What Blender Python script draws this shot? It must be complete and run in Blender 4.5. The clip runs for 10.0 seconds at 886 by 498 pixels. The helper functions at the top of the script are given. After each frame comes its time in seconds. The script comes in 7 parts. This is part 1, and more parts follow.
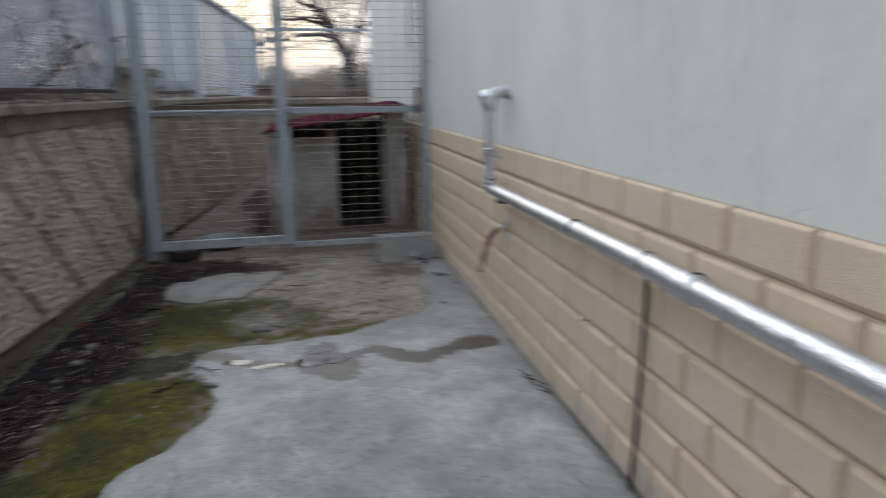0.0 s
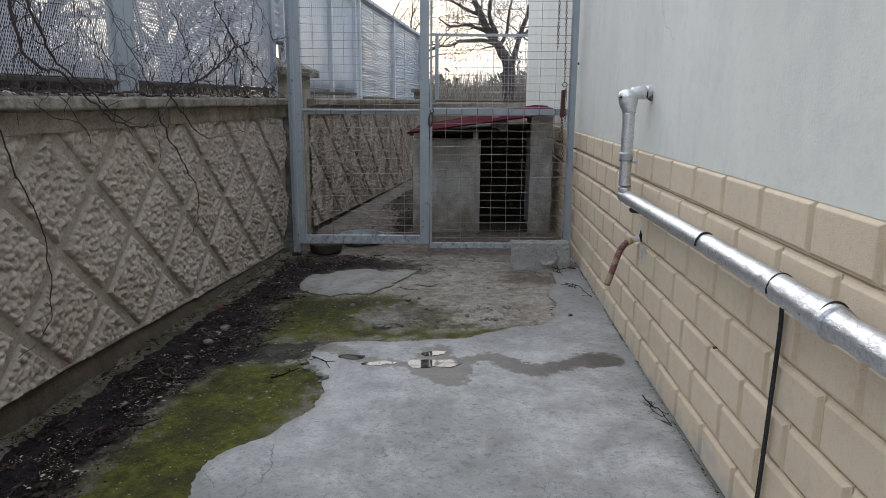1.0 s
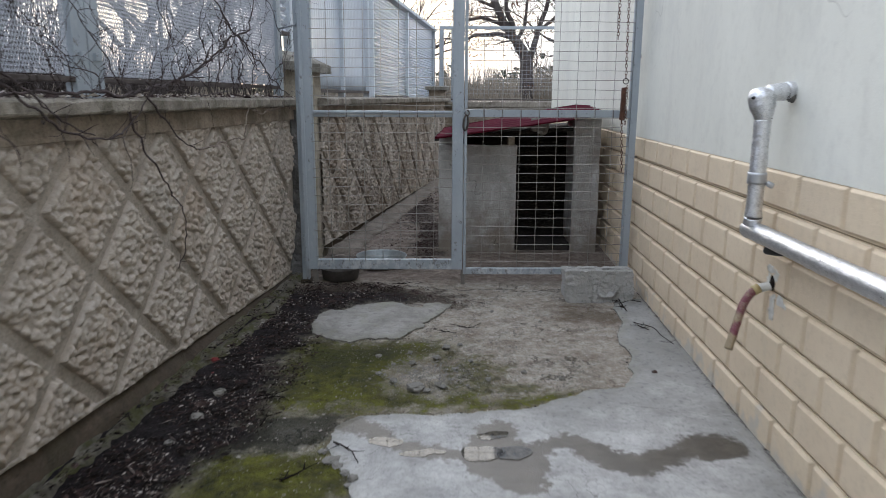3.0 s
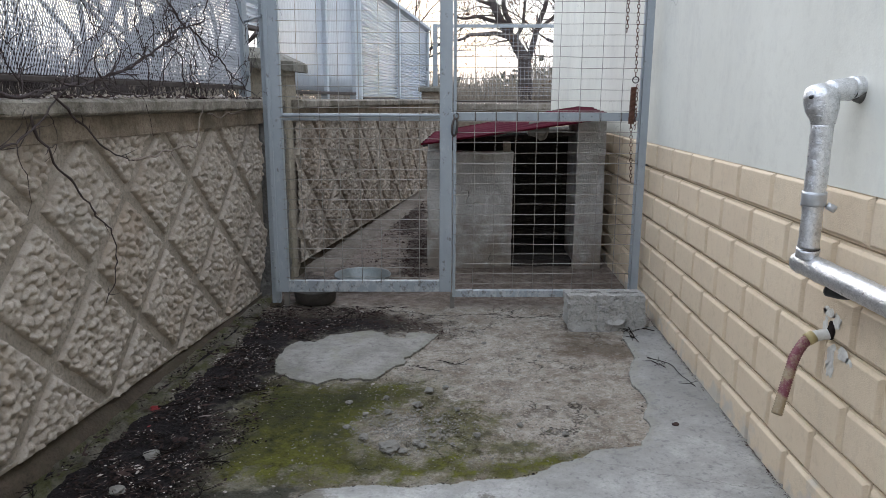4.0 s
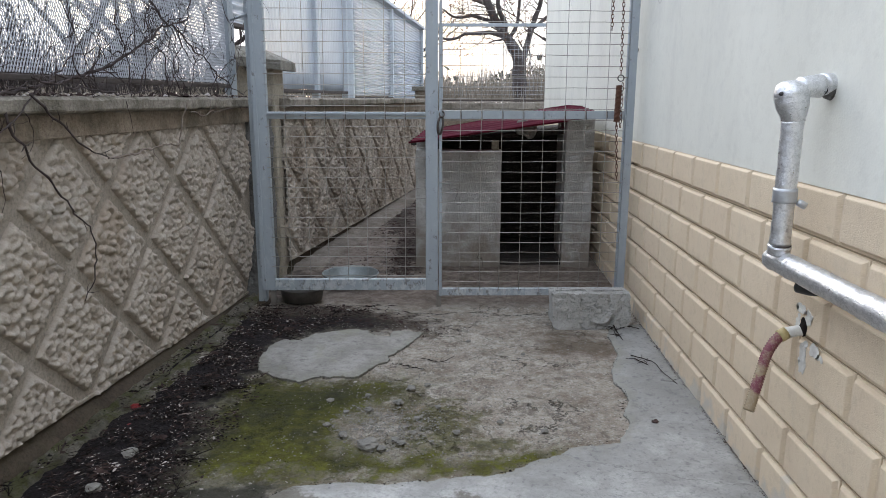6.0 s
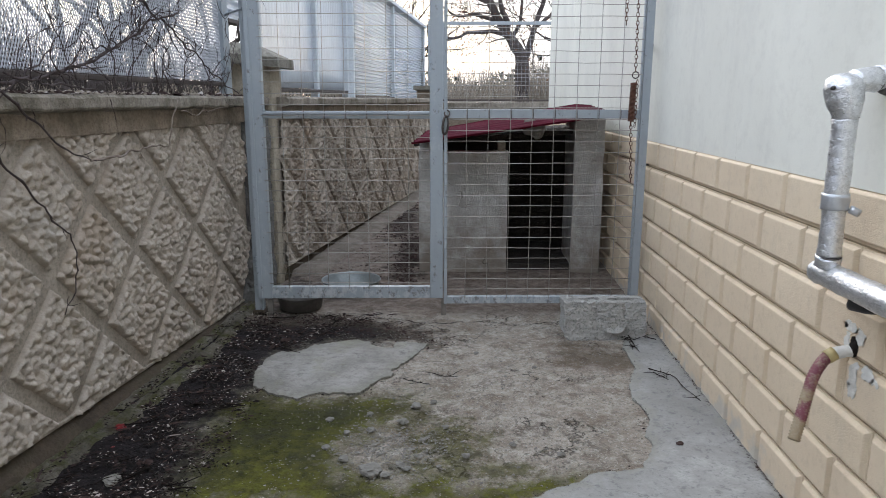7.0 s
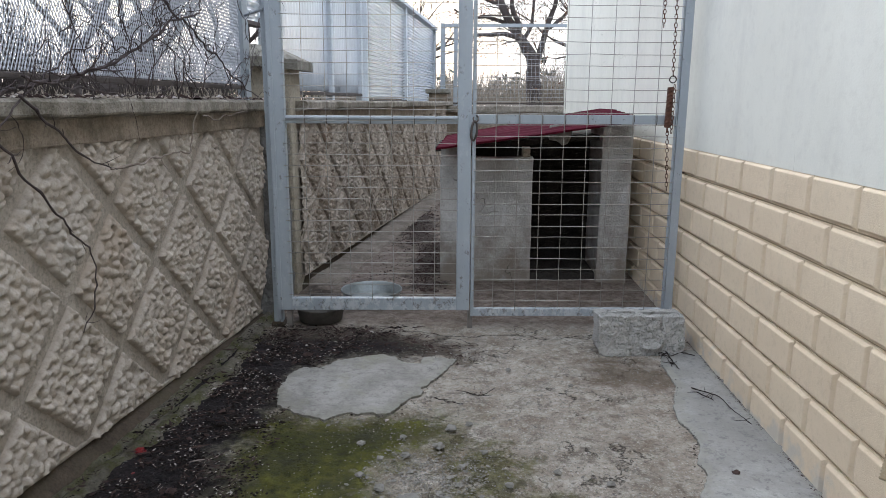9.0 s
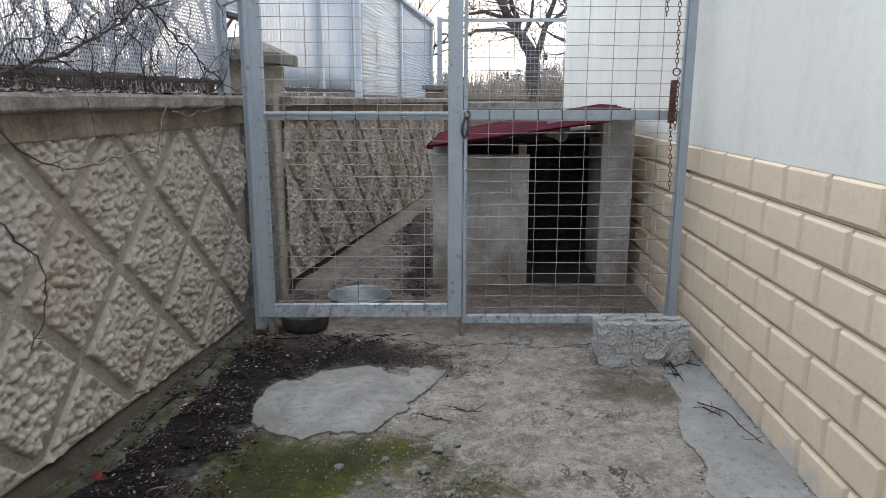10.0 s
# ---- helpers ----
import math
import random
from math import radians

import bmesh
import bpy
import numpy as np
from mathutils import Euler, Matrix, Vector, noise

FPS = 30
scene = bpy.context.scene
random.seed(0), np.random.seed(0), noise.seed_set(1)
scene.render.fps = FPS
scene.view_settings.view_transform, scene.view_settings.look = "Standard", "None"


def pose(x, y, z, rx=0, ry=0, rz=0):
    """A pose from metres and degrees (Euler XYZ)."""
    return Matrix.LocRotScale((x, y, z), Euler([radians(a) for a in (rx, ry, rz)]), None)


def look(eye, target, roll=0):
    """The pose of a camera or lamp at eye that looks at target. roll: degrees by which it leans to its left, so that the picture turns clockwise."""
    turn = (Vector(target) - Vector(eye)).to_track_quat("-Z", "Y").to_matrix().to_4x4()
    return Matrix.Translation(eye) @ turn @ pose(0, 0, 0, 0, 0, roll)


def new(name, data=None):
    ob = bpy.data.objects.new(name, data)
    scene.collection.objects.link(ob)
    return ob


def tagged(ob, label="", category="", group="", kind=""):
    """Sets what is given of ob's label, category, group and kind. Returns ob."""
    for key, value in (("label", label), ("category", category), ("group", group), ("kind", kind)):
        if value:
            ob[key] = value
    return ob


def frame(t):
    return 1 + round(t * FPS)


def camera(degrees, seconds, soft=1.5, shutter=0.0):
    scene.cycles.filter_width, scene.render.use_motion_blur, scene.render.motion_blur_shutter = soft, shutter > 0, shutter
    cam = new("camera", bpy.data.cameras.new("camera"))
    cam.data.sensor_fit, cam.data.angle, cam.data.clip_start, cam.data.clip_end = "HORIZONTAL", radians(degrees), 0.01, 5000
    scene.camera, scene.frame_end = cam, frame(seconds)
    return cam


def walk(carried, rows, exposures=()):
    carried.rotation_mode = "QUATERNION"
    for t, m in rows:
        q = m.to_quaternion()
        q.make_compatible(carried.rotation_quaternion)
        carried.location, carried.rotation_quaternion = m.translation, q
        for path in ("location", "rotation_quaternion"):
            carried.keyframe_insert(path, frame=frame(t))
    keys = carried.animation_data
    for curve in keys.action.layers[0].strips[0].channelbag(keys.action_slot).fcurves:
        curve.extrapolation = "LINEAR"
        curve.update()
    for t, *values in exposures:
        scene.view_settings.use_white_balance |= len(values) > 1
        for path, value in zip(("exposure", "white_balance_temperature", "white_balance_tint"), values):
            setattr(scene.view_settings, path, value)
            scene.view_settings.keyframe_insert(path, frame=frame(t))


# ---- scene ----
from mathutils.geometry import delaunay_2d_cdt as delaunay

cam = camera(65.2, 10.0, soft=0.85, shutter=0.3)
PATH = [
    (0, (0.104, 0.093, 1.145), (0.481, 2.006, 0.7), -0.6),
    (0.1, (0.16, 0.15, 1.113), (0.284, 2.1, 0.689), -0.2),
    (0.2, (0.201, 0.189, 1.107), (0.161, 2.143, 0.685), 0.0),
    (0.3, (0.238, 0.203, 1.102), (0.162, 2.156, 0.681), 0.1),
    (0.5, (0.259, 0.197, 1.098), (0.191, 2.151, 0.678), 0.4),
    (1, (0.265, 0.198, 1.102), (0.196, 2.152, 0.681), 0.4),
    (1.5, (0.189, 0.185, 1.103), (0.116, 2.139, 0.681), 0.2),
    (2, (0.106, 0.179, 1.102), (0.034, 2.132, 0.679), 0.3),
    (2.5, (0.071, 0.394, 1.096), (-0.001, 2.347, 0.67), 0.3),
    (3, (0.034, 0.953, 1.116), (-0.04, 2.905, 0.687), 0.3),
    (3.2, (0.031, 1.153, 1.116), (-0.045, 3.105, 0.689), 0.3),
    (4.3, (0.111, 1.429, 1.108), (0.04, 3.382, 0.686), 0.2),
    (4.5, (0.129, 1.422, 1.108), (0.059, 3.376, 0.686), 0.3),
    (5, (0.169, 1.402, 1.107), (0.1, 3.356, 0.683), 0.2),
    (5.5, (0.156, 1.387, 1.103), (0.088, 3.34, 0.679), 0.2),
    (5.7, (0.147, 1.389, 1.104), (0.079, 3.343, 0.68), 0.2),
    (6.8, (0.157, 1.583, 1.096), (0.083, 3.537, 0.672), 0.1),
    (7, (0.118, 1.596, 1.093), (0.048, 3.549, 0.671), 0.1),
    (7.5, (0.043, 1.606, 1.095), (-0.028, 3.559, 0.673), 0.2),
    (8, (0.014, 1.678, 1.101), (-0.058, 3.632, 0.679), 0.2),
    (8.5, (0.002, 1.714, 1.1), (-0.073, 3.669, 0.683), 0.2),
    (9, (-0.007, 1.729, 1.103), (-0.083, 3.684, 0.687), 0.3),
    (9.5, (0.008, 1.726, 1.099), (-0.069, 3.681, 0.682), 0.3),
    (10, (0.038, 1.916, 1.09), (-0.043, 3.87, 0.668), 0.1),
]
EXPOSURES = [(0.0, -0.04), (0.5, 0.04), (2.0, 0.27), (3.0, 0.45), (4.5, 0.62), (6.0, 0.67), (8.0, 0.75), (10.0, 0.8)]
walk(cam, [(t, look(eye, target, roll)) for t, eye, target, roll in PATH], EXPOSURES)


# ---- light ----
SUN_UP, SUN_YAW = 32.0, 18.0        # degrees above the horizon; degrees left of straight ahead
world = bpy.data.worlds.new("world")
scene.world = world
world.use_nodes = True
wn, wl = world.node_tree.nodes, world.node_tree.links
wn.clear()
w_out = wn.new("ShaderNodeOutputWorld")
w_bg = wn.new("ShaderNodeBackground")
w_sky = wn.new("ShaderNodeTexSky")
w_sky.sky_type = "NISHITA"
w_sky.sun_disc = False
w_sky.sun_elevation = radians(12)
w_sky.sun_rotation = radians(-SUN_YAW)
w_sky.air_density, w_sky.dust_density, w_sky.ozone_density = 1.0, 2.0, 2.0
w_co = wn.new("ShaderNodeTexCoord")
w_map = wn.new("ShaderNodeMapping")
w_map.inputs["Scale"].default_value = (1.0, 1.0, 2.6)
w_noise = wn.new("ShaderNodeTexNoise")
w_noise.inputs["Scale"].default_value = 2.6
w_noise.inputs["Detail"].default_value = 6.0
w_noise.inputs["Roughness"].default_value = 0.55
w_ramp = wn.new("ShaderNodeValToRGB")
w_ramp.color_ramp.elements[0].position, w_ramp.color_ramp.elements[1].position = 0.36, 0.66
w_ramp.color_ramp.elements[0].color = (0.62, 0.62, 0.62, 1)
w_ramp.color_ramp.elements[1].color = (0.96, 0.96, 0.96, 1)
w_mix = wn.new("ShaderNodeMixRGB")
w_xyz = wn.new("ShaderNodeSeparateXYZ")
w_up = wn.new("ShaderNodeMapRange")
w_up.inputs["From Min"].default_value, w_up.inputs["From Max"].default_value = 0.0, 0.75
w_up.inputs["To Min"].default_value, w_up.inputs["To Max"].default_value = 0.60, 1.22
w_cloud = wn.new("ShaderNodeMixRGB")
w_cloud.blend_type = "MULTIPLY"
w_cloud.inputs["Fac"].default_value = 1.0
w_cloud.inputs["Color1"].default_value = (8.9, 9.75, 11.5, 1)
wl.new(w_co.outputs["Generated"], w_xyz.inputs["Vector"])
wl.new(w_xyz.outputs["Z"], w_up.inputs["Value"])
wl.new(w_up.outputs["Result"], w_cloud.inputs["Color2"])
wl.new(w_cloud.outputs["Color"], w_mix.inputs["Color2"])
wl.new(w_co.outputs["Generated"], w_map.inputs["Vector"])
wl.new(w_map.outputs["Vector"], w_noise.inputs["Vector"])
wl.new(w_noise.outputs["Fac"], w_ramp.inputs["Fac"])
wl.new(w_ramp.outputs["Color"], w_mix.inputs["Fac"])
wl.new(w_sky.outputs["Color"], w_mix.inputs["Color1"])
wl.new(w_mix.outputs["Color"], w_bg.inputs["Color"])
w_bg.inputs["Strength"].default_value = 0.15
wl.new(w_bg.outputs["Background"], w_out.inputs["Surface"])

sun_data = bpy.data.lights.new("sun", "SUN")
sun_data.energy, sun_data.angle, sun_data.color = 0.7, radians(35), (1.0, 0.95, 0.88)
sun = new("sun", sun_data)
sun.matrix_world = look((0, 0, 0), (math.sin(radians(SUN_YAW)) * math.cos(radians(SUN_UP)), -math.cos(radians(SUN_YAW)) * math.cos(radians(SUN_UP)), -math.sin(radians(SUN_UP))))


# ---- materials ----
class Nodes:
    """A small helper round one node material."""

    def __init__(self, name):
        self.mat = bpy.data.materials.new(name)
        self.mat.use_nodes = True
        self.n, self.l = self.mat.node_tree.nodes, self.mat.node_tree.links
        self.bsdf = self.n["Principled BSDF"]
        self.pos = self.n.new("ShaderNodeNewGeometry").outputs["Position"]

    def put(self, socket, value):
        if isinstance(value, bpy.types.NodeSocket):
            self.l.new(value, socket)
        elif isinstance(value, tuple) and len(value) == 3:
            socket.default_value = (*value, 1.0) if socket.type == "RGBA" else value
        else:
            socket.default_value = value

    def noise(self, scale, detail=5.0, rough=0.55, stretch=None, warp=0.0):
        t = self.n.new("ShaderNodeTexNoise")
        t.inputs["Scale"].default_value, t.inputs["Detail"].default_value = scale, detail
        t.inputs["Roughness"].default_value, t.inputs["Distortion"].default_value = rough, warp
        self.l.new(self.where(stretch), t.inputs["Vector"])
        return t.outputs["Fac"]

    def where(self, stretch):
        if stretch is None:
            return self.pos
        m = self.n.new("ShaderNodeMapping")
        m.inputs["Scale"].default_value = stretch
        self.l.new(self.pos, m.inputs["Vector"])
        return m.outputs["Vector"]

    def cells(self, scale, feature="F1", stretch=None):
        t = self.n.new("ShaderNodeTexVoronoi")
        t.feature = feature
        t.inputs["Scale"].default_value = scale
        self.l.new(self.where(stretch), t.inputs["Vector"])
        return t.outputs["Distance"]

    def ramp(self, value, low, high, a=0.0, b=1.0):
        r = self.n.new("ShaderNodeMapRange")
        r.inputs["From Min"].default_value, r.inputs["From Max"].default_value = low, high
        r.inputs["To Min"].default_value, r.inputs["To Max"].default_value = a, b
        self.put(r.inputs["Value"], value)
        return r.outputs["Result"]

    def math(self, kind, a, b=0.0):
        m = self.n.new("ShaderNodeMath")
        m.operation = kind
        self.put(m.inputs[0], a)
        self.put(m.inputs[1], b)
        return m.outputs[0]

    def mix(self, fac, a, b, kind="MIX"):
        m = self.n.new("ShaderNodeMixRGB")
        m.blend_type = kind
        self.put(m.inputs["Fac"], fac)
        self.put(m.inputs["Color1"], a)
        self.put(m.inputs["Color2"], b)
        return m.outputs["Color"]

    def attr(self, name):
        a = self.n.new("ShaderNodeAttribute")
        a.attribute_name = name
        return a.outputs["Fac"]

    def random(self):
        return self.n.new("ShaderNodeObjectInfo").outputs["Random"]

    def island(self):
        return self.n.new("ShaderNodeNewGeometry").outputs["Random Per Island"]

    def axis(self, which):
        s = self.n.new("ShaderNodeSeparateXYZ")
        self.l.new(self.pos, s.inputs["Vector"])
        return s.outputs[which]

    def bump(self, height, strength=0.5, distance=0.01):
        b = self.n.new("ShaderNodeBump")
        b.inputs["Strength"].default_value, b.inputs["Distance"].default_value = strength, distance
        self.put(b.inputs["Height"], height)
        self.l.new(b.outputs["Normal"], self.bsdf.inputs["Normal"])

    def done(self, colour, rough=0.8, metal=0.0, spec=None):
        self.put(self.bsdf.inputs["Base Color"], colour)
        self.put(self.bsdf.inputs["Roughness"], rough)
        self.put(self.bsdf.inputs["Metallic"], metal)
        if spec is not None:
            self.bsdf.inputs["Specular IOR Level"].default_value = spec
        return self.mat


def plain(name, a, b, scale=12.0, rough=0.7, metal=0.0, bump=0.3, grain=60.0, distance=0.004, spec=None, stretch=None):
    """Two tones mixed by coarse and fine noise, with a fine relief."""
    m = Nodes(name)
    coarse = m.ramp(m.noise(scale, 6, 0.6, stretch), 0.3, 0.7)
    fine = m.noise(grain, 4, 0.6, stretch)
    tone = m.mix(coarse, a, b)
    tone = m.mix(m.ramp(fine, 0.3, 0.75, 0.0, 0.45), tone, tuple(v * 0.6 for v in a))
    m.bump(m.math("ADD", fine, coarse), bump, distance)
    return m.done(tone, rough, metal, spec)


def plaster_material():
    m = Nodes("plaster")
    big = m.ramp(m.noise(1.1, 5, 0.6, (1, 1, 0.5)), 0.35, 0.7)
    fine = m.noise(105, 5, 0.65)
    grit = m.cells(150)
    patchy = m.ramp(m.noise(22, 7, 0.75), 0.5, 0.66, 0.0, 0.16)
    tone = m.mix(big, (0.635, 0.63, 0.565), (0.745, 0.74, 0.67))
    tone = m.mix(m.ramp(m.noise(3.7, 6, 0.7, (1, 1, 0.7)), 0.5, 0.7, 0.0, 0.35), tone, (0.50, 0.50, 0.475))
    tone = m.mix(patchy, tone, (0.42, 0.405, 0.36))
    streak = m.ramp(m.noise(7, 4, 0.6, (1, 1, 0.12)), 0.56, 0.75, 0.0, 0.3)
    tone = m.mix(streak, tone, (0.50, 0.49, 0.45))
    line = m.math("MULTIPLY", contour(m, 0.7, 0.0013, 4, 0.5), m.ramp(m.noise(0.8, 2), 0.50, 0.53))
    tone = m.mix(m.math("MULTIPLY", line, 0.42), tone, (0.28, 0.26, 0.22))
    height = m.math("SUBTRACT", m.math("ADD", m.math("MULTIPLY", fine, 0.6), m.math("MULTIPLY", grit, 0.3)), line)
    m.bump(height, 0.22, 0.003)
    return m.done(tone, 0.88)


def brick_material():
    m = Nodes("brick_paint")
    big = m.ramp(m.noise(2.3, 5, 0.6), 0.3, 0.72)
    tone = m.mix(big, (0.605, 0.485, 0.345), (0.68, 0.562, 0.412))
    tone = m.mix(m.ramp(m.random(), 0, 1, 0.0, 0.3), tone, (0.67, 0.565, 0.405))
    pores = m.ramp(m.cells(230), 0.05, 0.4)
    soft = m.noise(80, 5, 0.65)
    dust = m.ramp(m.noise(14, 5, 0.65, (1, 1, 0.35)), 0.55, 0.78, 0.0, 0.35)
    tone = m.mix(dust, tone, (0.46, 0.40, 0.31))
    tone = m.mix(m.ramp(m.noise(40, 7, 0.75), 0.5, 0.66, 0.0, 0.22), tone, (0.36, 0.275, 0.18))
    splash = m.ramp(m.math("ADD", m.axis(2), m.ramp(m.noise(11, 5), 0.3, 0.7, -0.09, 0.09)), 0.0, 0.06, 0.6, 0.0)
    tone = m.mix(splash, tone, (0.43, 0.425, 0.40))
    m.bump(m.math("ADD", m.math("MULTIPLY", soft, 0.8), m.math("MULTIPLY", pores, 0.4)), 0.6, 0.004)
    return m.done(tone, 0.82)


def contour(m, scale, width, detail=5, rough=0.6):
    """Thin wandering line where a noise passes its middle: hairline cracks."""
    gap = m.math("ABSOLUTE", m.math("SUBTRACT", m.noise(scale, detail, rough), 0.5))
    return m.ramp(gap, 0.0, width, 1.0, 0.0)


def slab_material(name, dark, light, cloud, weather, mottle):
    """Trowelled cement: soft clouds, faint strokes of the float, specks, hairline cracks and damp."""
    m = Nodes(name)
    big = m.ramp(m.noise(3.6, 7, 0.65, None, 0.6), 0.34, 0.66)
    mid = m.ramp(m.noise(6.5, 6, 0.6, (0.7, 1.0, 1)), 0.35, 0.7)
    stroke = m.noise(30, 5, 0.65, (0.30, 1.0, 1), 1.2)
    fine = m.noise(110, 6, 0.72)
    tone = m.mix(big, dark, light)
    tone = m.mix(m.math("MULTIPLY", mid, cloud), tone, tuple(v * 1.12 for v in light))
    tone = m.mix(m.ramp(stroke, 0.48, 0.72, 0.0, 0.30), tone, tuple(v * 0.72 for v in dark))
    blot = m.ramp(m.noise(4.6, 7, 0.7, (1.2, 0.7, 1), 1.0), 0.50, 0.70, 0.0, 0.55)
    tone = m.mix(blot, tone, tuple(v * 0.74 for v in dark))
    grain = m.noise(34, 8, 0.78)
    tone = m.mix(m.ramp(grain, 0.50, 0.66, 0.0, mottle), tone, tuple(v * 0.62 for v in dark))
    speck = m.ramp(m.noise(42, 2, 0.5), 0.69, 0.73, 0.0, 0.5)
    tone = m.mix(speck, tone, (0.10, 0.097, 0.09))
    tone = m.mix(m.ramp(fine, 0.50, 0.70, 0.0, 0.45), tone, tuple(v * 0.55 for v in dark))
    line = m.math("MULTIPLY", contour(m, 1.6, 0.0022), m.ramp(m.noise(2.1, 2), 0.5, 0.56))
    for name, half in (("crack_a", 0.0035), ("crack_b", 0.0025), ("crack_c", 0.003), ("crack_d", 0.003)):
        gap = m.math("ABSOLUTE", m.math("ADD", m.attr(name), m.ramp(m.noise(16, 5, 0.7), 0.3, 0.7, -0.014, 0.014)))
        line = m.math("MAXIMUM", line, m.ramp(gap, 0.0005, half, 1.0, 0.0))
    tone = m.mix(m.math("MULTIPLY", line, 0.75), tone, (0.09, 0.088, 0.08))
    damp = m.ramp(m.math("ADD", m.attr("damp"), m.ramp(m.noise(24, 6, 0.68), 0.3, 0.7, -0.030, 0.030)), -0.010, 0.008)
    stain = m.ramp(m.math("ADD", m.attr("stain"), m.ramp(m.noise(6, 6, 0.65), 0.3, 0.7, -0.16, 0.16)), -0.2, 0.16, 0.0, 0.72)
    tone = m.mix(stain, tone, (0.170, 0.166, 0.154))
    spatter = m.math("MULTIPLY", m.ramp(m.noise(44, 5, 0.72), 0.54, 0.64, 0.0, 0.65), m.ramp(m.attr("stain"), -0.5, 0.2))
    tone = m.mix(spatter, tone, (0.095, 0.096, 0.100))
    soak = m.ramp(m.math("ADD", m.noise(11, 6, 0.7), m.ramp(m.axis(0), 0.1, 0.9, 0.22, -0.16)), 0.36, 0.74)
    tone = m.mix(m.math("MULTIPLY", damp, 0.93), tone, m.mix(soak, (0.043, 0.035, 0.026), (0.110, 0.096, 0.077)))
    green = m.ramp(m.math("ADD", m.attr("rim"), m.ramp(m.noise(22, 5, 0.6), 0.3, 0.7, -0.03, 0.03)), 0.0, 0.05, 0.4, 0.0)
    tone = m.mix(green, tone, (0.17, 0.165, 0.125))
    if weather:
        olive = m.ramp(m.noise(5.4, 6, 0.7), 0.54, 0.68, 0.0, weather)
        tone = m.mix(olive, tone, (0.175, 0.172, 0.105))
    rough = m.math("SUBTRACT", 0.70, m.math("MULTIPLY", damp, 0.34))
    m.bump(m.math("SUBTRACT", m.math("ADD", m.math("ADD", m.math("MULTIPLY", fine, 0.6), grain), m.math("ADD", m.math("MULTIPLY", mid, 0.6), m.math("MULTIPLY", stroke, 0.5))), line), 0.35, 0.005)
    return m.done(tone, rough)


def earth_material():
    """Old broken concrete, moss and black soil, told apart by distance fields stored on the sheet."""
    m = Nodes("courtyard_ground")
    big = m.ramp(m.noise(3.1, 7, 0.65), 0.3, 0.7)
    mid = m.noise(17, 7, 0.68)
    fine = m.noise(72, 6, 0.75)
    grit = m.ramp(m.cells(85), 0.02, 0.45)
    old = m.mix(big, (0.300, 0.250, 0.200), (0.468, 0.412, 0.346))
    old = m.mix(m.ramp(mid, 0.42, 0.66, 0.0, 0.8), old, (0.565, 0.525, 0.465))
    brown = m.ramp(m.noise(4.2, 5, 0.6), 0.48, 0.66, 0.0, 0.75)
    old = m.mix(brown, old, (0.196, 0.148, 0.104))
    scab = m.ramp(m.noise(11, 7, 0.75, None, 0.6), 0.53, 0.59, 0.0, 0.6)
    old = m.mix(scab, old, (0.167, 0.142, 0.113))
    old = m.mix(m.ramp(fine, 0.50, 0.66, 0.0, 0.65), old, (0.113, 0.099, 0.081))
    worn = m.ramp(m.noise(26, 7, 0.78), 0.54, 0.60, 0.0, 0.5)
    old = m.mix(worn, old, (0.60, 0.565, 0.505))
    pale = m.ramp(m.noise(140, 3, 0.6), 0.60, 0.68, 0.0, 0.7)
    old = m.mix(pale, old, (0.667, 0.645, 0.594))
    line = m.math("MULTIPLY", contour(m, 1.9, 0.009, 6, 0.65), m.ramp(m.noise(2.7, 2), 0.47, 0.54))
    for name in ("seam_a",):
        gap = m.math("ABSOLUTE", m.math("ADD", m.attr(name), m.ramp(m.noise(14, 5, 0.7), 0.3, 0.7, -0.016, 0.016)))
        line = m.math("MAXIMUM", line, m.ramp(gap, 0.001, 0.006, 1.0, 0.0))
    old = m.mix(m.math("MULTIPLY", line, 0.9), old, (0.03, 0.026, 0.022))
    moss_tone = m.mix(m.ramp(m.noise(26, 6, 0.65), 0.3, 0.72), (0.050, 0.051, 0.013), (0.205, 0.204, 0.030))
    moss_tone = m.mix(m.math("MULTIPLY", m.attr("old_moss"), 0.8), moss_tone, m.mix(m.ramp(m.noise(21, 6, 0.7), 0.35, 0.68), (0.014, 0.014, 0.008), (0.062, 0.068, 0.012)))
    moss_tone = m.mix(m.ramp(fine, 0.52, 0.68, 0.0, 0.45), moss_tone, (0.022, 0.022, 0.009))
    moss_tone = m.mix(m.ramp(m.noise(5.5, 5, 0.6), 0.45, 0.7, 0.0, 0.75), moss_tone, (0.042, 0.040, 0.028))
    soil_tone = m.mix(m.ramp(fine, 0.38, 0.68), (0.0065, 0.0052, 0.0056), (0.034, 0.025, 0.026))
    moss = m.ramp(m.math("ADD", m.attr("moss"), m.ramp(m.noise(13, 7, 0.7), 0.25, 0.75, -0.13, 0.13)), -0.03, 0.06)
    dirt = m.ramp(m.math("ADD", m.attr("soil"), m.ramp(m.noise(15, 7, 0.7), 0.25, 0.75, -0.09, 0.09)), -0.03, 0.05)
    far = m.attr("far")
    dust = m.mix(m.ramp(mid, 0.38, 0.66), (0.185, 0.145, 0.118), (0.335, 0.280, 0.238))
    heap = m.ramp(m.math("ADD", m.attr("heap"), m.ramp(m.noise(9, 7, 0.72), 0.3, 0.7, -0.12, 0.12)), -0.07, 0.06, 0.0, 0.9)
    dust = m.mix(heap, dust, m.mix(m.ramp(fine, 0.4, 0.65), (0.022, 0.018, 0.016), (0.085, 0.066, 0.055)))
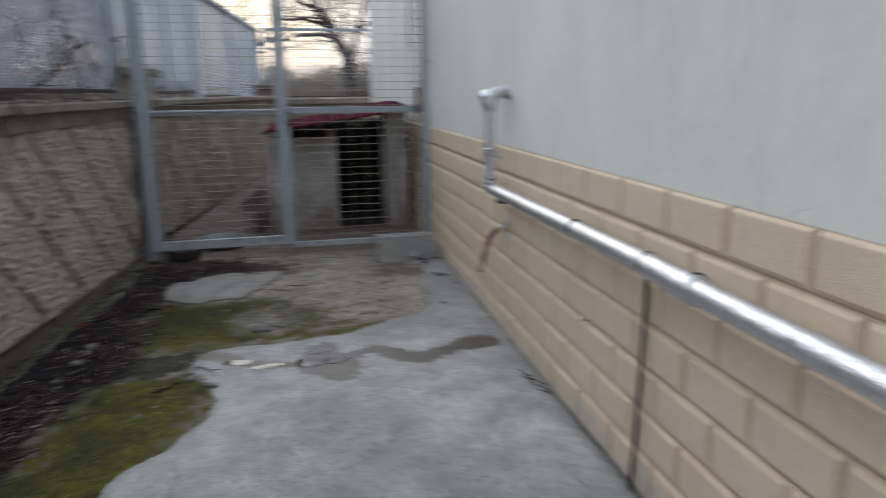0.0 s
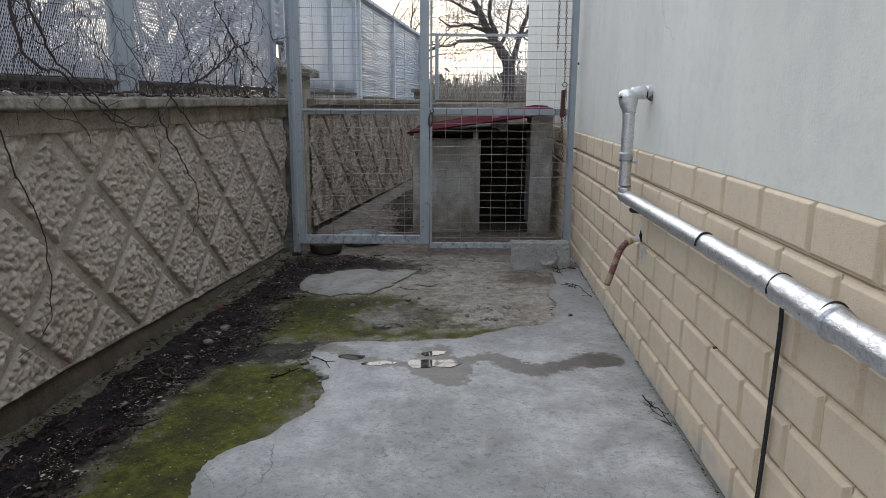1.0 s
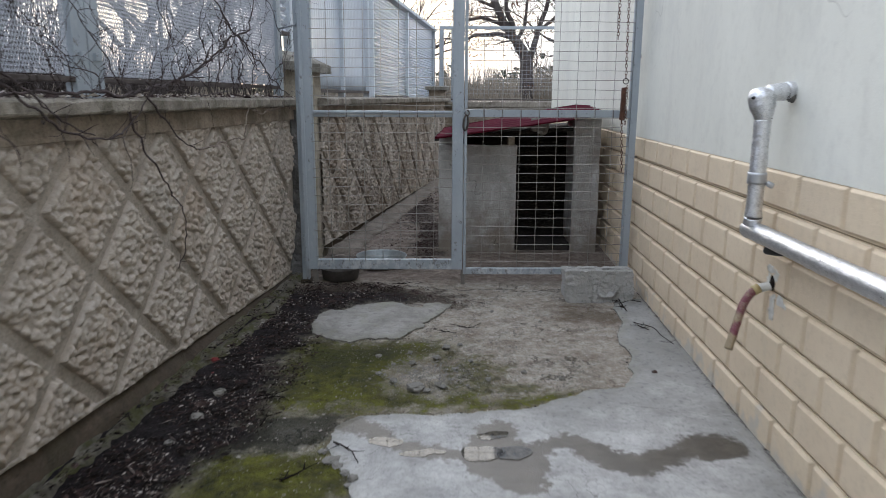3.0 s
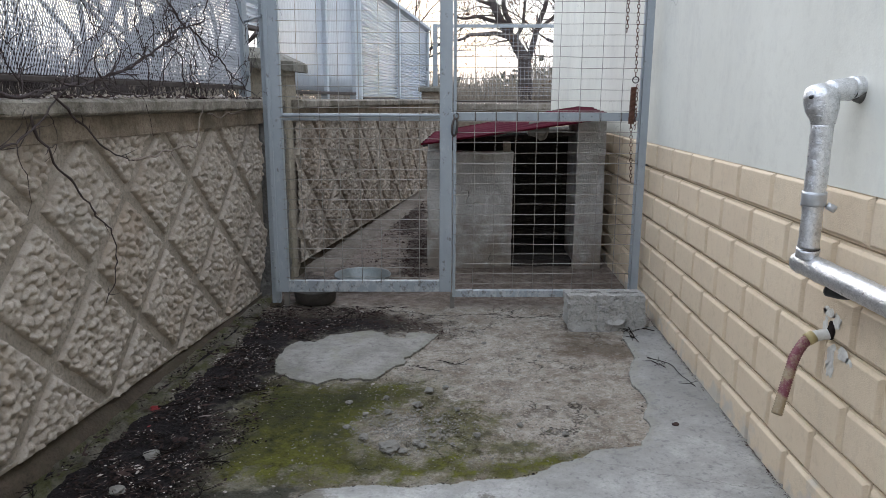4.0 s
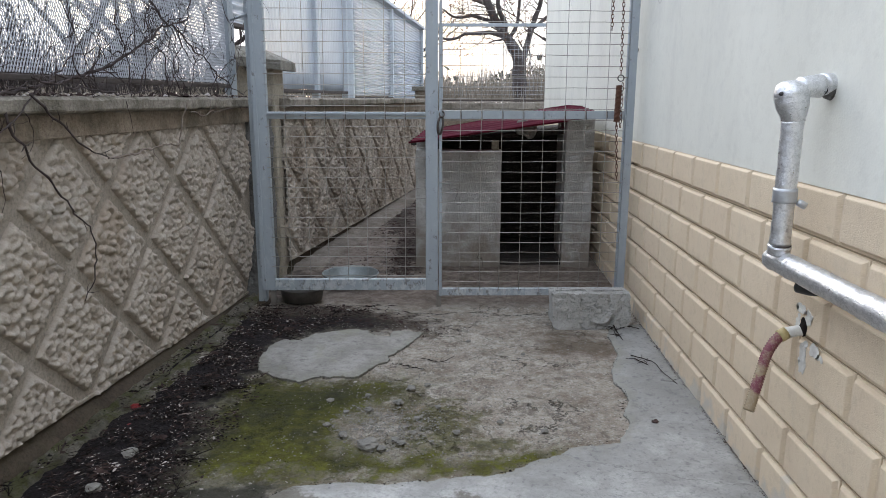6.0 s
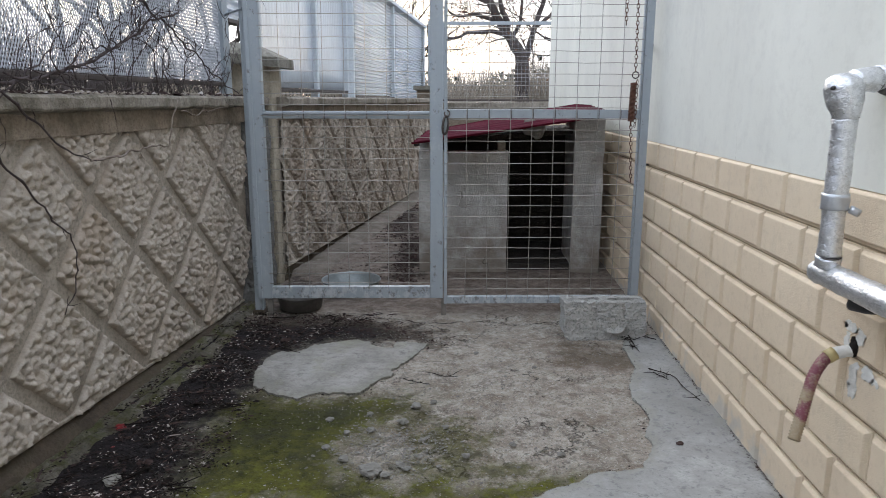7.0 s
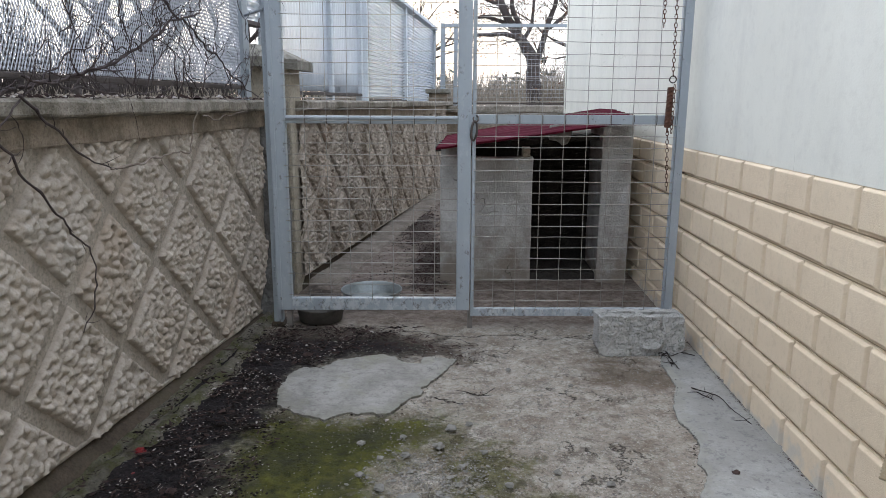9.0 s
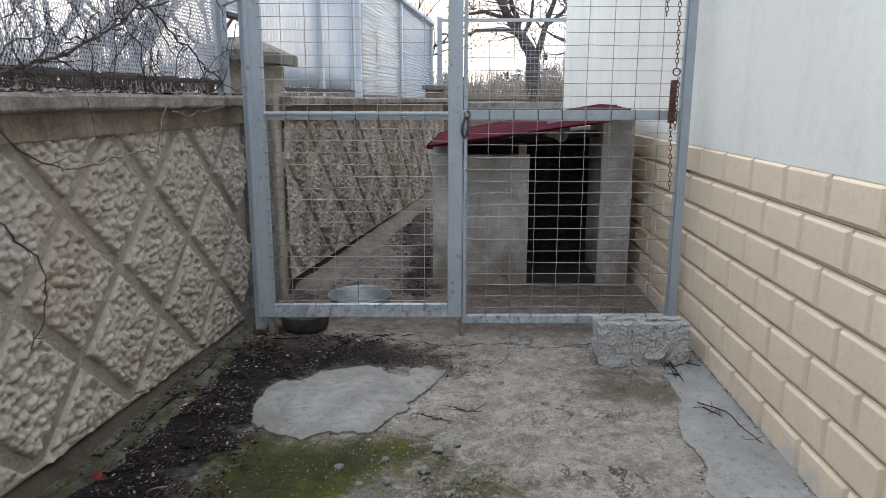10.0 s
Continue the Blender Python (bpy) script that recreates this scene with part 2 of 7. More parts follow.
    dust = m.mix(m.ramp(m.noise(38, 7, 0.75), 0.5, 0.64, 0.0, 0.6), dust, (0.105, 0.080, 0.063))
    tone = m.mix(far, old, dust)
    wet = m.ramp(m.math("ADD", m.attr("wet"), m.ramp(m.noise(16, 6, 0.7), 0.3, 0.7, -0.06, 0.06)), -0.05, 0.06, 0.0, 0.75)
    tone = m.mix(wet, tone, (0.118, 0.085, 0.056))
    mould = m.ramp(m.math("ADD", m.attr("mould"), m.ramp(m.noise(14, 7, 0.7), 0.25, 0.75, -0.14, 0.14)), -0.06, 0.07, 0.0, 0.85)
    tone = m.mix(mould, tone, m.mix(m.ramp(m.noise(30, 6, 0.7), 0.38, 0.62), (0.030, 0.025, 0.019), (0.120, 0.090, 0.068)))
    near_moss = m.ramp(m.math("ADD", m.attr("moss"), m.ramp(m.noise(7, 6, 0.68), 0.3, 0.7, -0.16, 0.16)), -0.16, 0.05, 0.0, 0.62)
    thin = m.ramp(m.math("ADD", m.attr("film"), m.ramp(m.noise(9, 6, 0.68), 0.3, 0.7, -0.15, 0.15)), -0.05, 0.06, 0.0, 0.80)
    film = m.math("MAXIMUM", near_moss, thin)
    tone = m.mix(film, tone, m.mix(m.ramp(m.noise(19, 5, 0.6), 0.35, 0.7), (0.060, 0.058, 0.026), (0.165, 0.155, 0.052)))
    tone = m.mix(moss, tone, moss_tone)
    band = m.ramp(m.math("ADD", m.attr("band"), m.ramp(m.noise(18, 6, 0.7), 0.3, 0.7, -0.03, 0.03)), -0.02, 0.02, 0.0, 0.85)
    tone = m.mix(band, tone, m.mix(m.ramp(fine, 0.4, 0.66), (0.022, 0.023, 0.016), (0.066, 0.068, 0.050)))
    shade = m.ramp(m.math("ADD", m.attr("soil"), m.ramp(m.noise(9, 6, 0.7), 0.25, 0.75, -0.12, 0.12)), -0.10, 0.0, 0.0, 0.7)
    tone = m.mix(shade, tone, (0.022, 0.021, 0.013))
    tone = m.mix(dirt, tone, soil_tone)
    specks = m.math("MULTIPLY", m.ramp(m.noise(80, 2, 0.5), 0.69, 0.72), 0.55)
    tone = m.mix(specks, tone, (0.42, 0.40, 0.36))
    m.bump(m.math("SUBTRACT", m.math("ADD", m.math("MULTIPLY", mid, 1.2), m.math("ADD", m.math("MULTIPLY", fine, 1.0), m.math("MULTIPLY", grit, 0.4))), line), 1.0, 0.018)
    return m.done(tone, 0.9, 0.0, 0.25)


def cast_material(name, a, b, stain, mossy=0.0):
    """Weathered cast concrete with rain streaks and some lichen."""
    m = Nodes(name)
    big = m.ramp(m.noise(2.6, 6, 0.65), 0.3, 0.7)
    fine = m.noise(85, 5, 0.65)
    tone = m.mix(big, a, b)
    streak = m.ramp(m.noise(8, 5, 0.65, (1, 1, 0.16)), 0.46, 0.74, 0.0, 0.75)
    tone = m.mix(streak, tone, stain)
    tone = m.mix(m.ramp(fine, 0.45, 0.70, 0.0, 0.6), tone, tuple(v * 0.45 for v in a))
    tone = m.mix(m.ramp(m.noise(14, 7, 0.72), 0.52, 0.66, 0.0, 0.45), tone, tuple(min(1.0, v * 1.25) for v in b))
    if mossy:
        tone = m.mix(m.ramp(m.noise(6.5, 7, 0.72), 0.48, 0.64, 0.0, mossy), tone, (0.068, 0.060, 0.036))
    pits = m.ramp(m.cells(60), 0.0, 0.25)
    m.bump(m.math("ADD", m.math("ADD", fine, m.noise(21, 6, 0.7)), m.math("MULTIPLY", pits, 0.3)), 0.8, 0.008)
    return m.done(tone, 0.9, 0.0, 0.3)


def mossy_material():
    """Damp old cement under patches of moss and dirt."""
    m = Nodes("kerb_concrete")
    tone = m.mix(m.ramp(m.noise(5, 6, 0.65), 0.3, 0.7), (0.120, 0.106, 0.082), (0.310, 0.282, 0.232))
    tone = m.mix(m.ramp(m.noise(16, 7, 0.75), 0.48, 0.64, 0.0, 0.65), tone, (0.040, 0.034, 0.024))
    tone = m.mix(m.ramp(m.noise(9, 7, 0.7), 0.45, 0.58, 0.0, 0.8), tone, (0.088, 0.094, 0.026))
    fine = m.noise(110, 5, 0.65)
    tone = m.mix(m.ramp(fine, 0.5, 0.72, 0.0, 0.6), tone, (0.025, 0.022, 0.017))
    m.bump(m.math("ADD", fine, m.noise(30, 7, 0.78)), 1.0, 0.022)
    return m.done(tone, 0.92, 0.0, 0.2)


def porous_material():
    """Lean no-fines concrete, full of holes between its grains."""
    m = Nodes("block_concrete")
    holes = m.ramp(m.math("ADD", m.cells(135), m.ramp(m.noise(40, 3), 0.3, 0.7, -0.14, 0.14)), 0.10, 0.40, 1.0, 0.0)
    grain = m.noise(70, 5, 0.7)
    tone = m.mix(m.ramp(m.noise(9, 5, 0.6), 0.3, 0.7), (0.35, 0.346, 0.325), (0.46, 0.455, 0.43))
    tone = m.mix(m.math("MULTIPLY", holes, 0.55), tone, (0.13, 0.127, 0.118))
    tone = m.mix(m.ramp(grain, 0.58, 0.72, 0.0, 0.5), tone, (0.13, 0.13, 0.12))
    m.bump(m.math("SUBTRACT", m.math("MULTIPLY", grain, 0.6), m.math("MULTIPLY", holes, 1.2)), 1.0, 0.012)
    return m.done(tone, 0.95, 0.0, 0.2)


def render_material():
    """Rough cement rendering with pale smears, pits and hair cracks."""
    m = Nodes("kennel_render")
    tone = m.mix(m.ramp(m.noise(3.4, 6, 0.65), 0.32, 0.68), (0.360, 0.350, 0.330), (0.590, 0.582, 0.560))
    pale = m.ramp(m.noise(7.5, 6, 0.7, (1, 1, 0.8), 0.8), 0.53, 0.68, 0.0, 0.6)
    tone = m.mix(pale, tone, (0.730, 0.742, 0.735))
    tone = m.mix(m.ramp(m.noise(5.2, 6, 0.7), 0.52, 0.68, 0.0, 0.65), tone, (0.282, 0.245, 0.205))
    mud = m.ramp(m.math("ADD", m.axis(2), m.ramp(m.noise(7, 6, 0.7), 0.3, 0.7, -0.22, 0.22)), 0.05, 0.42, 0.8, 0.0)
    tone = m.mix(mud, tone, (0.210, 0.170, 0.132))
    fine = m.noise(95, 5, 0.7)
    tone = m.mix(m.ramp(fine, 0.5, 0.72, 0.0, 0.5), tone, (0.220, 0.209, 0.193))
    line = m.math("MULTIPLY", contour(m, 1.7, 0.0035, 4, 0.55), m.ramp(m.noise(2.2, 2), 0.5, 0.55))
    tone = m.mix(m.math("MULTIPLY", line, 0.8), tone, (0.096, 0.089, 0.080))
    m.bump(m.math("SUBTRACT", m.math("ADD", fine, m.noise(24, 6, 0.7)), line), 0.8, 0.008)
    return m.done(tone, 0.92, 0.0, 0.25)


def relief_material(name, grime):
    m = Nodes(name)
    big = m.ramp(m.noise(1.7, 6, 0.65), 0.3, 0.7)
    tone = m.mix(big, (0.314, 0.266, 0.220), (0.435, 0.381, 0.323))
    tone = m.mix(m.ramp(m.noise(8, 6, 0.65, (1, 1, 0.4)), 0.5, 0.75, 0.0, 0.6), tone, (0.243, 0.211, 0.177))
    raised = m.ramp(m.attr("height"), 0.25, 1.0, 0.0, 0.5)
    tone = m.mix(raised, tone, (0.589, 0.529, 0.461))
    fine = m.noise(120, 5, 0.7)
    tone = m.mix(m.ramp(fine, 0.48, 0.70, 0.0, 0.5), tone, (0.192, 0.163, 0.133))
    pale = m.ramp(m.noise(3.2, 5, 0.7), 0.56, 0.72, 0.0, 0.35)
    tone = m.mix(pale, tone, (0.461, 0.448, 0.416))
    rust = m.ramp(m.noise(2.4, 6, 0.7, (1, 1, 0.5)), 0.52, 0.68, 0.0, 0.5)
    tone = m.mix(rust, tone, (0.346, 0.250, 0.173))
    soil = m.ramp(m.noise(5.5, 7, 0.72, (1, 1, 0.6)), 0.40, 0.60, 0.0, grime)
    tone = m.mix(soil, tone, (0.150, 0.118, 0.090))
    m.bump(m.math("ADD", fine, m.noise(48, 6, 0.75)), 0.55, 0.005)
    return m.done(tone, 0.9, 0.0, 0.25)


def frame_material(name, bare):
    m = Nodes(name)
    big = m.ramp(m.noise(5, 6, 0.65), 0.3, 0.7)
    tone = m.mix(big, (0.285, 0.322, 0.352), (0.335, 0.372, 0.400))
    chips = m.ramp(m.noise(33, 7, 0.75, (1, 1, 0.6)), 0.605 - 0.7 * bare, 0.645 - 0.7 * bare)
    tone = m.mix(m.math("MULTIPLY", chips, 0.75), tone, (0.135, 0.125, 0.115))
    pale = m.ramp(m.noise(27, 6, 0.75, (1, 1, 0.7)), 0.57 - bare, 0.65 - bare, 0.0, 0.22 + 6 * bare)
    tone = m.mix(pale, tone, (0.50, 0.52, 0.53))
    grime = m.ramp(m.noise(9, 6, 0.7, (1, 1, 0.12)), 0.5, 0.74, 0.0, 0.35)
    tone = m.mix(grime, tone, (0.19, 0.20, 0.205))
    m.bump(m.math("ADD", m.noise(60, 4), chips), 0.15, 0.002)
    return m.done(tone, m.math("ADD", 0.45, m.math("MULTIPLY", chips, 0.3)), 0.0, 0.5)


def foil_material():
    m = Nodes("foil_wrap")
    wide = m.noise(26, 4, 0.6, (1, 0.7, 1), 0.6)
    wrinkles = m.noise(150, 6, 0.75, (1, 0.6, 1), 0.8)
    folds = m.ramp(m.math("ABSOLUTE", m.math("SUBTRACT", m.noise(48, 4, 0.6, (1, 0.7, 1)), 0.5)), 0.0, 0.045)
    tone = m.mix(m.ramp(wrinkles, 0.3, 0.7), (0.56, 0.57, 0.59), (0.84, 0.845, 0.86))
    scuff = m.ramp(m.noise(30, 6, 0.75), 0.65, 0.70, 0.0, 0.5)
    tone = m.mix(scuff, tone, (0.16, 0.16, 0.16))
    tone = m.mix(m.ramp(folds, 0.0, 1.0, 0.4, 0.0), tone, (0.33, 0.33, 0.34))
    m.bump(m.math("ADD", m.math("ADD", m.math("MULTIPLY", folds, 0.4), wide), m.math("MULTIPLY", wrinkles, 0.30)), 0.32, 0.006)
    return m.done(tone, m.ramp(m.noise(60, 4, 0.7), 0.3, 0.7, 0.26, 0.44), 0.88)


def stripes_material():
    """Ribbed hose, dusty tan with maroon stretches."""
    m = Nodes("ribbed_hose")
    z = m.math("ADD", m.axis(2), m.ramp(m.noise(46, 3, 0.6), 0.3, 0.7, -0.014, 0.014))
    upper = m.ramp(z, 0.435, 0.455)
    lower = m.math("MULTIPLY", m.ramp(z, 0.380, 0.390), m.ramp(z, 0.425, 0.415))
    band = m.math("MULTIPLY", m.math("MAXIMUM", upper, lower), m.ramp(m.noise(55, 3, 0.6), 0.25, 0.5, 0.35, 1.0))
    tone = m.mix(band, (0.27, 0.205, 0.125), (0.145, 0.034, 0.048))
    tone = m.mix(m.ramp(m.noise(160, 3), 0.5, 0.7, 0.0, 0.35), tone, (0.36, 0.31, 0.25))
    return m.done(tone, 0.65)


def sheet_material(name, tint, clear):
    """Milky corrugated plastic glazing."""
    m = Nodes(name)
    tone = m.mix(m.ramp(m.noise(1.6, 5, 0.6), 0.3, 0.7), tint, tuple(min(1, v * 1.18) for v in tint))
    tone = m.mix(m.ramp(m.noise(9, 5, 0.7, (1, 1, 0.15)), 0.5, 0.75, 0.0, 0.3), tone, tuple(v * 0.7 for v in tint))
    m.bsdf.inputs["Transmission Weight"].default_value = clear
    m.bsdf.inputs["IOR"].default_value = 1.2
    return m.done(tone, 0.22)


MAT = {
    "plaster": plaster_material(),
    "brick": brick_material(),
    "rib": cast_material("rib_concrete", (0.304, 0.261, 0.215), (0.404, 0.354, 0.299), (0.237, 0.197, 0.157)),
    "joint": plain("brick_joint", (0.36, 0.285, 0.19), (0.42, 0.34, 0.235), 9, 0.9, 0, 0.3, 80),
    "slab": slab_material("new_concrete", (0.250, 0.246, 0.236), (0.500, 0.495, 0.478), 0.42, 0.0, 0.34),
    "patch": slab_material("patch_concrete", (0.150, 0.140, 0.124), (0.295, 0.284, 0.262), 0.3, 0.55, 0.75),
    "earth": earth_material(),
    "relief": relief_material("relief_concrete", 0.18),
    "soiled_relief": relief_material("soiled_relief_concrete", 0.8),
    "coping": cast_material("coping_concrete", (0.201, 0.175, 0.143), (0.368, 0.333, 0.282), (0.098, 0.081, 0.060), 0.7),
    "beam": cast_material("beam_concrete", (0.225, 0.175, 0.130), (0.335, 0.278, 0.218), (0.120, 0.086, 0.060), 0.5),
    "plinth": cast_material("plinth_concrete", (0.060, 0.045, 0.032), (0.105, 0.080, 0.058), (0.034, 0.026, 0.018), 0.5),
    "packing": cast_material("packing_mortar", (0.13, 0.125, 0.118), (0.21, 0.205, 0.195), (0.062, 0.058, 0.052)),
    "kerb": mossy_material(),
    "far_kerb": cast_material("dusty_cement", (0.155, 0.128, 0.105), (0.27, 0.232, 0.195), (0.07, 0.058, 0.045), 0.15),
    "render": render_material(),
    "pillar": cast_material("pillar_concrete", (0.34, 0.30, 0.235), (0.42, 0.375, 0.30), (0.22, 0.18, 0.13)),
    "pillar_cap": cast_material("cap_concrete", (0.190, 0.178, 0.150), (0.290, 0.275, 0.240), (0.095, 0.088, 0.058), 0.4),
    "block": porous_material(),
    "frame": frame_material("gate_paint", 0.0),
    "peeled": frame_material("peeling_paint", 0.085),
    "worn_steel": plain("worn_steel", (0.16, 0.145, 0.13), (0.27, 0.25, 0.225), 30, 0.65, 0.3, 0.4),
    "wire": plain("mesh_wire", (0.30, 0.28, 0.25), (0.41, 0.39, 0.355), 30, 0.5, 0.30, 0.1),
    "zinc": plain("zinc_mesh", (0.40, 0.415, 0.44), (0.54, 0.555, 0.58), 8, 0.5, 0.45, 0.1),
    "dark_metal": plain("dark_metal", (0.075, 0.06, 0.055), (0.13, 0.11, 0.10), 20, 0.6, 0.5, 0.2),
    "rust": plain("rust", (0.085, 0.036, 0.024), (0.155, 0.070, 0.042), 40, 0.85, 0.1, 0.5),
    "roof": plain("roof_paint", (0.115, 0.011, 0.030), (0.175, 0.019, 0.044), 5, 0.8, 0.0, 0.15, 90, 0.004, 0.15),
    "foil": foil_material(),
    "tape": plain("grey_tape", (0.44, 0.45, 0.465), (0.56, 0.57, 0.585), 30, 0.35, 0.6, 0.15),
    "rubble": plain("crumbled_concrete", (0.15, 0.14, 0.12), (0.30, 0.285, 0.255), 40, 0.9, 0.0, 0.5),
    "rubber": plain("black_rubber", (0.012, 0.012, 0.013), (0.024, 0.023, 0.023), 20, 0.5, 0.0, 0.1),
    "hose": stripes_material(),
    "yellowed": plain("yellowed_plastic", (0.38, 0.30, 0.13), (0.50, 0.41, 0.20), 40, 0.5, 0.0, 0.2),
    "cement": plain("white_cement", (0.56, 0.54, 0.49), (0.68, 0.665, 0.62), 25, 0.9, 0.0, 0.5),
    "bark": plain("vine_bark", (0.036, 0.024, 0.024), (0.082, 0.060, 0.056), 30, 0.85, 0.0, 0.7, 120, 0.004),
    "pale_bark": plain("peeling_bark", (0.16, 0.12, 0.095), (0.30, 0.25, 0.21), 30, 0.85, 0.0, 0.7, 120, 0.004),
    "tree_bark": plain("tree_bark", (0.050, 0.038, 0.034), (0.10, 0.082, 0.074), 8, 0.9, 0.0, 0.8, 45, 0.02),
    "leaf": plain("dead_leaf", (0.13, 0.055, 0.03), (0.24, 0.12, 0.06), 3, 0.8, 0.0, 0.1),
    "straw": plain("dry_stalks", (0.20, 0.165, 0.125), (0.33, 0.285, 0.225), 0.6, 0.9, 0.0, 0.1),
    "evergreen": plain("dark_foliage", (0.028, 0.036, 0.024), (0.055, 0.065, 0.04), 0.7, 0.9, 0.0, 0.1),
    "grit": plain("mortar_grit", (0.24, 0.23, 0.205), (0.42, 0.405, 0.37), 60, 0.9, 0.0, 0.4),
    "stone": plain("pebble_stone", (0.15, 0.142, 0.125), (0.26, 0.248, 0.222), 30, 0.85, 0.0, 0.5),
    "husk": plain("pale_husks", (0.34, 0.30, 0.27), (0.56, 0.51, 0.47), 50, 0.85, 0.0, 0.2),
    "stalk": plain("pale_stalks", (0.16, 0.125, 0.11), (0.30, 0.25, 0.225), 50, 0.85, 0.0, 0.2),
    "rotten_leaf": plain("rotten_leaves", (0.030, 0.019, 0.018), (0.085, 0.056, 0.048), 25, 0.9, 0.0, 0.3, 60.0, 0.004, 0.15),
    # concrete coloured near black, standing in for the shade inside the kennel
    "shade_dark": cast_material("shade_dark_concrete", (0.030, 0.026, 0.023), (0.060, 0.052, 0.046), (0.016, 0.014, 0.012)),
    "twig": plain("dark_twigs", (0.009, 0.0075, 0.007), (0.027, 0.020, 0.017), 60, 0.95, 0.0, 0.3, 60.0, 0.004, 0.08),
    "red": plain("red_plastic", (0.16, 0.006, 0.009), (0.23, 0.012, 0.014), 60, 0.45, 0.0, 0.1),
    "enamel": plain("worn_aluminium", (0.20, 0.225, 0.225), (0.32, 0.345, 0.345), 18, 0.5, 0.5, 0.15),
    "dark_bowl": plain("blackened_tin", (0.075, 0.069, 0.063), (0.135, 0.124, 0.112), 20, 0.7, 0.3, 0.3),
    "field": plain("terrace_soil", (0.09, 0.072, 0.058), (0.18, 0.15, 0.12), 1.2, 0.95, 0.0, 0.6, 25, 0.02),
    "glazing": sheet_material("milky_sheet", (0.60, 0.645, 0.69), 0.42),
    "glaze_frame": plain("greenhouse_frame", (0.50, 0.545, 0.585), (0.60, 0.645, 0.685), 4, 0.5, 0.0, 0.1),
    "water": None,
}
pm = Nodes("pool")                   # shallow water over dark silt
pm.bsdf.inputs["IOR"].default_value = 1.36
MAT["pool"] = pm.done(pm.mix(pm.ramp(pm.noise(30, 5, 0.7), 0.4, 0.6), (0.022, 0.019, 0.014), (0.085, 0.075, 0.058)), 0.03)
wm = Nodes("water")
wm.bsdf.inputs["Transmission Weight"].default_value = 1.0
wm.bsdf.inputs["IOR"].default_value = 1.33
MAT["water"] = wm.done((0.93, 0.92, 0.88), 0.02)


# ---- building helpers ----
def link_mesh(name, me, material, parent=None, label=""):
    me.materials.append(material)
    ob = new(name, me)
    if parent is not None:
        ob.parent = parent
    if label:
        ob["label"] = label
    return ob


def part(name, bm, material, parent=None, label="", smooth=False):
    me = bpy.data.meshes.new(name)
    bm.to_mesh(me)
    bm.free()
    if smooth:
        me.polygons.foreach_set("use_smooth", [True] * len(me.polygons))
    return link_mesh(name, me, material, parent, label)


def thing(name, label, category, group="", kind="", at=(0, 0, 0)):
    ob = new(name)
    ob.empty_display_size = 0.1
    ob.location = at
    return tagged(ob, label, category, group, kind)


def box(bm, x0, x1, y0, y1, z0, z1, bevel=0.0, turn=None):
    m = Matrix.Translation(((x0 + x1) / 2, (y0 + y1) / 2, (z0 + z1) / 2)) @ Matrix.Diagonal((x1 - x0, y1 - y0, z1 - z0, 1))
    made = bmesh.ops.create_cube(bm, size=1.0, matrix=m)
    if bevel:
        edges = list({e for v in made["verts"] for e in v.link_edges})
        made = bmesh.ops.bevel(bm, geom=edges, offset=bevel, segments=2, affect="EDGES", profile=0.6)
    if turn is not None:
        bmesh.ops.transform(bm, matrix=turn, verts=made["verts"])
    return made["verts"]


def boxed(name, dims, material, parent=None, label="", bevel=0.004, turn=None):
    bm = bmesh.new()
    box(bm, *dims, bevel, turn)
    return part(name, bm, material, parent, label)


def roughened(bm, size, amount, seed=0.0):
    """Shifts the points by a soft noise, for worn and cast surfaces."""
    for v in bm.verts:
        v.co += amount * noise.noise_vector(v.co * size + Vector((seed, seed * 1.7, -seed)))


def cut_up(bm, length):
    """Splits long edges, so that roughening has points to move."""
    for _ in range(8):
        long_edges = [e for e in bm.edges if e.calc_length() > length]
        if not long_edges:
            break
        bmesh.ops.subdivide_edges(bm, edges=long_edges, cuts=1, use_grid_fill=True)


class Tubes:
    """Gathers tapered tubes along polylines in one mesh."""

    def __init__(self):
        self.v, self.f = [], []

    def add(self, pts, radii, sides=6, closed=False):
        pts = [Vector(p) for p in pts]
        if not hasattr(radii, "__len__"):
            radii = [radii] * len(pts)
        n, base = len(pts), len(self.v)
        ref = Vector((0.13, 0.07, 1.0))
        side = None
        for i, p in enumerate(pts):
            ahead = pts[(i + 1) % n] - pts[i - 1] if closed else pts[min(i + 1, n - 1)] - pts[max(i - 1, 0)]
            ahead = ahead.normalized() if ahead.length > 1e-9 else Vector((0, 0, 1))
            if side is None:
                side = ahead.cross(ref if abs(ahead.dot(ref.normalized())) < 0.95 else Vector((1, 0.1, 0)))
            side = (side - ahead * side.dot(ahead)).normalized()
            up = ahead.cross(side)
            for k in range(sides):
                a = 2 * math.pi * k / sides
                self.v.append(p + radii[i] * (math.cos(a) * side + math.sin(a) * up))
        for i in range(n if closed else n - 1):
            for k in range(sides):
                a, b = base + i * sides + k, base + i * sides + (k + 1) % sides
                j = (i + 1) % n
                c, d = base + j * sides + (k + 1) % sides, base + j * sides + k
                self.f.append((a, b, c, d))
        if not closed and sides > 2:
            self.f.append(tuple(base + k for k in range(sides))[::-1])
            self.f.append(tuple(base + (n - 1) * sides + k for k in range(sides)))
        return self

    def mesh(self, name, smooth=True):
        me = bpy.data.meshes.new(name)
        me.from_pydata([tuple(v) for v in self.v], [], self.f)
        if smooth:
            me.polygons.foreach_set("use_smooth", [True] * len(me.polygons))
        return me

    def part(self, name, material, parent=None, label="", smooth=True):
        return link_mesh(name, self.mesh(name, smooth), material, parent, label)


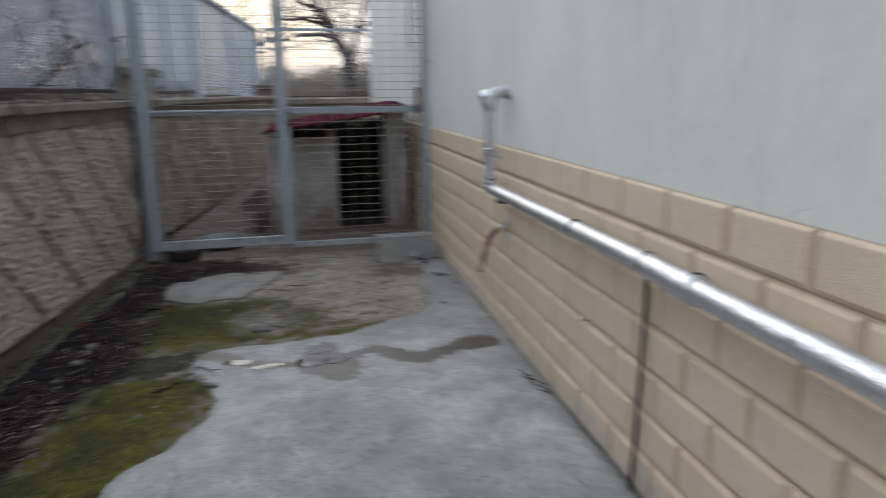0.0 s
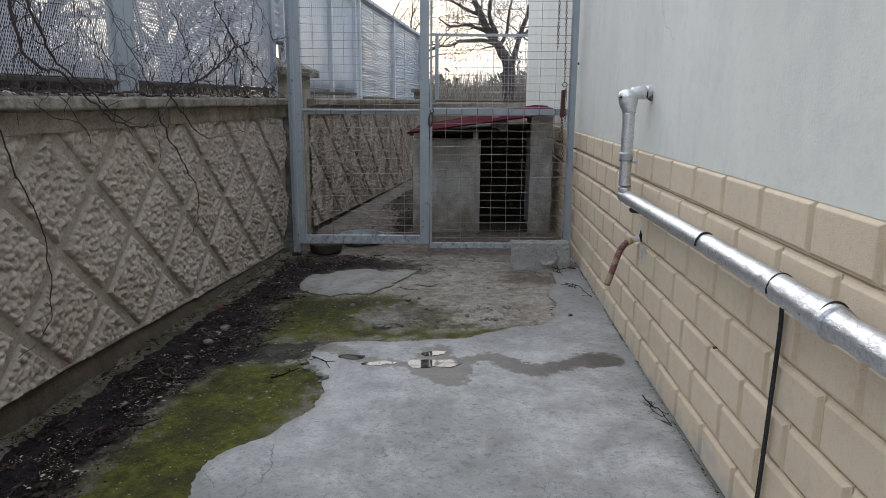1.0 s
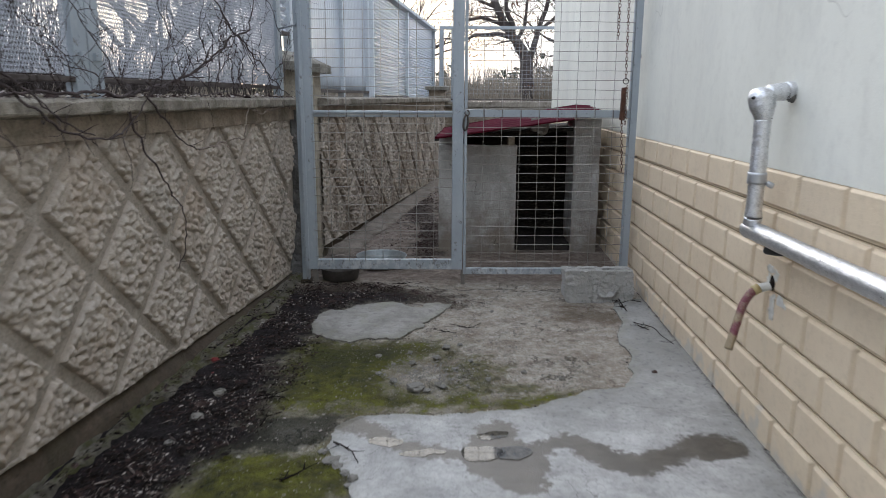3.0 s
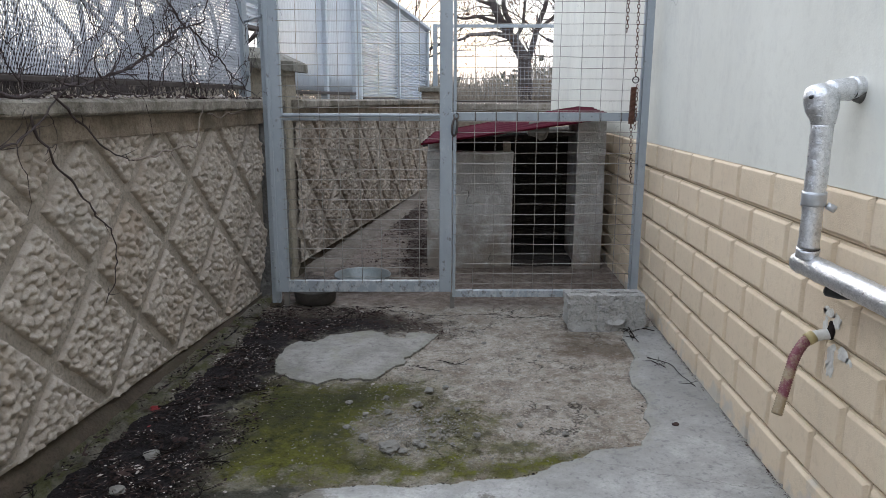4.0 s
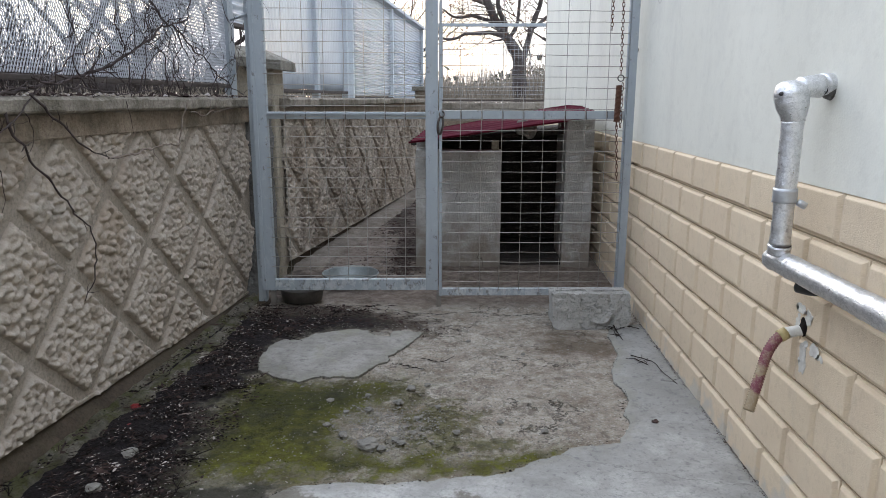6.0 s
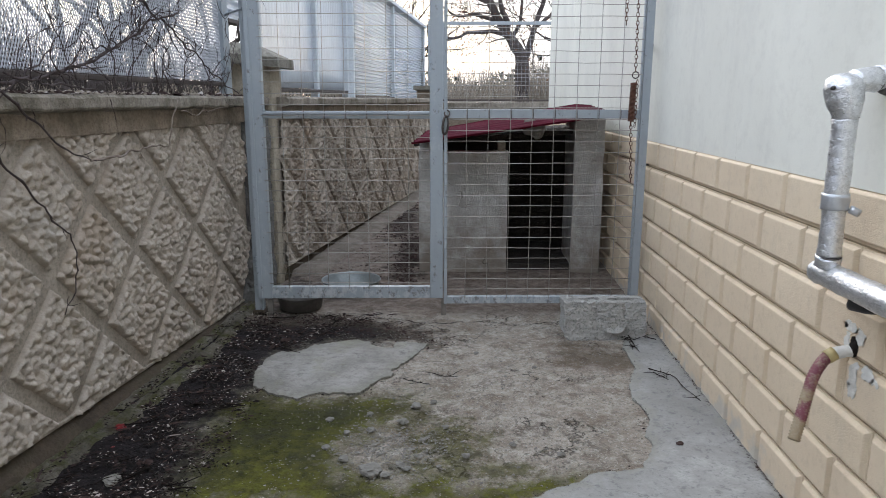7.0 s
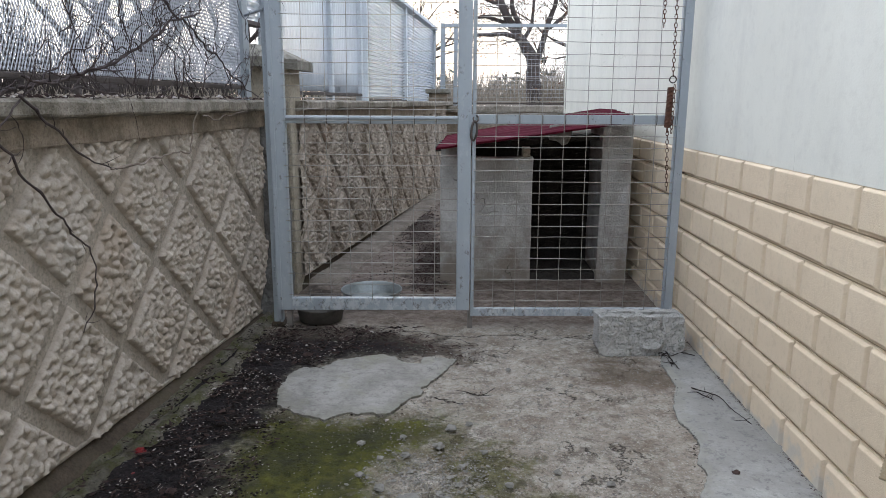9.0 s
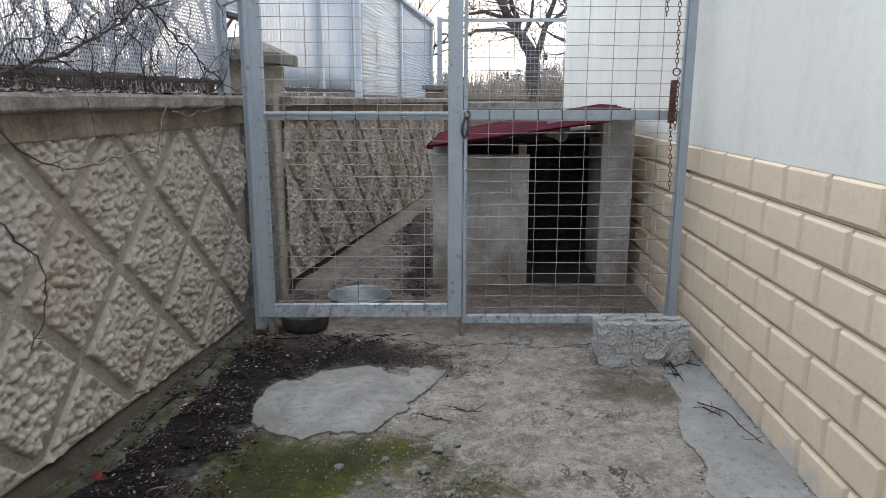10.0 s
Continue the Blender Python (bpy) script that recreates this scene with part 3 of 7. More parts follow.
def spline(pts, step=0.03):
    """A smooth line through the points (Catmull-Rom)."""
    pts = [Vector(p) for p in pts]
    ends = [2 * pts[0] - pts[1]] + pts + [2 * pts[-1] - pts[-2]]
    out = []
    for i in range(1, len(ends) - 2):
        a, b, c, d = ends[i - 1:i + 3]
        n = max(2, int((c - b).length / step))
        for k in range(n):
            t = k / n
            out.append(0.5 * (2 * b + (c - a) * t + (2 * a - 5 * b + 4 * c - d) * t * t + (3 * b - a - 3 * c + d) * t ** 3))
    return out + [pts[-1]]


def ground_height(x, y):
    return 0.0031 * x + 0.0134 * (y - 4.0)


def outline_distance(pts, outline):
    """Signed distance of points (n, 2) to a closed outline, positive inside."""
    a = np.array(outline, float)
    b = np.roll(a, -1, 0)
    best, inside = np.full(len(pts), 1e9), np.zeros(len(pts), bool)
    for (ax, ay), (bx, by) in zip(a, b):
        d = np.array([bx - ax, by - ay])
        rel = pts - (ax, ay)
        t = np.clip(rel @ d / (d @ d), 0, 1)
        best = np.minimum(best, np.hypot(*(rel - t[:, None] * d).T))
        if ay != by:
            cross = (pts[:, 1] > min(ay, by)) & (pts[:, 1] <= max(ay, by))
            inside ^= cross & (pts[:, 0] < ax + (pts[:, 1] - ay) / (by - ay) * (bx - ax))
    return np.where(inside, best, -best)


def ragged(outline, step, amount, seed, size=9.0):
    """Resamples an outline finely and breaks its edge up."""
    out = []
    for p, q in zip(outline, outline[1:] + outline[:1]):
        p, q = Vector((*p, 0)), Vector((*q, 0))
        n = max(1, int((q - p).length / step))
        for k in range(n):
            v = p.lerp(q, k / n)
            w = noise.noise_vector(v * size + Vector((seed, seed, seed))) + 0.5 * noise.noise_vector(v * size * 3.1 + Vector((0, seed, 0)))
            out.append((v.x + amount * w.x, v.y + amount * w.y))
    return out


def add_field(me, name, values):
    me.attributes.new(name, "FLOAT", "POINT").data.foreach_set("value", np.asarray(values, np.float32))


# ---- setting: ground ----
SLAB_EDGE = [(1.03, -3.0), (1.03, 4.72), (0.86, 4.70), (0.82, 4.57), (0.815, 4.33), (0.79, 4.23), (0.745, 4.13), (0.735, 4.015), (0.758, 3.93), (0.750, 3.84), (0.725, 3.76), (0.715, 3.64), (0.66, 3.53), (0.51, 3.495),
             (0.39, 3.415), (0.25, 3.325), (0.09, 3.295), (-0.07, 3.265), (-0.23, 3.262), (-0.35, 3.24), (-0.42, 3.165), (-0.425, 3.02), (-0.385, 2.965), (-0.355, 2.886), (-0.31, 2.83), (-0.285, 2.693),
             (-0.295, 2.568), (-0.346, 2.452), (-0.404, 2.350), (-0.466, 2.285), (-0.526, 2.225), (-0.553, 2.136), (-0.545, 2.02), (-0.52, 1.95), (-0.60, 1.5), (-0.66, 0.8), (-0.62, -3.0)]
PATCH_EDGE = [(-0.735, 4.143), (-0.735, 4.27), (-0.742, 4.34), (-0.686, 4.432), (-0.618, 4.447), (-0.562, 4.532), (-0.47, 4.568), (-0.388, 4.606), (-0.322, 4.575), (-0.279, 4.512), (-0.21, 4.50), (-0.194, 4.585), (-0.137, 4.563),
              (-0.088, 4.565), (-0.05, 4.555), (-0.100, 4.426), (-0.135, 4.321), (-0.180, 4.254), (-0.195, 4.186), (-0.245, 4.11), (-0.285, 4.052), (-0.293, 4.021), (-0.367, 4.035), (-0.426, 4.024), (-0.481, 3.99), (-0.507, 3.972),
              (-0.561, 3.987), (-0.631, 4.024), (-0.681, 4.059)]
SOIL_EDGE = [(-1.5, -3.0), (-0.90, -3.0), (-0.935, 2.1), (-0.90, 2.2), (-0.89, 2.32), (-0.91, 2.58), (-0.85, 2.70), (-0.82, 2.92), (-0.76, 3.00), (-0.70, 3.10), (-0.74, 3.22), (-0.72, 3.34), (-0.74, 3.52), (-0.77, 3.64), (-0.80, 3.79),
             (-0.76, 3.90), (-0.71, 4.00), (-0.72, 4.12), (-0.71, 4.42), (-0.60, 4.56), (-0.42, 4.63), (-0.30, 4.60), (-0.25, 4.66), (-0.30, 4.76), (-0.42, 4.80), (-0.72, 4.79), (-0.88, 4.80), (-1.02, 4.74), (-1.5, 4.9)]
# brown dirt and leaf mould that thins out towards the gate
MOULD_EDGE = [(-1.02, 4.72), (-0.60, 4.70), (-0.30, 4.60), (-0.05, 4.53), (0.03, 4.60), (-0.02, 4.74), (-0.14, 4.84), (-0.32, 4.90), (-0.50, 4.99), (-0.85, 4.98), (-1.02, 4.90)]
MOSS_EDGE = [(-0.95, -3.0), (-0.55, -3.0), (-0.50, 2.0), (-0.32, 2.60), (-0.28, 2.95), (-0.42, 3.02), (-0.60, 2.98), (-0.74, 2.96), (-0.80, 2.88), (-0.80, 2.72), (-0.86, 2.55), (-0.84, 2.32), (-0.88, 2.1)]
MOSS_EDGE_2 = [(-0.70, 3.34), (-0.60, 3.27), (-0.40, 3.30), (-0.20, 3.31), (0.02, 3.34), (0.14, 3.37), (0.02, 3.45), (-0.14, 3.43), (-0.24, 3.47), (-0.29, 3.55), (-0.27, 3.64), (-0.24, 3.73), (-0.20, 3.80), (-0.09, 3.85), (-0.07, 3.96), (-0.27, 4.00),
               (-0.50, 3.96), (-0.68, 4.01), (-0.77, 3.87), (-0.74, 3.6)]
# thin olive films on the old concrete
FILM_EDGE = [(0.02, 3.42), (0.22, 3.42), (0.34, 3.50), (0.20, 3.58), (0.14, 3.84), (0.02, 3.80), (-0.10, 3.78), (-0.06, 3.60)]


def blob(xy, x, y, rx, ry, turn=0.0):
    """Distance-like field of an ellipse, positive inside."""
    c, s = math.cos(turn), math.sin(turn)
    u, v = (xy[:, 0] - x) * c + (xy[:, 1] - y) * s, -(xy[:, 0] - x) * s + (xy[:, 1] - y) * c
    return (1 - np.sqrt((u / rx) ** 2 + (v / ry) ** 2)) * min(rx, ry)


def trail(xy, points):
    """Distance-like field of a line whose half-width changes along it, positive inside."""
    best = np.full(len(xy), -1e9)
    for (ax, ay, ar), (bx, by, br) in zip(points, points[1:]):
        d = np.array([bx - ax, by - ay])
        rel = xy - (ax, ay)
        t = np.clip(rel @ d / (d @ d), 0, 1)
        best = np.maximum(best, ar + (br - ar) * t - np.hypot(*(rel - t[:, None] * d).T))
    return best


def courtyard():
    xs, ys = np.arange(-1.42, 1.10, 0.02), np.arange(-3.0, 10.75, 0.02)
    gx, gy = np.meshgrid(xs, ys)
    pts = np.stack([gx.ravel(), gy.ravel()], -1)
    slab, soil = outline_distance(pts, SLAB_EDGE), outline_distance(pts, SOIL_EDGE)
    far_moss = outline_distance(pts, MOSS_EDGE_2)
    moss = np.maximum(outline_distance(pts, MOSS_EDGE), far_moss)
    moss = np.maximum(moss, 2.5 * trail(pts, [(0.10, 3.345, 0.030), (0.25, 3.375, 0.034), (0.36, 3.435, 0.030), (0.44, 3.475, 0.014)]))
    mould, film = outline_distance(pts, MOULD_EDGE), outline_distance(pts, FILM_EDGE)
    mould = np.maximum(mould, trail(pts, [(-0.70, 3.98, 0.03), (-0.50, 3.925, 0.05), (-0.30, 3.955, 0.055), (-0.16, 3.94, 0.06), (-0.08, 3.87, 0.05)]))
    band = outline_distance(pts, [(-0.80, 3.00), (-0.54, 2.99), (-0.43, 3.08), (-0.38, 3.27), (-0.60, 3.235), (-0.76, 3.20)])
    wet = np.maximum(blob(pts, 0.67, 4.42, 0.20, 0.13, -0.1), blob(pts, 0.60, 4.55, 0.10, 0.06, 0.0))
    rough = np.array([noise.fractal(Vector((x * 7, y * 7, 0)), 1.0, 2.0, 4) for x, y in pts])
    fine = np.array([noise.noise(Vector((x * 34, y * 34, 3))) for x, y in pts])
    lumps = np.clip(soil * 12, 0, 1)
    z = 0.0031 * pts[:, 0] + 0.0134 * (pts[:, 1] - 4) + 0.0035 * rough + 0.002 * fine
    z += lumps * (0.006 + 0.007 * rough + 0.007 * fine) + np.clip(moss * 10, 0, 1) * 0.004
    z -= np.clip(slab * 25, 0, 1) * 0.012
    n, k = len(xs), len(ys)
    faces = [(j * n + i, j * n + i + 1, (j + 1) * n + i + 1, (j + 1) * n + i) for j in range(k - 1) for i in range(n - 1)]
    me = bpy.data.meshes.new("floor")
    me.from_pydata(np.column_stack([pts, z]).tolist(), [], faces)
    me.polygons.foreach_set("use_smooth", [True] * len(faces))
    add_field(me, "soil", soil)
    add_field(me, "moss", moss)
    add_field(me, "old_moss", np.clip(far_moss * 5 + 0.3, 0, 1) * np.clip((pts[:, 1] - 3.35) * 2.2, 0, 1))
    add_field(me, "mould", mould)
    add_field(me, "film", film)
    add_field(me, "band", band)
    add_field(me, "wet", wet)
    add_field(me, "seam_a", np.where((pts[:, 0] > -0.49) & (pts[:, 0] < 0.62), pts[:, 1] - np.interp(pts[:, 0], [-0.49, -0.37, -0.305, -0.19, -0.14, 0.0, 0.105, 0.28, 0.34, 0.42, 0.51, 0.62], [5.0, 4.985, 4.924, 4.905, 4.868, 4.858, 4.886, 4.886, 4.84, 4.853, 4.896, 4.91]), 1.0))
    heap = np.maximum(blob(pts, -0.27, 6.25, 0.12, 0.75, 0.0), blob(pts, -0.45, 7.6, 0.16, 0.8, 0.1))
    add_field(me, "heap", np.maximum(heap, blob(pts, -0.86, 5.35, 0.10, 0.35, 0.0)))
    add_field(me, "far", np.clip((pts[:, 1] - 4.95) * 6, 0, 1))
    ob = link_mesh("floor", me, MAT["earth"])
    return tagged(ob, "cracked old concrete yard with moss and black soil", "ground", "", "structure")


def sheet_from_outline(name, outline, top, thick, grid, material, fields=None, uneven=0.0, rounding=0.004, wavy=0.0015):
    """A thin cast sheet with a broken edge that lies on the sloping ground."""
    from_edge = np.array(outline)
    xs = np.arange(from_edge[:, 0].min(), from_edge[:, 0].max(), grid)
    ys = np.arange(from_edge[:, 1].min(), from_edge[:, 1].max(), grid)
    gx, gy = np.meshgrid(xs, ys)
    pts = np.stack([gx.ravel(), gy.ravel()], -1) + np.random.RandomState(3).uniform(-0.2, 0.2, (gx.size, 2)) * grid
    pts = pts[outline_distance(pts, outline) > grid * 0.5]
    n = len(outline)
    all_pts = [Vector(p) for p in outline] + [Vector(p) for p in pts.tolist()]
    flat, _, faces, _, _, _ = delaunay(all_pts, [(i, (i + 1) % n) for i in range(n)], [tuple(range(n))], 1, 1e-6)
    xy = np.array([tuple(v) for v in flat])
    rim = outline_distance(xy, outline)
    z = 0.0031 * xy[:, 0] + 0.0134 * (xy[:, 1] - 4) + top - rounding * np.clip(1 - rim / 0.015, 0, 1)
    z += wavy * np.array([noise.noise(Vector((x * 5, y * 5, 8))) for x, y in xy])
    z += uneven * np.array([noise.noise(Vector((x * 9, y * 13, 2))) + 0.5 * noise.noise(Vector((x * 31, y * 37, 4))) for x, y in xy])
    verts = np.column_stack([xy, z]).tolist()
    count = {}
    for fc in faces:
        for a, b in zip(fc, fc[1:] + fc[:1]):
            count[(a, b)] = count.get((b, a), 0) * 0 + 1
    skirt, low = [], {}
    for (a, b) in list(count):
        if (b, a) not in count:
            for v in (a, b):
                if v not in low:
                    low[v] = len(verts)
                    verts.append([verts[v][0], verts[v][1], verts[v][2] - thick])
            skirt.append((b, a, low[a], low[b]))
    me = bpy.data.meshes.new(name)
    me.from_pydata(verts, [], [tuple(f) for f in faces] + skirt)
    xy = np.array(verts)[:, :2]
    add_field(me, "rim", outline_distance(xy, outline))
    for key, values in (fields(xy) if fields else {}).items():
        add_field(me, key, values)
    return link_mesh(name, me, material)


def damp_fields(xy):
    wet = [trail(xy, [(0.87, 3.065, 0.080), (0.81, 3.06, 0.085), (0.76, 3.04, 0.045), (0.69, 2.995, 0.045), (0.555, 2.935, 0.062), (0.455, 3.005, 0.060), (0.37, 3.09, 0.042), (0.29, 3.045, 0.030),
                       (0.20, 2.96, 0.10), (0.21, 2.84, 0.075), (0.12, 2.95, 0.10), (0.14, 3.15, 0.065), (0.06, 2.99, 0.045), (-0.02, 2.985, 0.03), (-0.11, 3.0, 0.040), (-0.20, 3.04, 0.035),
                       (-0.30, 3.13, 0.045), (-0.40, 3.20, 0.07)])]
    stain = [blob(xy, 0.22, 2.30, 0.16, 0.28, 0.2), blob(xy, 0.10, 1.95, 0.16, 0.16), blob(xy, 0.6, 1.9, 0.22, 0.15), blob(xy, 0.05, 1.4, 0.3, 0.3), blob(xy, 0.95, 3.5, 0.06, 0.5), blob(xy, 0.90, 3.95, 0.24, 0.85), blob(xy, 0.90, 4.6, 0.2, 0.2), blob(xy, 0.93, 3.2, 0.08, 0.5), blob(xy, 0.55, 3.38, 0.4, 0.14, 0.1), blob(xy, -0.30, 1.92, 0.10, 0.06, 0.1)]
    stain.append((xy[:, 0] - 0.975) * 7)    # grime along the foot of the house
    x, y = xy[:, 0], xy[:, 1]
    crack_a = np.where((y > 1.90) & (y < 2.30), x - np.interp(y, [1.90, 1.98, 2.06, 2.17, 2.30], [-0.41, -0.375, -0.35, -0.335, -0.365]), 1.0)
    crack_b = np.where((x > 0.42) & (x < 1.0), y - np.interp(x, [0.42, 0.50, 0.60, 0.72, 0.85, 1.0], [3.45, 3.41, 3.385, 3.34, 3.30, 3.285]), 1.0)
    crack_c = np.where((x > -0.56) & (x < -0.46), y - np.interp(x, [-0.56, -0.51, -0.46], [2.12, 2.08, 2.00]), 1.0)
    crack_d = np.where((x > -0.28) & (x < -0.12), y - np.interp(x, [-0.28, -0.20, -0.12], [2.96, 3.10, 3.12]), 1.0)
    return {"damp": np.max(wet, 0), "stain": np.max(stain, 0), "crack_a": crack_a, "crack_b": crack_b, "crack_c": crack_c, "crack_d": crack_d}


courtyard()
slab = sheet_from_outline("pavement", ragged(ragged(SLAB_EDGE, 0.014, 0.013, 2.0, 11.0), 0.007, 0.0065, 4.0, 48.0), 0.010, 0.03, 0.028, MAT["slab"], damp_fields, 0.0008)
tagged(slab, "smooth grey concrete slab with ragged edge and damp streak", "pavement", "", "structure")
patch = sheet_from_outline("concrete_patch", ragged(ragged(PATCH_EDGE, 0.012, 0.019, 5.0, 17.0), 0.006, 0.007, 2.0, 50.0), 0.013, 0.025, 0.014, MAT["patch"], damp_fields, 0.005)
tagged(patch, "pale grey patch of thin broken concrete on soil", "pavement", "", "structure")


def puddle(x, y, rx, ry, turn, seed, top=0.0109):
    pts = [(x + math.cos(a) * rx * math.cos(turn) - math.sin(a) * ry * math.sin(turn), y + math.cos(a) * rx * math.sin(turn) + math.sin(a) * ry * math.cos(turn))
           for a in np.linspace(0, 2 * math.pi, 24, endpoint=False)]
    ob = sheet_from_outline("puddle", ragged(pts, 0.008, 0.016, seed, 19), top, 0.002, 0.03, MAT["pool"], rounding=0.0, wavy=0.0)
    return tagged(ob, "small shallow puddle on grey concrete", "puddle", "puddles on the slab", "structure")


for args in ((0.085, 2.990, 0.075, 0.046, 0.1, 1.0, 0.0124), (0.125, 3.110, 0.058, 0.030, 0.2, 2.0, 0.0124), (0.190, 2.995, 0.060, 0.040, 0.2, 3.0, 0.0124), (-0.105, 2.985, 0.080, 0.020, 0.15, 4.0, 0.0114), (-0.235, 3.055, 0.060, 0.028, -0.2, 6.0, 0.0110)):
    puddle(*args)


# the walls' lines: near left wall and far left wall as x over y
def near_wall(y):
    return -1.095 + 0.066 * (y - 5.0)


def far_wall(y):
    return -0.96 + 0.14 * (y - 5.78)


TERRACE = 1.06


def terrace():
    """The higher garden and fields round the sunken yard, to the horizon."""
    bm = bmesh.new()
    far = 2600.0
    left = [(-far, -far), (near_wall(-40.0) - 0.1, -far), (near_wall(-3.0) - 0.1, -3.0), (near_wall(5.3) - 0.1, 5.3), (far_wall(5.7) - 0.15, 5.7), (far_wall(10.5) - 0.1, 10.5),
            (1.3, 10.5), (far, 10.5), (far, far), (-far, far)]
    bm.faces.new([bm.verts.new((x, y, TERRACE)) for x, y in left])
    bmesh.ops.triangulate(bm, faces=bm.faces[:])
    ob = part("ground", bm, MAT["field"])
    return tagged(ob, "brown garden soil and open field above the yard", "ground", "", "structure")


terrace()


# ---- setting: house wall with moulded brick courses ----
FACE, COURSE, LENGTH, BAND_TOP, PHASE = 1.010, 0.1307, 0.2665, 0.899, 4.9083
HOUSE_END = 9.62


def house_wall():
    bm = bmesh.new()
    box(bm, FACE + 0.0085, 1.45, -3.0, HOUSE_END, BAND_TOP - 0.005, 3.4)
    wall = part("wall_east", bm, MAT["plaster"])
    tagged(wall, "cream plastered house wall with hairline cracks above tan bricks", "wall", "", "structure")
    boxed("brick_bed", (FACE + 0.0155, 1.44, -3.0, HOUSE_END - 0.01, -0.25, BAND_TOP - 0.006), MAT["joint"], wall, "tan mortar bed", 0.0)
    return wall


def brick_mesh(length):
    """A moulded block whose face stands in two steps before the joint."""
    w, h = (length - 0.004) / 2, (COURSE - 0.004) / 2
    rings = ((0.0, 0.020), (0.0010, 0.0112), (0.0058, 0.0102), (0.0066, 0.0088), (0.0122, 0.0013), (0.0148, 0.0))
    verts, faces = [], []
    for inset, depth in rings:
        verts += [(depth, -w + inset, -h + inset), (depth, w - inset, -h + inset), (depth, w - inset, h - inset), (depth, -w + inset, h - inset)]
    for r in range(len(rings) - 1):
        for k in range(4):
            a, b = r * 4 + k, r * 4 + (k + 1) % 4
            faces.append((b, a, a + 4, b + 4))
    last = (len(rings) - 1) * 4
    faces.append((last + 3, last + 2, last + 1, last))
    me = bpy.data.meshes.new("brick")
    me.from_pydata(verts, [], faces)
    me.materials.append(MAT["brick"])
    return me


def brick_courses(wall):
    full = brick_mesh(LENGTH)
    joined_v, joined_f = [], []
    rng = random.Random(4)
    for c in range(8):
        z = BAND_TOP - COURSE * (c + 0.5)
        k = -18
        while True:
            y = PHASE - LENGTH * (k + (0.5 if c % 2 else 0.0)) - LENGTH / 2
            k += 1
            if y < -2.8:
                break
            if y > HOUSE_END - 0.15:
                continue
            x = FACE + rng.uniform(-0.001, 0.001)
            if c < 7 and 0.75 < y:
                ob = new("brick", full)
                ob.location = (x, y, z)
                ob.parent = wall
            else:
                base = len(joined_v)
                joined_v += [(v.co.x + x, v.co.y + y, v.co.z + z) for v in full.vertices]
                joined_f += [tuple(base + i for i in p.vertices) for p in full.polygons]
    me = bpy.data.meshes.new("brick_rest")
    me.from_pydata(joined_v, [], joined_f)
    tagged(link_mesh("brick_rest", me, MAT["brick"], wall), kind="stuff")


# ---- setting: garden walls with raised lozenges ----
NODE_Y, NODE_Z, LOZ_W, LOZ_H = 2.66, 0.540, 0.4975, 0.470
REL_TOP, REL_LOW = 0.975, 0.104


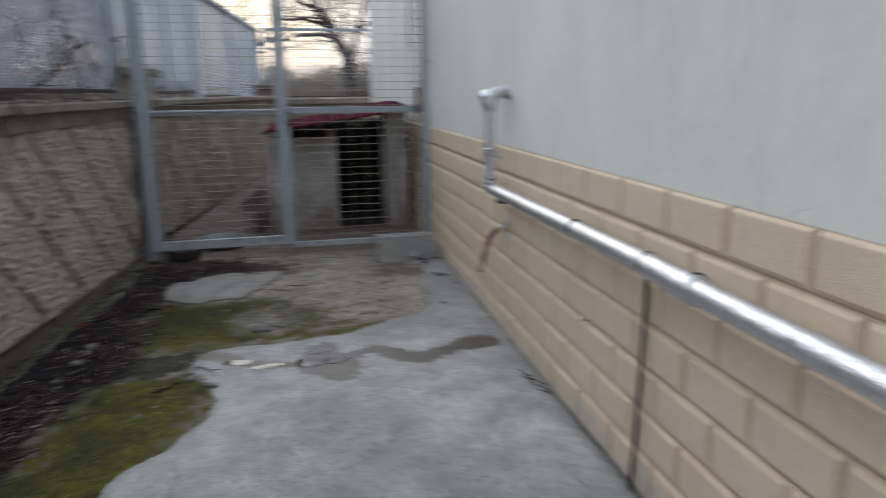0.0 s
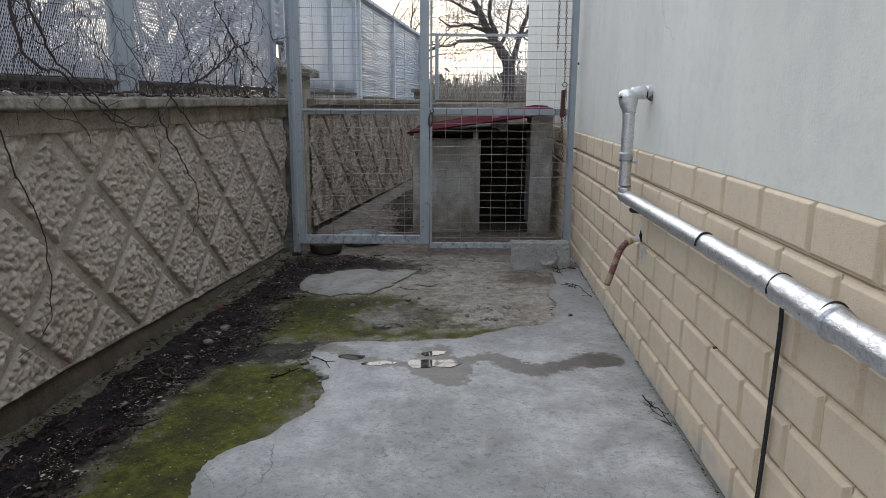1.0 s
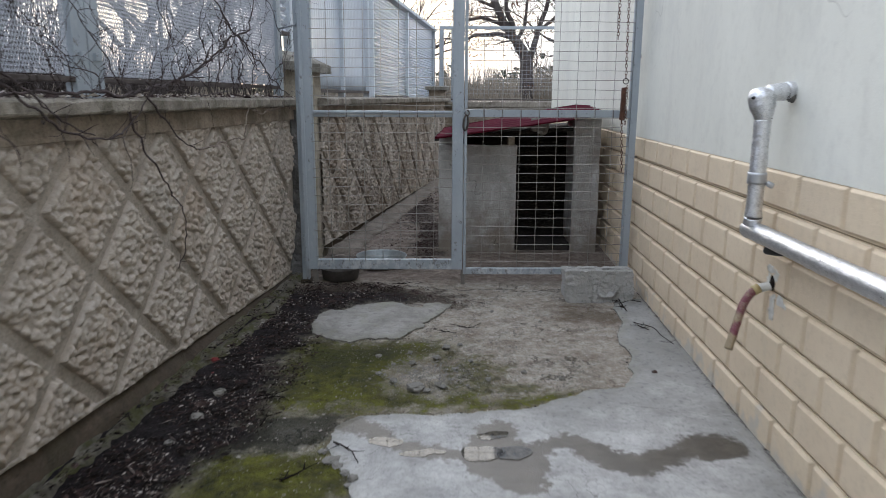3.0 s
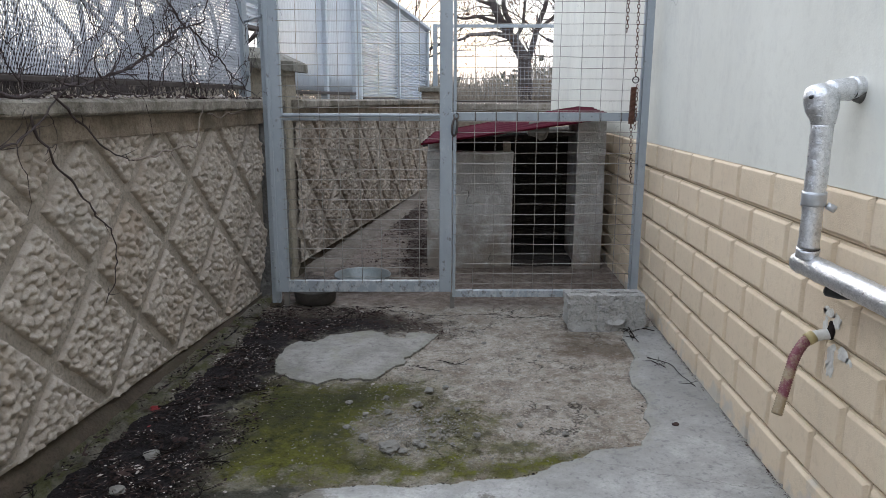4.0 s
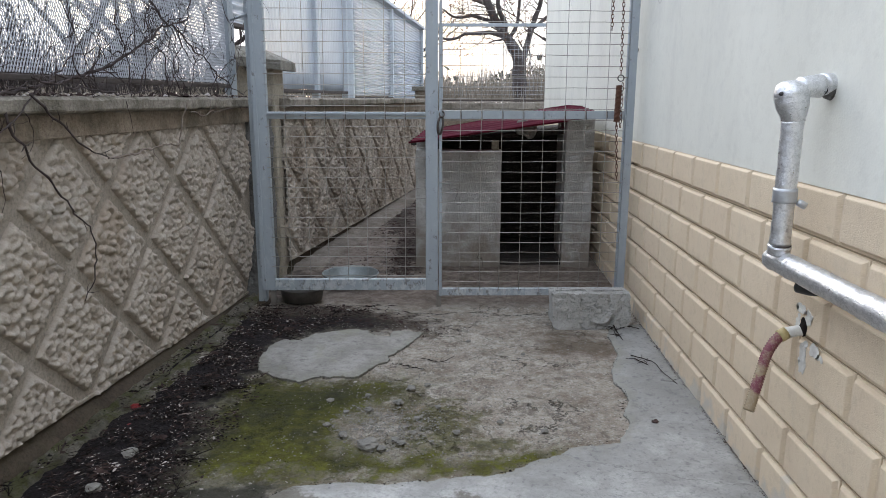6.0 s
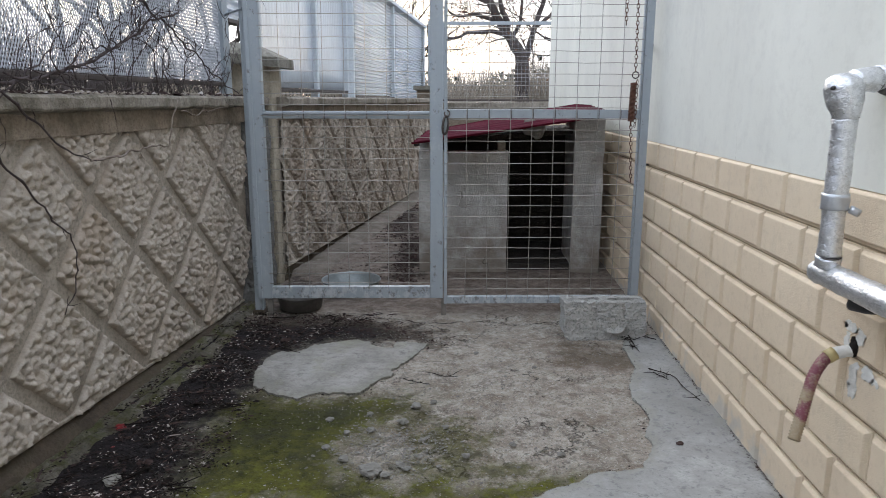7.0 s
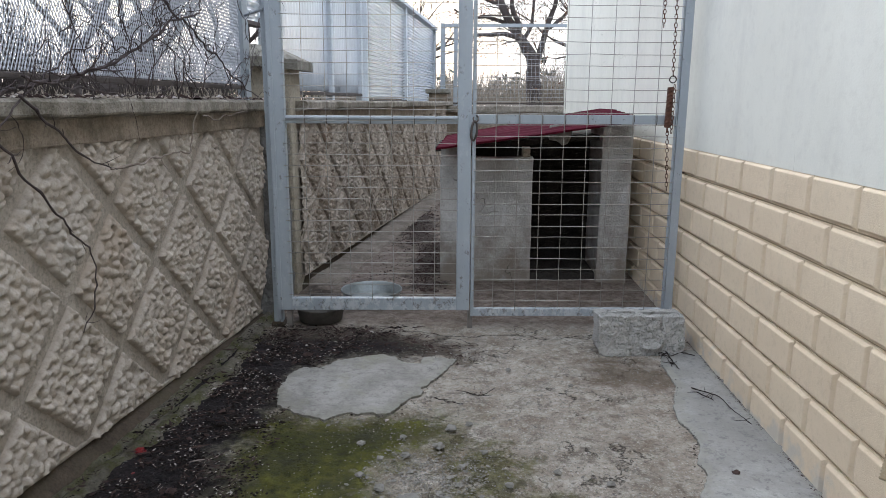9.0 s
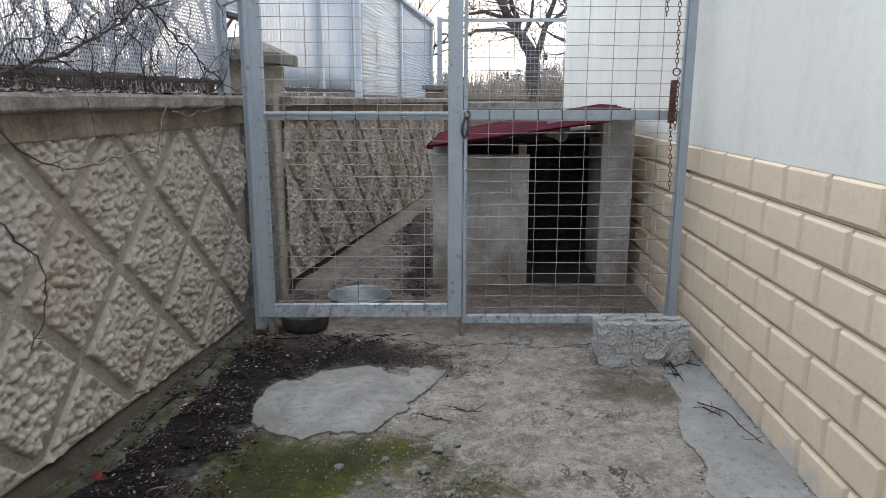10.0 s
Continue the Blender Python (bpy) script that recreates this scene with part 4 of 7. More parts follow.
def lozenge_mesh(seed, low=None, high=None, cells=76, start=None):
    """A rough knobbly lozenge standing proud of flat ribs, as a grid in its own plane (x out, y along, z up)."""
    rng = np.random.RandomState(seed)
    hw, hh, rib = LOZ_W / 2, LOZ_H / 2, 0.885
    u, v = np.meshgrid(np.linspace(-1, 1, cells + 1), np.linspace(-1, 1, cells + 1))
    y, z = (u + v) / 2 * hw * rib, (u - v) / 2 * hh * rib
    seeds = rng.uniform([-hw, -hh], [hw, hh], (900, 2))
    keep = []
    for s in seeds:
        if all((s[0] - t[0]) ** 2 + (s[1] - t[1]) ** 2 > 0.0165 ** 2 for t in keep):
            keep.append(s)
    keep = np.array(keep)
    tall = rng.uniform(0.45, 1.0, len(keep))
    squash = rng.uniform(0.75, 1.35, len(keep))
    lean = rng.uniform(0, math.pi, len(keep))
    dy, dz = y.ravel()[:, None] - keep[:, 0], z.ravel()[:, None] - keep[:, 1]
    a, b = dy * np.cos(lean) + dz * np.sin(lean), -dy * np.sin(lean) + dz * np.cos(lean)
    d = np.sqrt((a * squash) ** 2 + (b / squash) ** 2)
    tilt_y, tilt_z = rng.uniform(-0.45, 0.45, len(keep)), rng.uniform(-0.45, 0.45, len(keep))
    dome = tall * (1 - np.clip(d / 0.0205, 0, 1) ** 2.4) + (dy * tilt_y + dz * tilt_z) / 0.0205 * (d < 0.0205)
    dome = np.clip(dome.max(1), 0, 1.25).reshape(y.shape)
    grain = np.array([noise.noise(Vector((p * 75, q * 75, seed))) + 0.5 * noise.noise(Vector((p * 170, q * 170, seed))) for p, q in zip(y.ravel(), z.ravel())]).reshape(y.shape)
    chisel = np.array([1 - 2.2 * abs(noise.noise(Vector((p * 20 + 0.6 * noise.noise(Vector((p * 40, q * 40, 9))), q * 30, seed + 5)))) for p, q in zip(y.ravel(), z.ravel())]).reshape(y.shape)
    dome = np.clip(0.82 * dome + 0.26 * np.clip(chisel, 0, 1), 0, 1.2)
    edge = np.minimum(1 - np.abs(u), 1 - np.abs(v))
    rise = np.clip(edge / 0.075, 0, 1) ** 0.7
    x = rise * (0.006 + 0.0225 * dome + 0.0022 * grain) - 0.004
    n = cells + 1
    faces = [(j * n + i, j * n + i + 1, (j + 1) * n + i + 1, (j + 1) * n + i) for j in range(cells) for i in range(cells)]
    me = bpy.data.meshes.new("lozenge")
    me.from_pydata(np.stack([x.ravel(), y.ravel(), z.ravel()], -1).tolist(), [], faces)
    me.polygons.foreach_set("use_smooth", [True] * len(faces))
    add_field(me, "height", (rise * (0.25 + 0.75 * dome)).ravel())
    if start is not None:
        bm = bmesh.new()
        bm.from_mesh(me)
        bmesh.ops.bisect_plane(bm, geom=bm.verts[:] + bm.edges[:] + bm.faces[:], plane_co=(0, start, 0), plane_no=(0, -1, 0), clear_outer=True)
        bm.to_mesh(me)
        bm.free()
    if low is not None or high is not None:
        bm = bmesh.new()
        bm.from_mesh(me)
        for at, up in ((low, -1), (high, 1)):
            if at is not None:
                bmesh.ops.bisect_plane(bm, geom=bm.verts[:] + bm.edges[:] + bm.faces[:], plane_co=(0, 0, at), plane_no=(0, 0, up), clear_outer=True)
        bm.to_mesh(me)
        bm.free()
    bm = bmesh.new()
    bm.from_mesh(me)
    bmesh.ops.recalc_face_normals(bm, faces=bm.faces[:])
    if sum(f.normal.x for f in bm.faces) < 0:
        bmesh.ops.reverse_faces(bm, faces=bm.faces[:])
    bm.to_mesh(me)
    bm.free()
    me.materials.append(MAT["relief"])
    return me


LOZENGES = {
    "full": [lozenge_mesh(s) for s in (1, 2, 3, 4)],
    "top": [lozenge_mesh(s, high=REL_TOP - (NODE_Z + LOZ_H)) for s in (5, 6, 7)],
    "low": [lozenge_mesh(s, low=REL_LOW - (NODE_Z - LOZ_H)) for s in (8, 9, 10)],
}


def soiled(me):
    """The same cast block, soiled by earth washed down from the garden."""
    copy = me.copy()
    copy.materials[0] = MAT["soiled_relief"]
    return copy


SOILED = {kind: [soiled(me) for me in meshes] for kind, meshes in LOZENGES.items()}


def garden_wall(name, label, line, slope, y0, y1, first, coping_out=0.072, drop=0.0, blocks=LOZENGES, fall=None, batter=None):
    """fall(y): by how much the relief reaches lower than usual; batter(y): how far the plinth's foot comes forward.
    A wall along x = line(y): flat ribs with lozenges between, a beam and a coping over, a recessed plinth under."""
    turn = math.atan(slope)
    m = pose(line(y0), y0, -drop, 0, 0, -math.degrees(turn))
    long = (y1 - y0) / math.cos(turn)
    bm = bmesh.new()
    fall, batter = fall or (lambda y: 0.0), batter or (lambda y: 0.0)
    box(bm, -0.22, 0.0, 0.0, long, REL_LOW - 0.002, 1.03)
    cut_up(bm, 0.3)
    for v in bm.verts:
        if v.co.z < REL_LOW + 0.01:
            v.co.z -= fall(y0 + v.co.y)
    wall = part(name, bm, MAT["rib"])
    wall.matrix_world = m
    tagged(wall, label, "wall", "", "structure")
    bm = bmesh.new()
    prev = None
    for k in range(int(long / 0.04) + 1):
        yy = min(long, k * 0.04)
        top, out = REL_LOW - 0.003 - fall(y0 + yy), batter(y0 + yy)
        ring = []
        for f, z in ((-0.22, top), (-0.012, top), (-0.010 + 0.25 * out, top * 0.72), (0.62 * out, top * 0.4), (out, -0.02), (out, -0.3)):
            ring.append(bm.verts.new(Vector((f, yy, z)) + 0.006 * noise.noise_vector(Vector((f * 9, yy * 12, z * 14))) * (f > -0.2)))
        if prev:
            for a in range(5):
                bm.faces.new((prev[a], ring[a], ring[a + 1], prev[a + 1]))
        prev = ring
    bmesh.ops.recalc_face_normals(bm, faces=bm.faces[:])
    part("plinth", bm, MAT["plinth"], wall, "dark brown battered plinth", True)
    bm = bmesh.new()
    box(bm, -0.02, 0.010, 0.0, long, REL_LOW - 0.008, REL_LOW + 0.004, 0.003)
    cut_up(bm, 0.08)
    for v in bm.verts:
        v.co.z -= fall(y0 + v.co.y)
    roughened(bm, 16.0, 0.003, 3.0)
    part("base_edge", bm, MAT["rib"], wall, "worn straight lower edge")
    bm = bmesh.new()
    box(bm, -0.05, 0.026, 0.0, long, REL_TOP, 1.057, 0.004)
    cut_up(bm, 0.09)
    roughened(bm, 7.0, 0.003, 2.0)
    part("beam", bm, MAT["beam"], wall, "brown stained top beam")
    bm = bmesh.new()
    profile = [(-0.26, 1.050), (0.026, 1.050), (0.050, 1.055), (coping_out - 0.004, 1.059), (coping_out, 1.065), (coping_out, 1.096), (coping_out - 0.010, 1.105), (-0.26, 1.107)]
    stations = int(long / 0.03)
    rng = random.Random(9)
    prev = None
    for i in range(stations + 1):
        yy = long * i / stations
        ring = []
        for k, (px, pz) in enumerate(profile):
            w = noise.noise_vector(Vector((px * 4, yy * 5, pz * 9))) * 0.004 + noise.noise_vector(Vector((px * 9, yy * 21, pz * 30))) * 0.004
            chip = max(0.0, noise.noise(Vector((3.0, yy * 9, 2.0))) - 0.25) * 0.05 if k in (4, 5, 6) else 0.0
            ring.append(bm.verts.new((px + w.x - chip, yy, pz + w.z - chip * 0.5)))
        if prev:
            for k in range(len(profile)):
                j = (k + 1) % len(profile)
                bm.faces.new((prev[k], prev[j], ring[j], ring[k]))
        else:
            bm.faces.new(ring)
        prev = ring
    bm.faces.new(prev[::-1])
    bmesh.ops.recalc_face_normals(bm, faces=bm.faces[:])
    part("coping", bm, MAT["coping"], wall, "weathered chipped concrete coping")
    rng = random.Random(first * 100)
    columns = int(long / LOZ_W) + 2
    for i in range(-1, columns):
        for half, zc, kind in ((0.5, NODE_Z, "full"), (0.0, NODE_Z + LOZ_H / 2, "full"), (0.0, NODE_Z - LOZ_H / 2, "full"), (0.5, NODE_Z + LOZ_H, "top"), (0.5, NODE_Z - LOZ_H, "low")):
            yc = first + (i + half) * LOZ_W
            if yc + LOZ_W * 0.2 < 0.0 or yc + LOZ_W * 0.40 > long:
                continue
            data = rng.choice(blocks[kind])
            if kind == "low" and fall(y0 + yc) != 0.0:
                data = lozenge_mesh(60 + i, REL_LOW - fall(y0 + yc) - zc)
            if yc - LOZ_W * 0.5 < 0.0:
                data = lozenge_mesh(40 + i + int(zc * 10), REL_LOW - zc if kind == "low" else None, REL_TOP - zc if kind == "top" else None, 60, 0.01 - yc)
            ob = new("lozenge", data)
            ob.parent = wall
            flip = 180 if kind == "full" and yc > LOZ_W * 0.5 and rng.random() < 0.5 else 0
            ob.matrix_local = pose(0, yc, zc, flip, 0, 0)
    return wall


WALL_Y0 = -3.0
near_first = (NODE_Y - WALL_Y0) % LOZ_W
west = garden_wall("wall_west", "old cast concrete garden wall with knobbly lozenge relief", near_wall, 0.066, WALL_Y0, 5.51, near_first,
                   fall=lambda y: min(0.065, max(0.0, 0.030 * (y - 2.6))), batter=lambda y: float(np.interp(y, [2.0, 3.0, 3.7, 4.5], [0.0, 0.02, 0.05, 0.065])))
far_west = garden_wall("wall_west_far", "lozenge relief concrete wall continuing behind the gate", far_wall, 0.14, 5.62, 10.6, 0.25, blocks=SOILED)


def back_wall():
    bm = bmesh.new()
    box(bm, -0.6, 4.2, 10.35, 10.6, -0.2, 0.98)
    wall = part("wall_north", bm, MAT["beam"])
    tagged(wall, "low weathered concrete wall closing the yard behind the kennel", "wall", "", "structure")
    bm = bmesh.new()
    box(bm, -0.62, 4.2, 10.28, 10.66, 0.982, 1.055, 0.01)
    cut_up(bm, 0.12)
    roughened(bm, 5.0, 0.006, 4.0)
    part("coping", bm, MAT["coping"], wall, "brown stained coping")


back_wall()


def rear_wall():
    """An added, unseen plain wall that blocks sky light and closes the yard."""
    bm = bmesh.new()
    box(bm, -1.7, FACE - 0.002, -1.35, -1.0, -0.2, 3.4)
    tagged(part("unseen_wall_south", bm, MAT["plaster"]), "unseen plain cream plastered wall added to block sky light", "wall", "", "structure")


rear_wall()


def kerb():
    """The narrow mossy strip along the foot of the garden wall."""
    bm = bmesh.new()
    prev = None
    for y in np.arange(-3.0, 5.20, 0.022):
        inner, gz = near_wall(y) + float(np.interp(y, [2.0, 3.0, 3.7, 4.5], [-0.025, -0.01, 0.02, 0.035])), ground_height(-1.1, y)
        wide = near_wall(y) - inner + float(np.interp(y, [2.0, 2.5, 3.0, 3.5, 3.75, 4.05, 4.4, 5.0], [0.06, 0.095, 0.10, 0.112, 0.145, 0.175, 0.19, 0.10])) + 0.020 * noise.noise(Vector((0, y * 4, 1))) + 0.018 * noise.noise(Vector((0, y * 19, 1)))
        ring = []
        for k in range(17):
            f = k / 16
            x = inner + wide * f
            top = gz + 0.022 - 0.004 * f - 0.020 * max(0.0, f - 0.78) / 0.22 - 0.022 * max(0.0, 1 - abs(f - 0.36 - 0.12 * noise.noise(Vector((2, y * 3, 7)))) / 0.10)
            w = 0.008 * noise.noise(Vector((x * 14, y * 12, 5))) + 0.007 * noise.noise(Vector((x * 45, y * 40, 2)))
            ring.append(bm.verts.new((x, y, top + w)))
        ring.append(bm.verts.new((inner + wide + 0.006, y, gz - 0.03)))
        if prev:
            for k in range(17):
                bm.faces.new((prev[k], ring[k], ring[k + 1], prev[k + 1]))
        prev = ring
    bmesh.ops.recalc_face_normals(bm, faces=bm.faces[:])
    ob = part("kerb", bm, MAT["kerb"], None, "", True)
    return tagged(ob, "mossy concrete strip at the foot of the garden wall", "kerb", "", "structure")


kerb()


def far_kerb():
    """A low worn cement strip at the foot of the wall behind the gate."""
    bm = bmesh.new()
    prev = None
    for y in np.arange(5.70, 10.3, 0.05):
        x, gz = far_wall(y), ground_height(-0.9, y)
        wide = 0.175 + 0.035 * noise.noise(Vector((1, y * 5, 1))) + 0.03 * noise.noise(Vector((1, y * 16, 4)))
        ring = [bm.verts.new((x + wide * f, y, gz + h + 0.010 * noise.noise(Vector((f * 5, y * 9, 3))) + 0.008 * noise.noise(Vector((f * 9, y * 27, 3))))) for f, h in ((-0.25, 0.028), (0.4, 0.025), (0.85, 0.021), (1.0, 0.010), (1.05, -0.03))]
        if prev:
            for k in range(4):
                bm.faces.new((prev[k], ring[k], ring[k + 1], prev[k + 1]))
        else:
            for v in ring:      # its end runs out flush with the ground
                v.co.z = gz - 0.02
        prev = ring
    bmesh.ops.recalc_face_normals(bm, faces=bm.faces[:])
    tagged(part("kerb_far", bm, MAT["far_kerb"], None, "", True), "worn dusty cement strip along the far wall", "kerb", "", "structure")


far_kerb()
house = house_wall()


# ---- the gate ----
GATE_TOP = 2.05


def gate_y(x):
    return 5.001 + 0.0511 * x


GATE_TURN = math.degrees(math.atan(0.0511))
GATE_POSE = pose(0, 5.001, 0, 0, 0, GATE_TURN)


def gate_leaf(label, x0, x1, stile_l, stile_r, rail_z, low_z, wires, rows, deep_r=0.02):
    """One leaf: stiles, three rails and a welded mesh of single wires. The leaf stands in the plane y = 0 of its own.
    wires, rows: (start, pitch) of the upright and the level wires."""
    leaf = thing("metal_gate", label, "gate", "gate leaves")
    leaf.matrix_world = GATE_POSE
    deep = 0.02
    for a, b, d in ((x0, x0 + stile_l, deep), (x1 - stile_r, x1, deep_r)):
        boxed("stile", (a, b, -deep, -deep + 2 * d, low_z[0], GATE_TOP), MAT["frame"], leaf, "", 0.003)
    for name, (a, b) in (("bottom_rail", low_z), ("middle_rail", rail_z), ("top_rail", (GATE_TOP - 0.04, GATE_TOP))):
        boxed(name, (x0 + stile_l, x1 - stile_r, -deep + 0.003, deep - 0.003, a, b), MAT["peeled" if name == "bottom_rail" else "frame"], leaf, "whitish peeling paint" if name == "bottom_rail" else "", 0.003)
    rng = random.Random(int(100 * x1) + 7)
    xs, zs = [], []
    x = wires[0]
    while x < x1 - stile_r - 0.01:
        xs.append(x)
        x += wires[1]
    z = rows[0] - rows[1] * int((rows[0] - low_z[1] - 0.012) / rows[1])
    while z < GATE_TOP - 0.05:
        zs.append(z)
        z += rows[1]
    r = 0.0016
    for x in xs:
        lean = rng.uniform(-0.003, 0.003)
        pts = [(x + lean * (k - 4) / 4 + rng.uniform(-0.002, 0.002), -deep - 0.002, zz) for k, zz in enumerate(np.linspace(low_z[1] - 0.01, GATE_TOP - 0.02, 9))]
        Tubes().add(pts, r, 5).part("wire", MAT["wire"], leaf)
        # wire ties over the middle rail
        tie = [(x + 0.004, -deep - 0.003, rail_z[0] - 0.002), (x + 0.0045, -deep - 0.006, rail_z[0] + 0.018), (x + 0.0035, -deep - 0.003, rail_z[1] + 0.002)]
        Tubes().add(tie, 0.0016, 4).part("wire_tie", MAT["dark_metal"], leaf)
    for z in zs:
        pts = [(xx, -deep - 0.0055, z + rng.uniform(-0.002, 0.002)) for xx in np.linspace(x0 + stile_l - 0.01, x1 - stile_r + 0.004, 8)]
        Tubes().add(pts, r, 5).part("wire", MAT["wire"], leaf)
    return leaf


left_leaf = gate_leaf("tall blue-grey metal gate leaf with welded wire mesh", -0.935, -0.005, 0.069, 0.064, (1.002, 1.038), (0.106, 0.166), (-0.777, 0.1007), (1.016, 0.0517))
right_leaf = gate_leaf("closed blue-grey gate leaf of wire mesh beside house wall", 0.000, 0.947, 0.016, 0.007, (1.004, 1.046), (0.076, 0.113), (0.108, 0.1056), (1.053, 0.0527), 0.012)


def gate_fittings():
    for z in (0.285, 1.55):
        bm = bmesh.new()
        for k, dz in enumerate((-0.026, 0.0, 0.026)):
            bmesh.ops.create_cone(bm, cap_ends=True, segments=12, radius1=0.011, radius2=0.011, depth=0.024, matrix=pose(-0.941, -0.006, z + dz))
        part("hinge", bm, MAT["frame"], left_leaf, "grey painted barrel hinge")
    # drop bolts below both stiles
    boxed("rail_lip", (-0.864, -0.071, -0.026, -0.016, 1.024, 1.034), MAT["frame"], left_leaf, "", 0.002)
    boxed("stile_flange", (-0.9355, -0.914, -0.026, -0.019, 0.107, GATE_TOP - 0.002), MAT["frame"], left_leaf, "", 0.002)
    boxed("drop_bolt", (-0.012, 0.012, -0.012, 0.012, -0.02, 0.10), MAT["worn_steel"], left_leaf, "worn grey drop bolt", 0.003)
    boxed("drop_bolt", (-0.896, -0.870, -0.012, 0.012, -0.01, 0.10), MAT["worn_steel"], left_leaf, "", 0.003)
    boxed("latch_plate", (-0.014, 0.014, -0.028, -0.019, 0.965, 1.045), MAT["frame"], left_leaf, "", 0.002)
    ring = [(0.006 + 0.013 * math.cos(a) + 0.004 * math.sin(a), -0.034 - 0.006 * math.cos(2 * a), 0.972 + 0.044 * math.sin(a)) for a in np.linspace(0, 2 * math.pi, 28, endpoint=False)]
    Tubes().add(ring, 0.0055, 8, True).part("snap_hook", MAT["dark_metal"], left_leaf, "dull steel snap hook")
    ring = [(0.014 + 0.012 * math.cos(a), -0.030 + 0.010 * math.sin(a), 1.028 + 0.014 * math.sin(a)) for a in np.linspace(0, 2 * math.pi, 20, endpoint=False)]
    Tubes().add(ring, 0.004, 8, True).part("staple", MAT["dark_metal"], left_leaf)


gate_fittings()


def gate_posts():
    for label, x0, x1, y0, y1 in (("blue-grey steel gate post behind the hinged leaf", -0.967, -0.925, 0.022, 0.07), ("slim blue-grey gate post beside plastered house wall", 0.949, 0.989, -0.020, 0.004)):
        post = thing("gate_post", label, "post", "gate posts")
        post.matrix_world = GATE_POSE
        boxed("shaft", (x0, x1, y0, y1, -0.04, 2.2), MAT["frame"], post, "", 0.003)
        bm = bmesh.new()
        box(bm, x0 - 0.012, x1 + 0.008, y0 - 0.015, y1 + 0.015, -0.05, 0.035, 0.01)
        cut_up(bm, 0.03)
        roughened(bm, 30, 0.008, 4)
        part("foot", bm, MAT["plinth"], post, "lump of dark cement")
    tie = thing("wall_tie", "thin rusty iron rod from house wall to gate post", "rod")
    Tubes().add([(1.03, 5.17, 1.352), (1.0, 5.13, 1.352), (0.975, 5.06, 1.350)], 0.004, 6).part("rod", MAT["dark_metal"], tie)
    Tubes().add([(1.026, 5.17, 1.352), (1.014, 5.15, 1.352)], 0.009, 8).part("head", MAT["dark_metal"], tie)
    low = thing("wall_tie", "thin rusty iron rod from house wall to gate post", "rod")
    Tubes().add([(1.03, 5.12, 0.775), (0.99, 5.07, 0.778), (0.975, 5.045, 0.78)], 0.005, 6).part("rod", MAT["dark_metal"], low)


gate_posts()


def packing():
    """Rough mortar strip that closes the gap between the garden wall and the gate post."""
    bm = bmesh.new()
    box(bm, -1.13, -1.0, 5.25, 5.50, -0.03, 1.03)
    cut_up(bm, 0.022)
    for v in bm.verts:
        if v.co.y < 5.26:
            v.co.y -= 0.36 * max(0.0, 0.34 - v.co.z) + 0.02 * noise.noise(Vector((v.co.x * 9, v.co.z * 7, 2)))
    roughened(bm, 13, 0.014, 3)
    roughened(bm, 42, 0.008, 5)
    ob = part("mortar_packing", bm, MAT["packing"])
    return tagged(ob, "rough grey mortar strip between garden wall and gate post", "mortar", "", "structure")


packing()


def link_mesh_data():
    pts = [(0.0062 * math.cos(a), 0.0, 0.0118 * math.sin(a)) for a in np.linspace(0, 2 * math.pi, 14, endpoint=False)]
    me = Tubes().add(pts, 0.0018, 6, True).mesh("link")
    me.materials.append(MAT["rust"])
    return me


def gate_spring():
    """A rusty closing spring on a chain, hung before the right-hand post."""
    ob = thing("gate_spring", "rusty closing spring hung on a chain on the gate", "spring")
    link = link_mesh_data()

    def chain(a, b):
        a, b = Vector(a), Vector(b)
        n = max(2, int((b - a).length / 0.0185))
        aim = (b - a).to_track_quat("Z", "X").to_matrix().to_4x4()
        for i in range(n):
            o = new("link", link)
            o.parent = ob
            o.matrix_world = Matrix.Translation(a.lerp(b, (i + 0.5) / n)) @ aim @ pose(0, 0, 0, 0, 0, 90 * (i % 2) + 20)

    y = gate_y(0.9) - 0.045
    chain((0.892, y, 1.98), (0.905, y, 1.225))
    chain((0.917, y + 0.004, 1.185), (0.915, y, 0.965))
    chain((0.897, y, 0.975), (0.912, y, 0.70))
    chain((0.851, y + 0.01, 1.98), (0.851, y + 0.01, 1.435))
    ring = [(0.906 + 0.015 * math.cos(a), y, 1.207 + 0.015 * math.sin(a)) for a in np.linspace(0, 2 * math.pi, 18, endpoint=False)]
    Tubes().add(ring, 0.003, 6, True).part("ring", MAT["dark_metal"], ob)
    turns, coil = 30, []
    for i in range(turns * 12):
        a, z = 2 * math.pi * i / 12, 1.172 - 0.18 * i / (turns * 12)
        coil.append((0.899 - 0.004 * i / (turns * 12) + 0.0125 * math.cos(a), y + 0.0125 * math.sin(a), z))
    Tubes().add(coil, 0.0031, 5).part("spring", MAT["rust"], ob, "closely wound rusty spring")
    Tubes().add([(0.895, y, 1.0), (0.896, y, 0.968)], 0.004, 6).part("hook", MAT["rust"], ob)
    return ob


gate_spring()


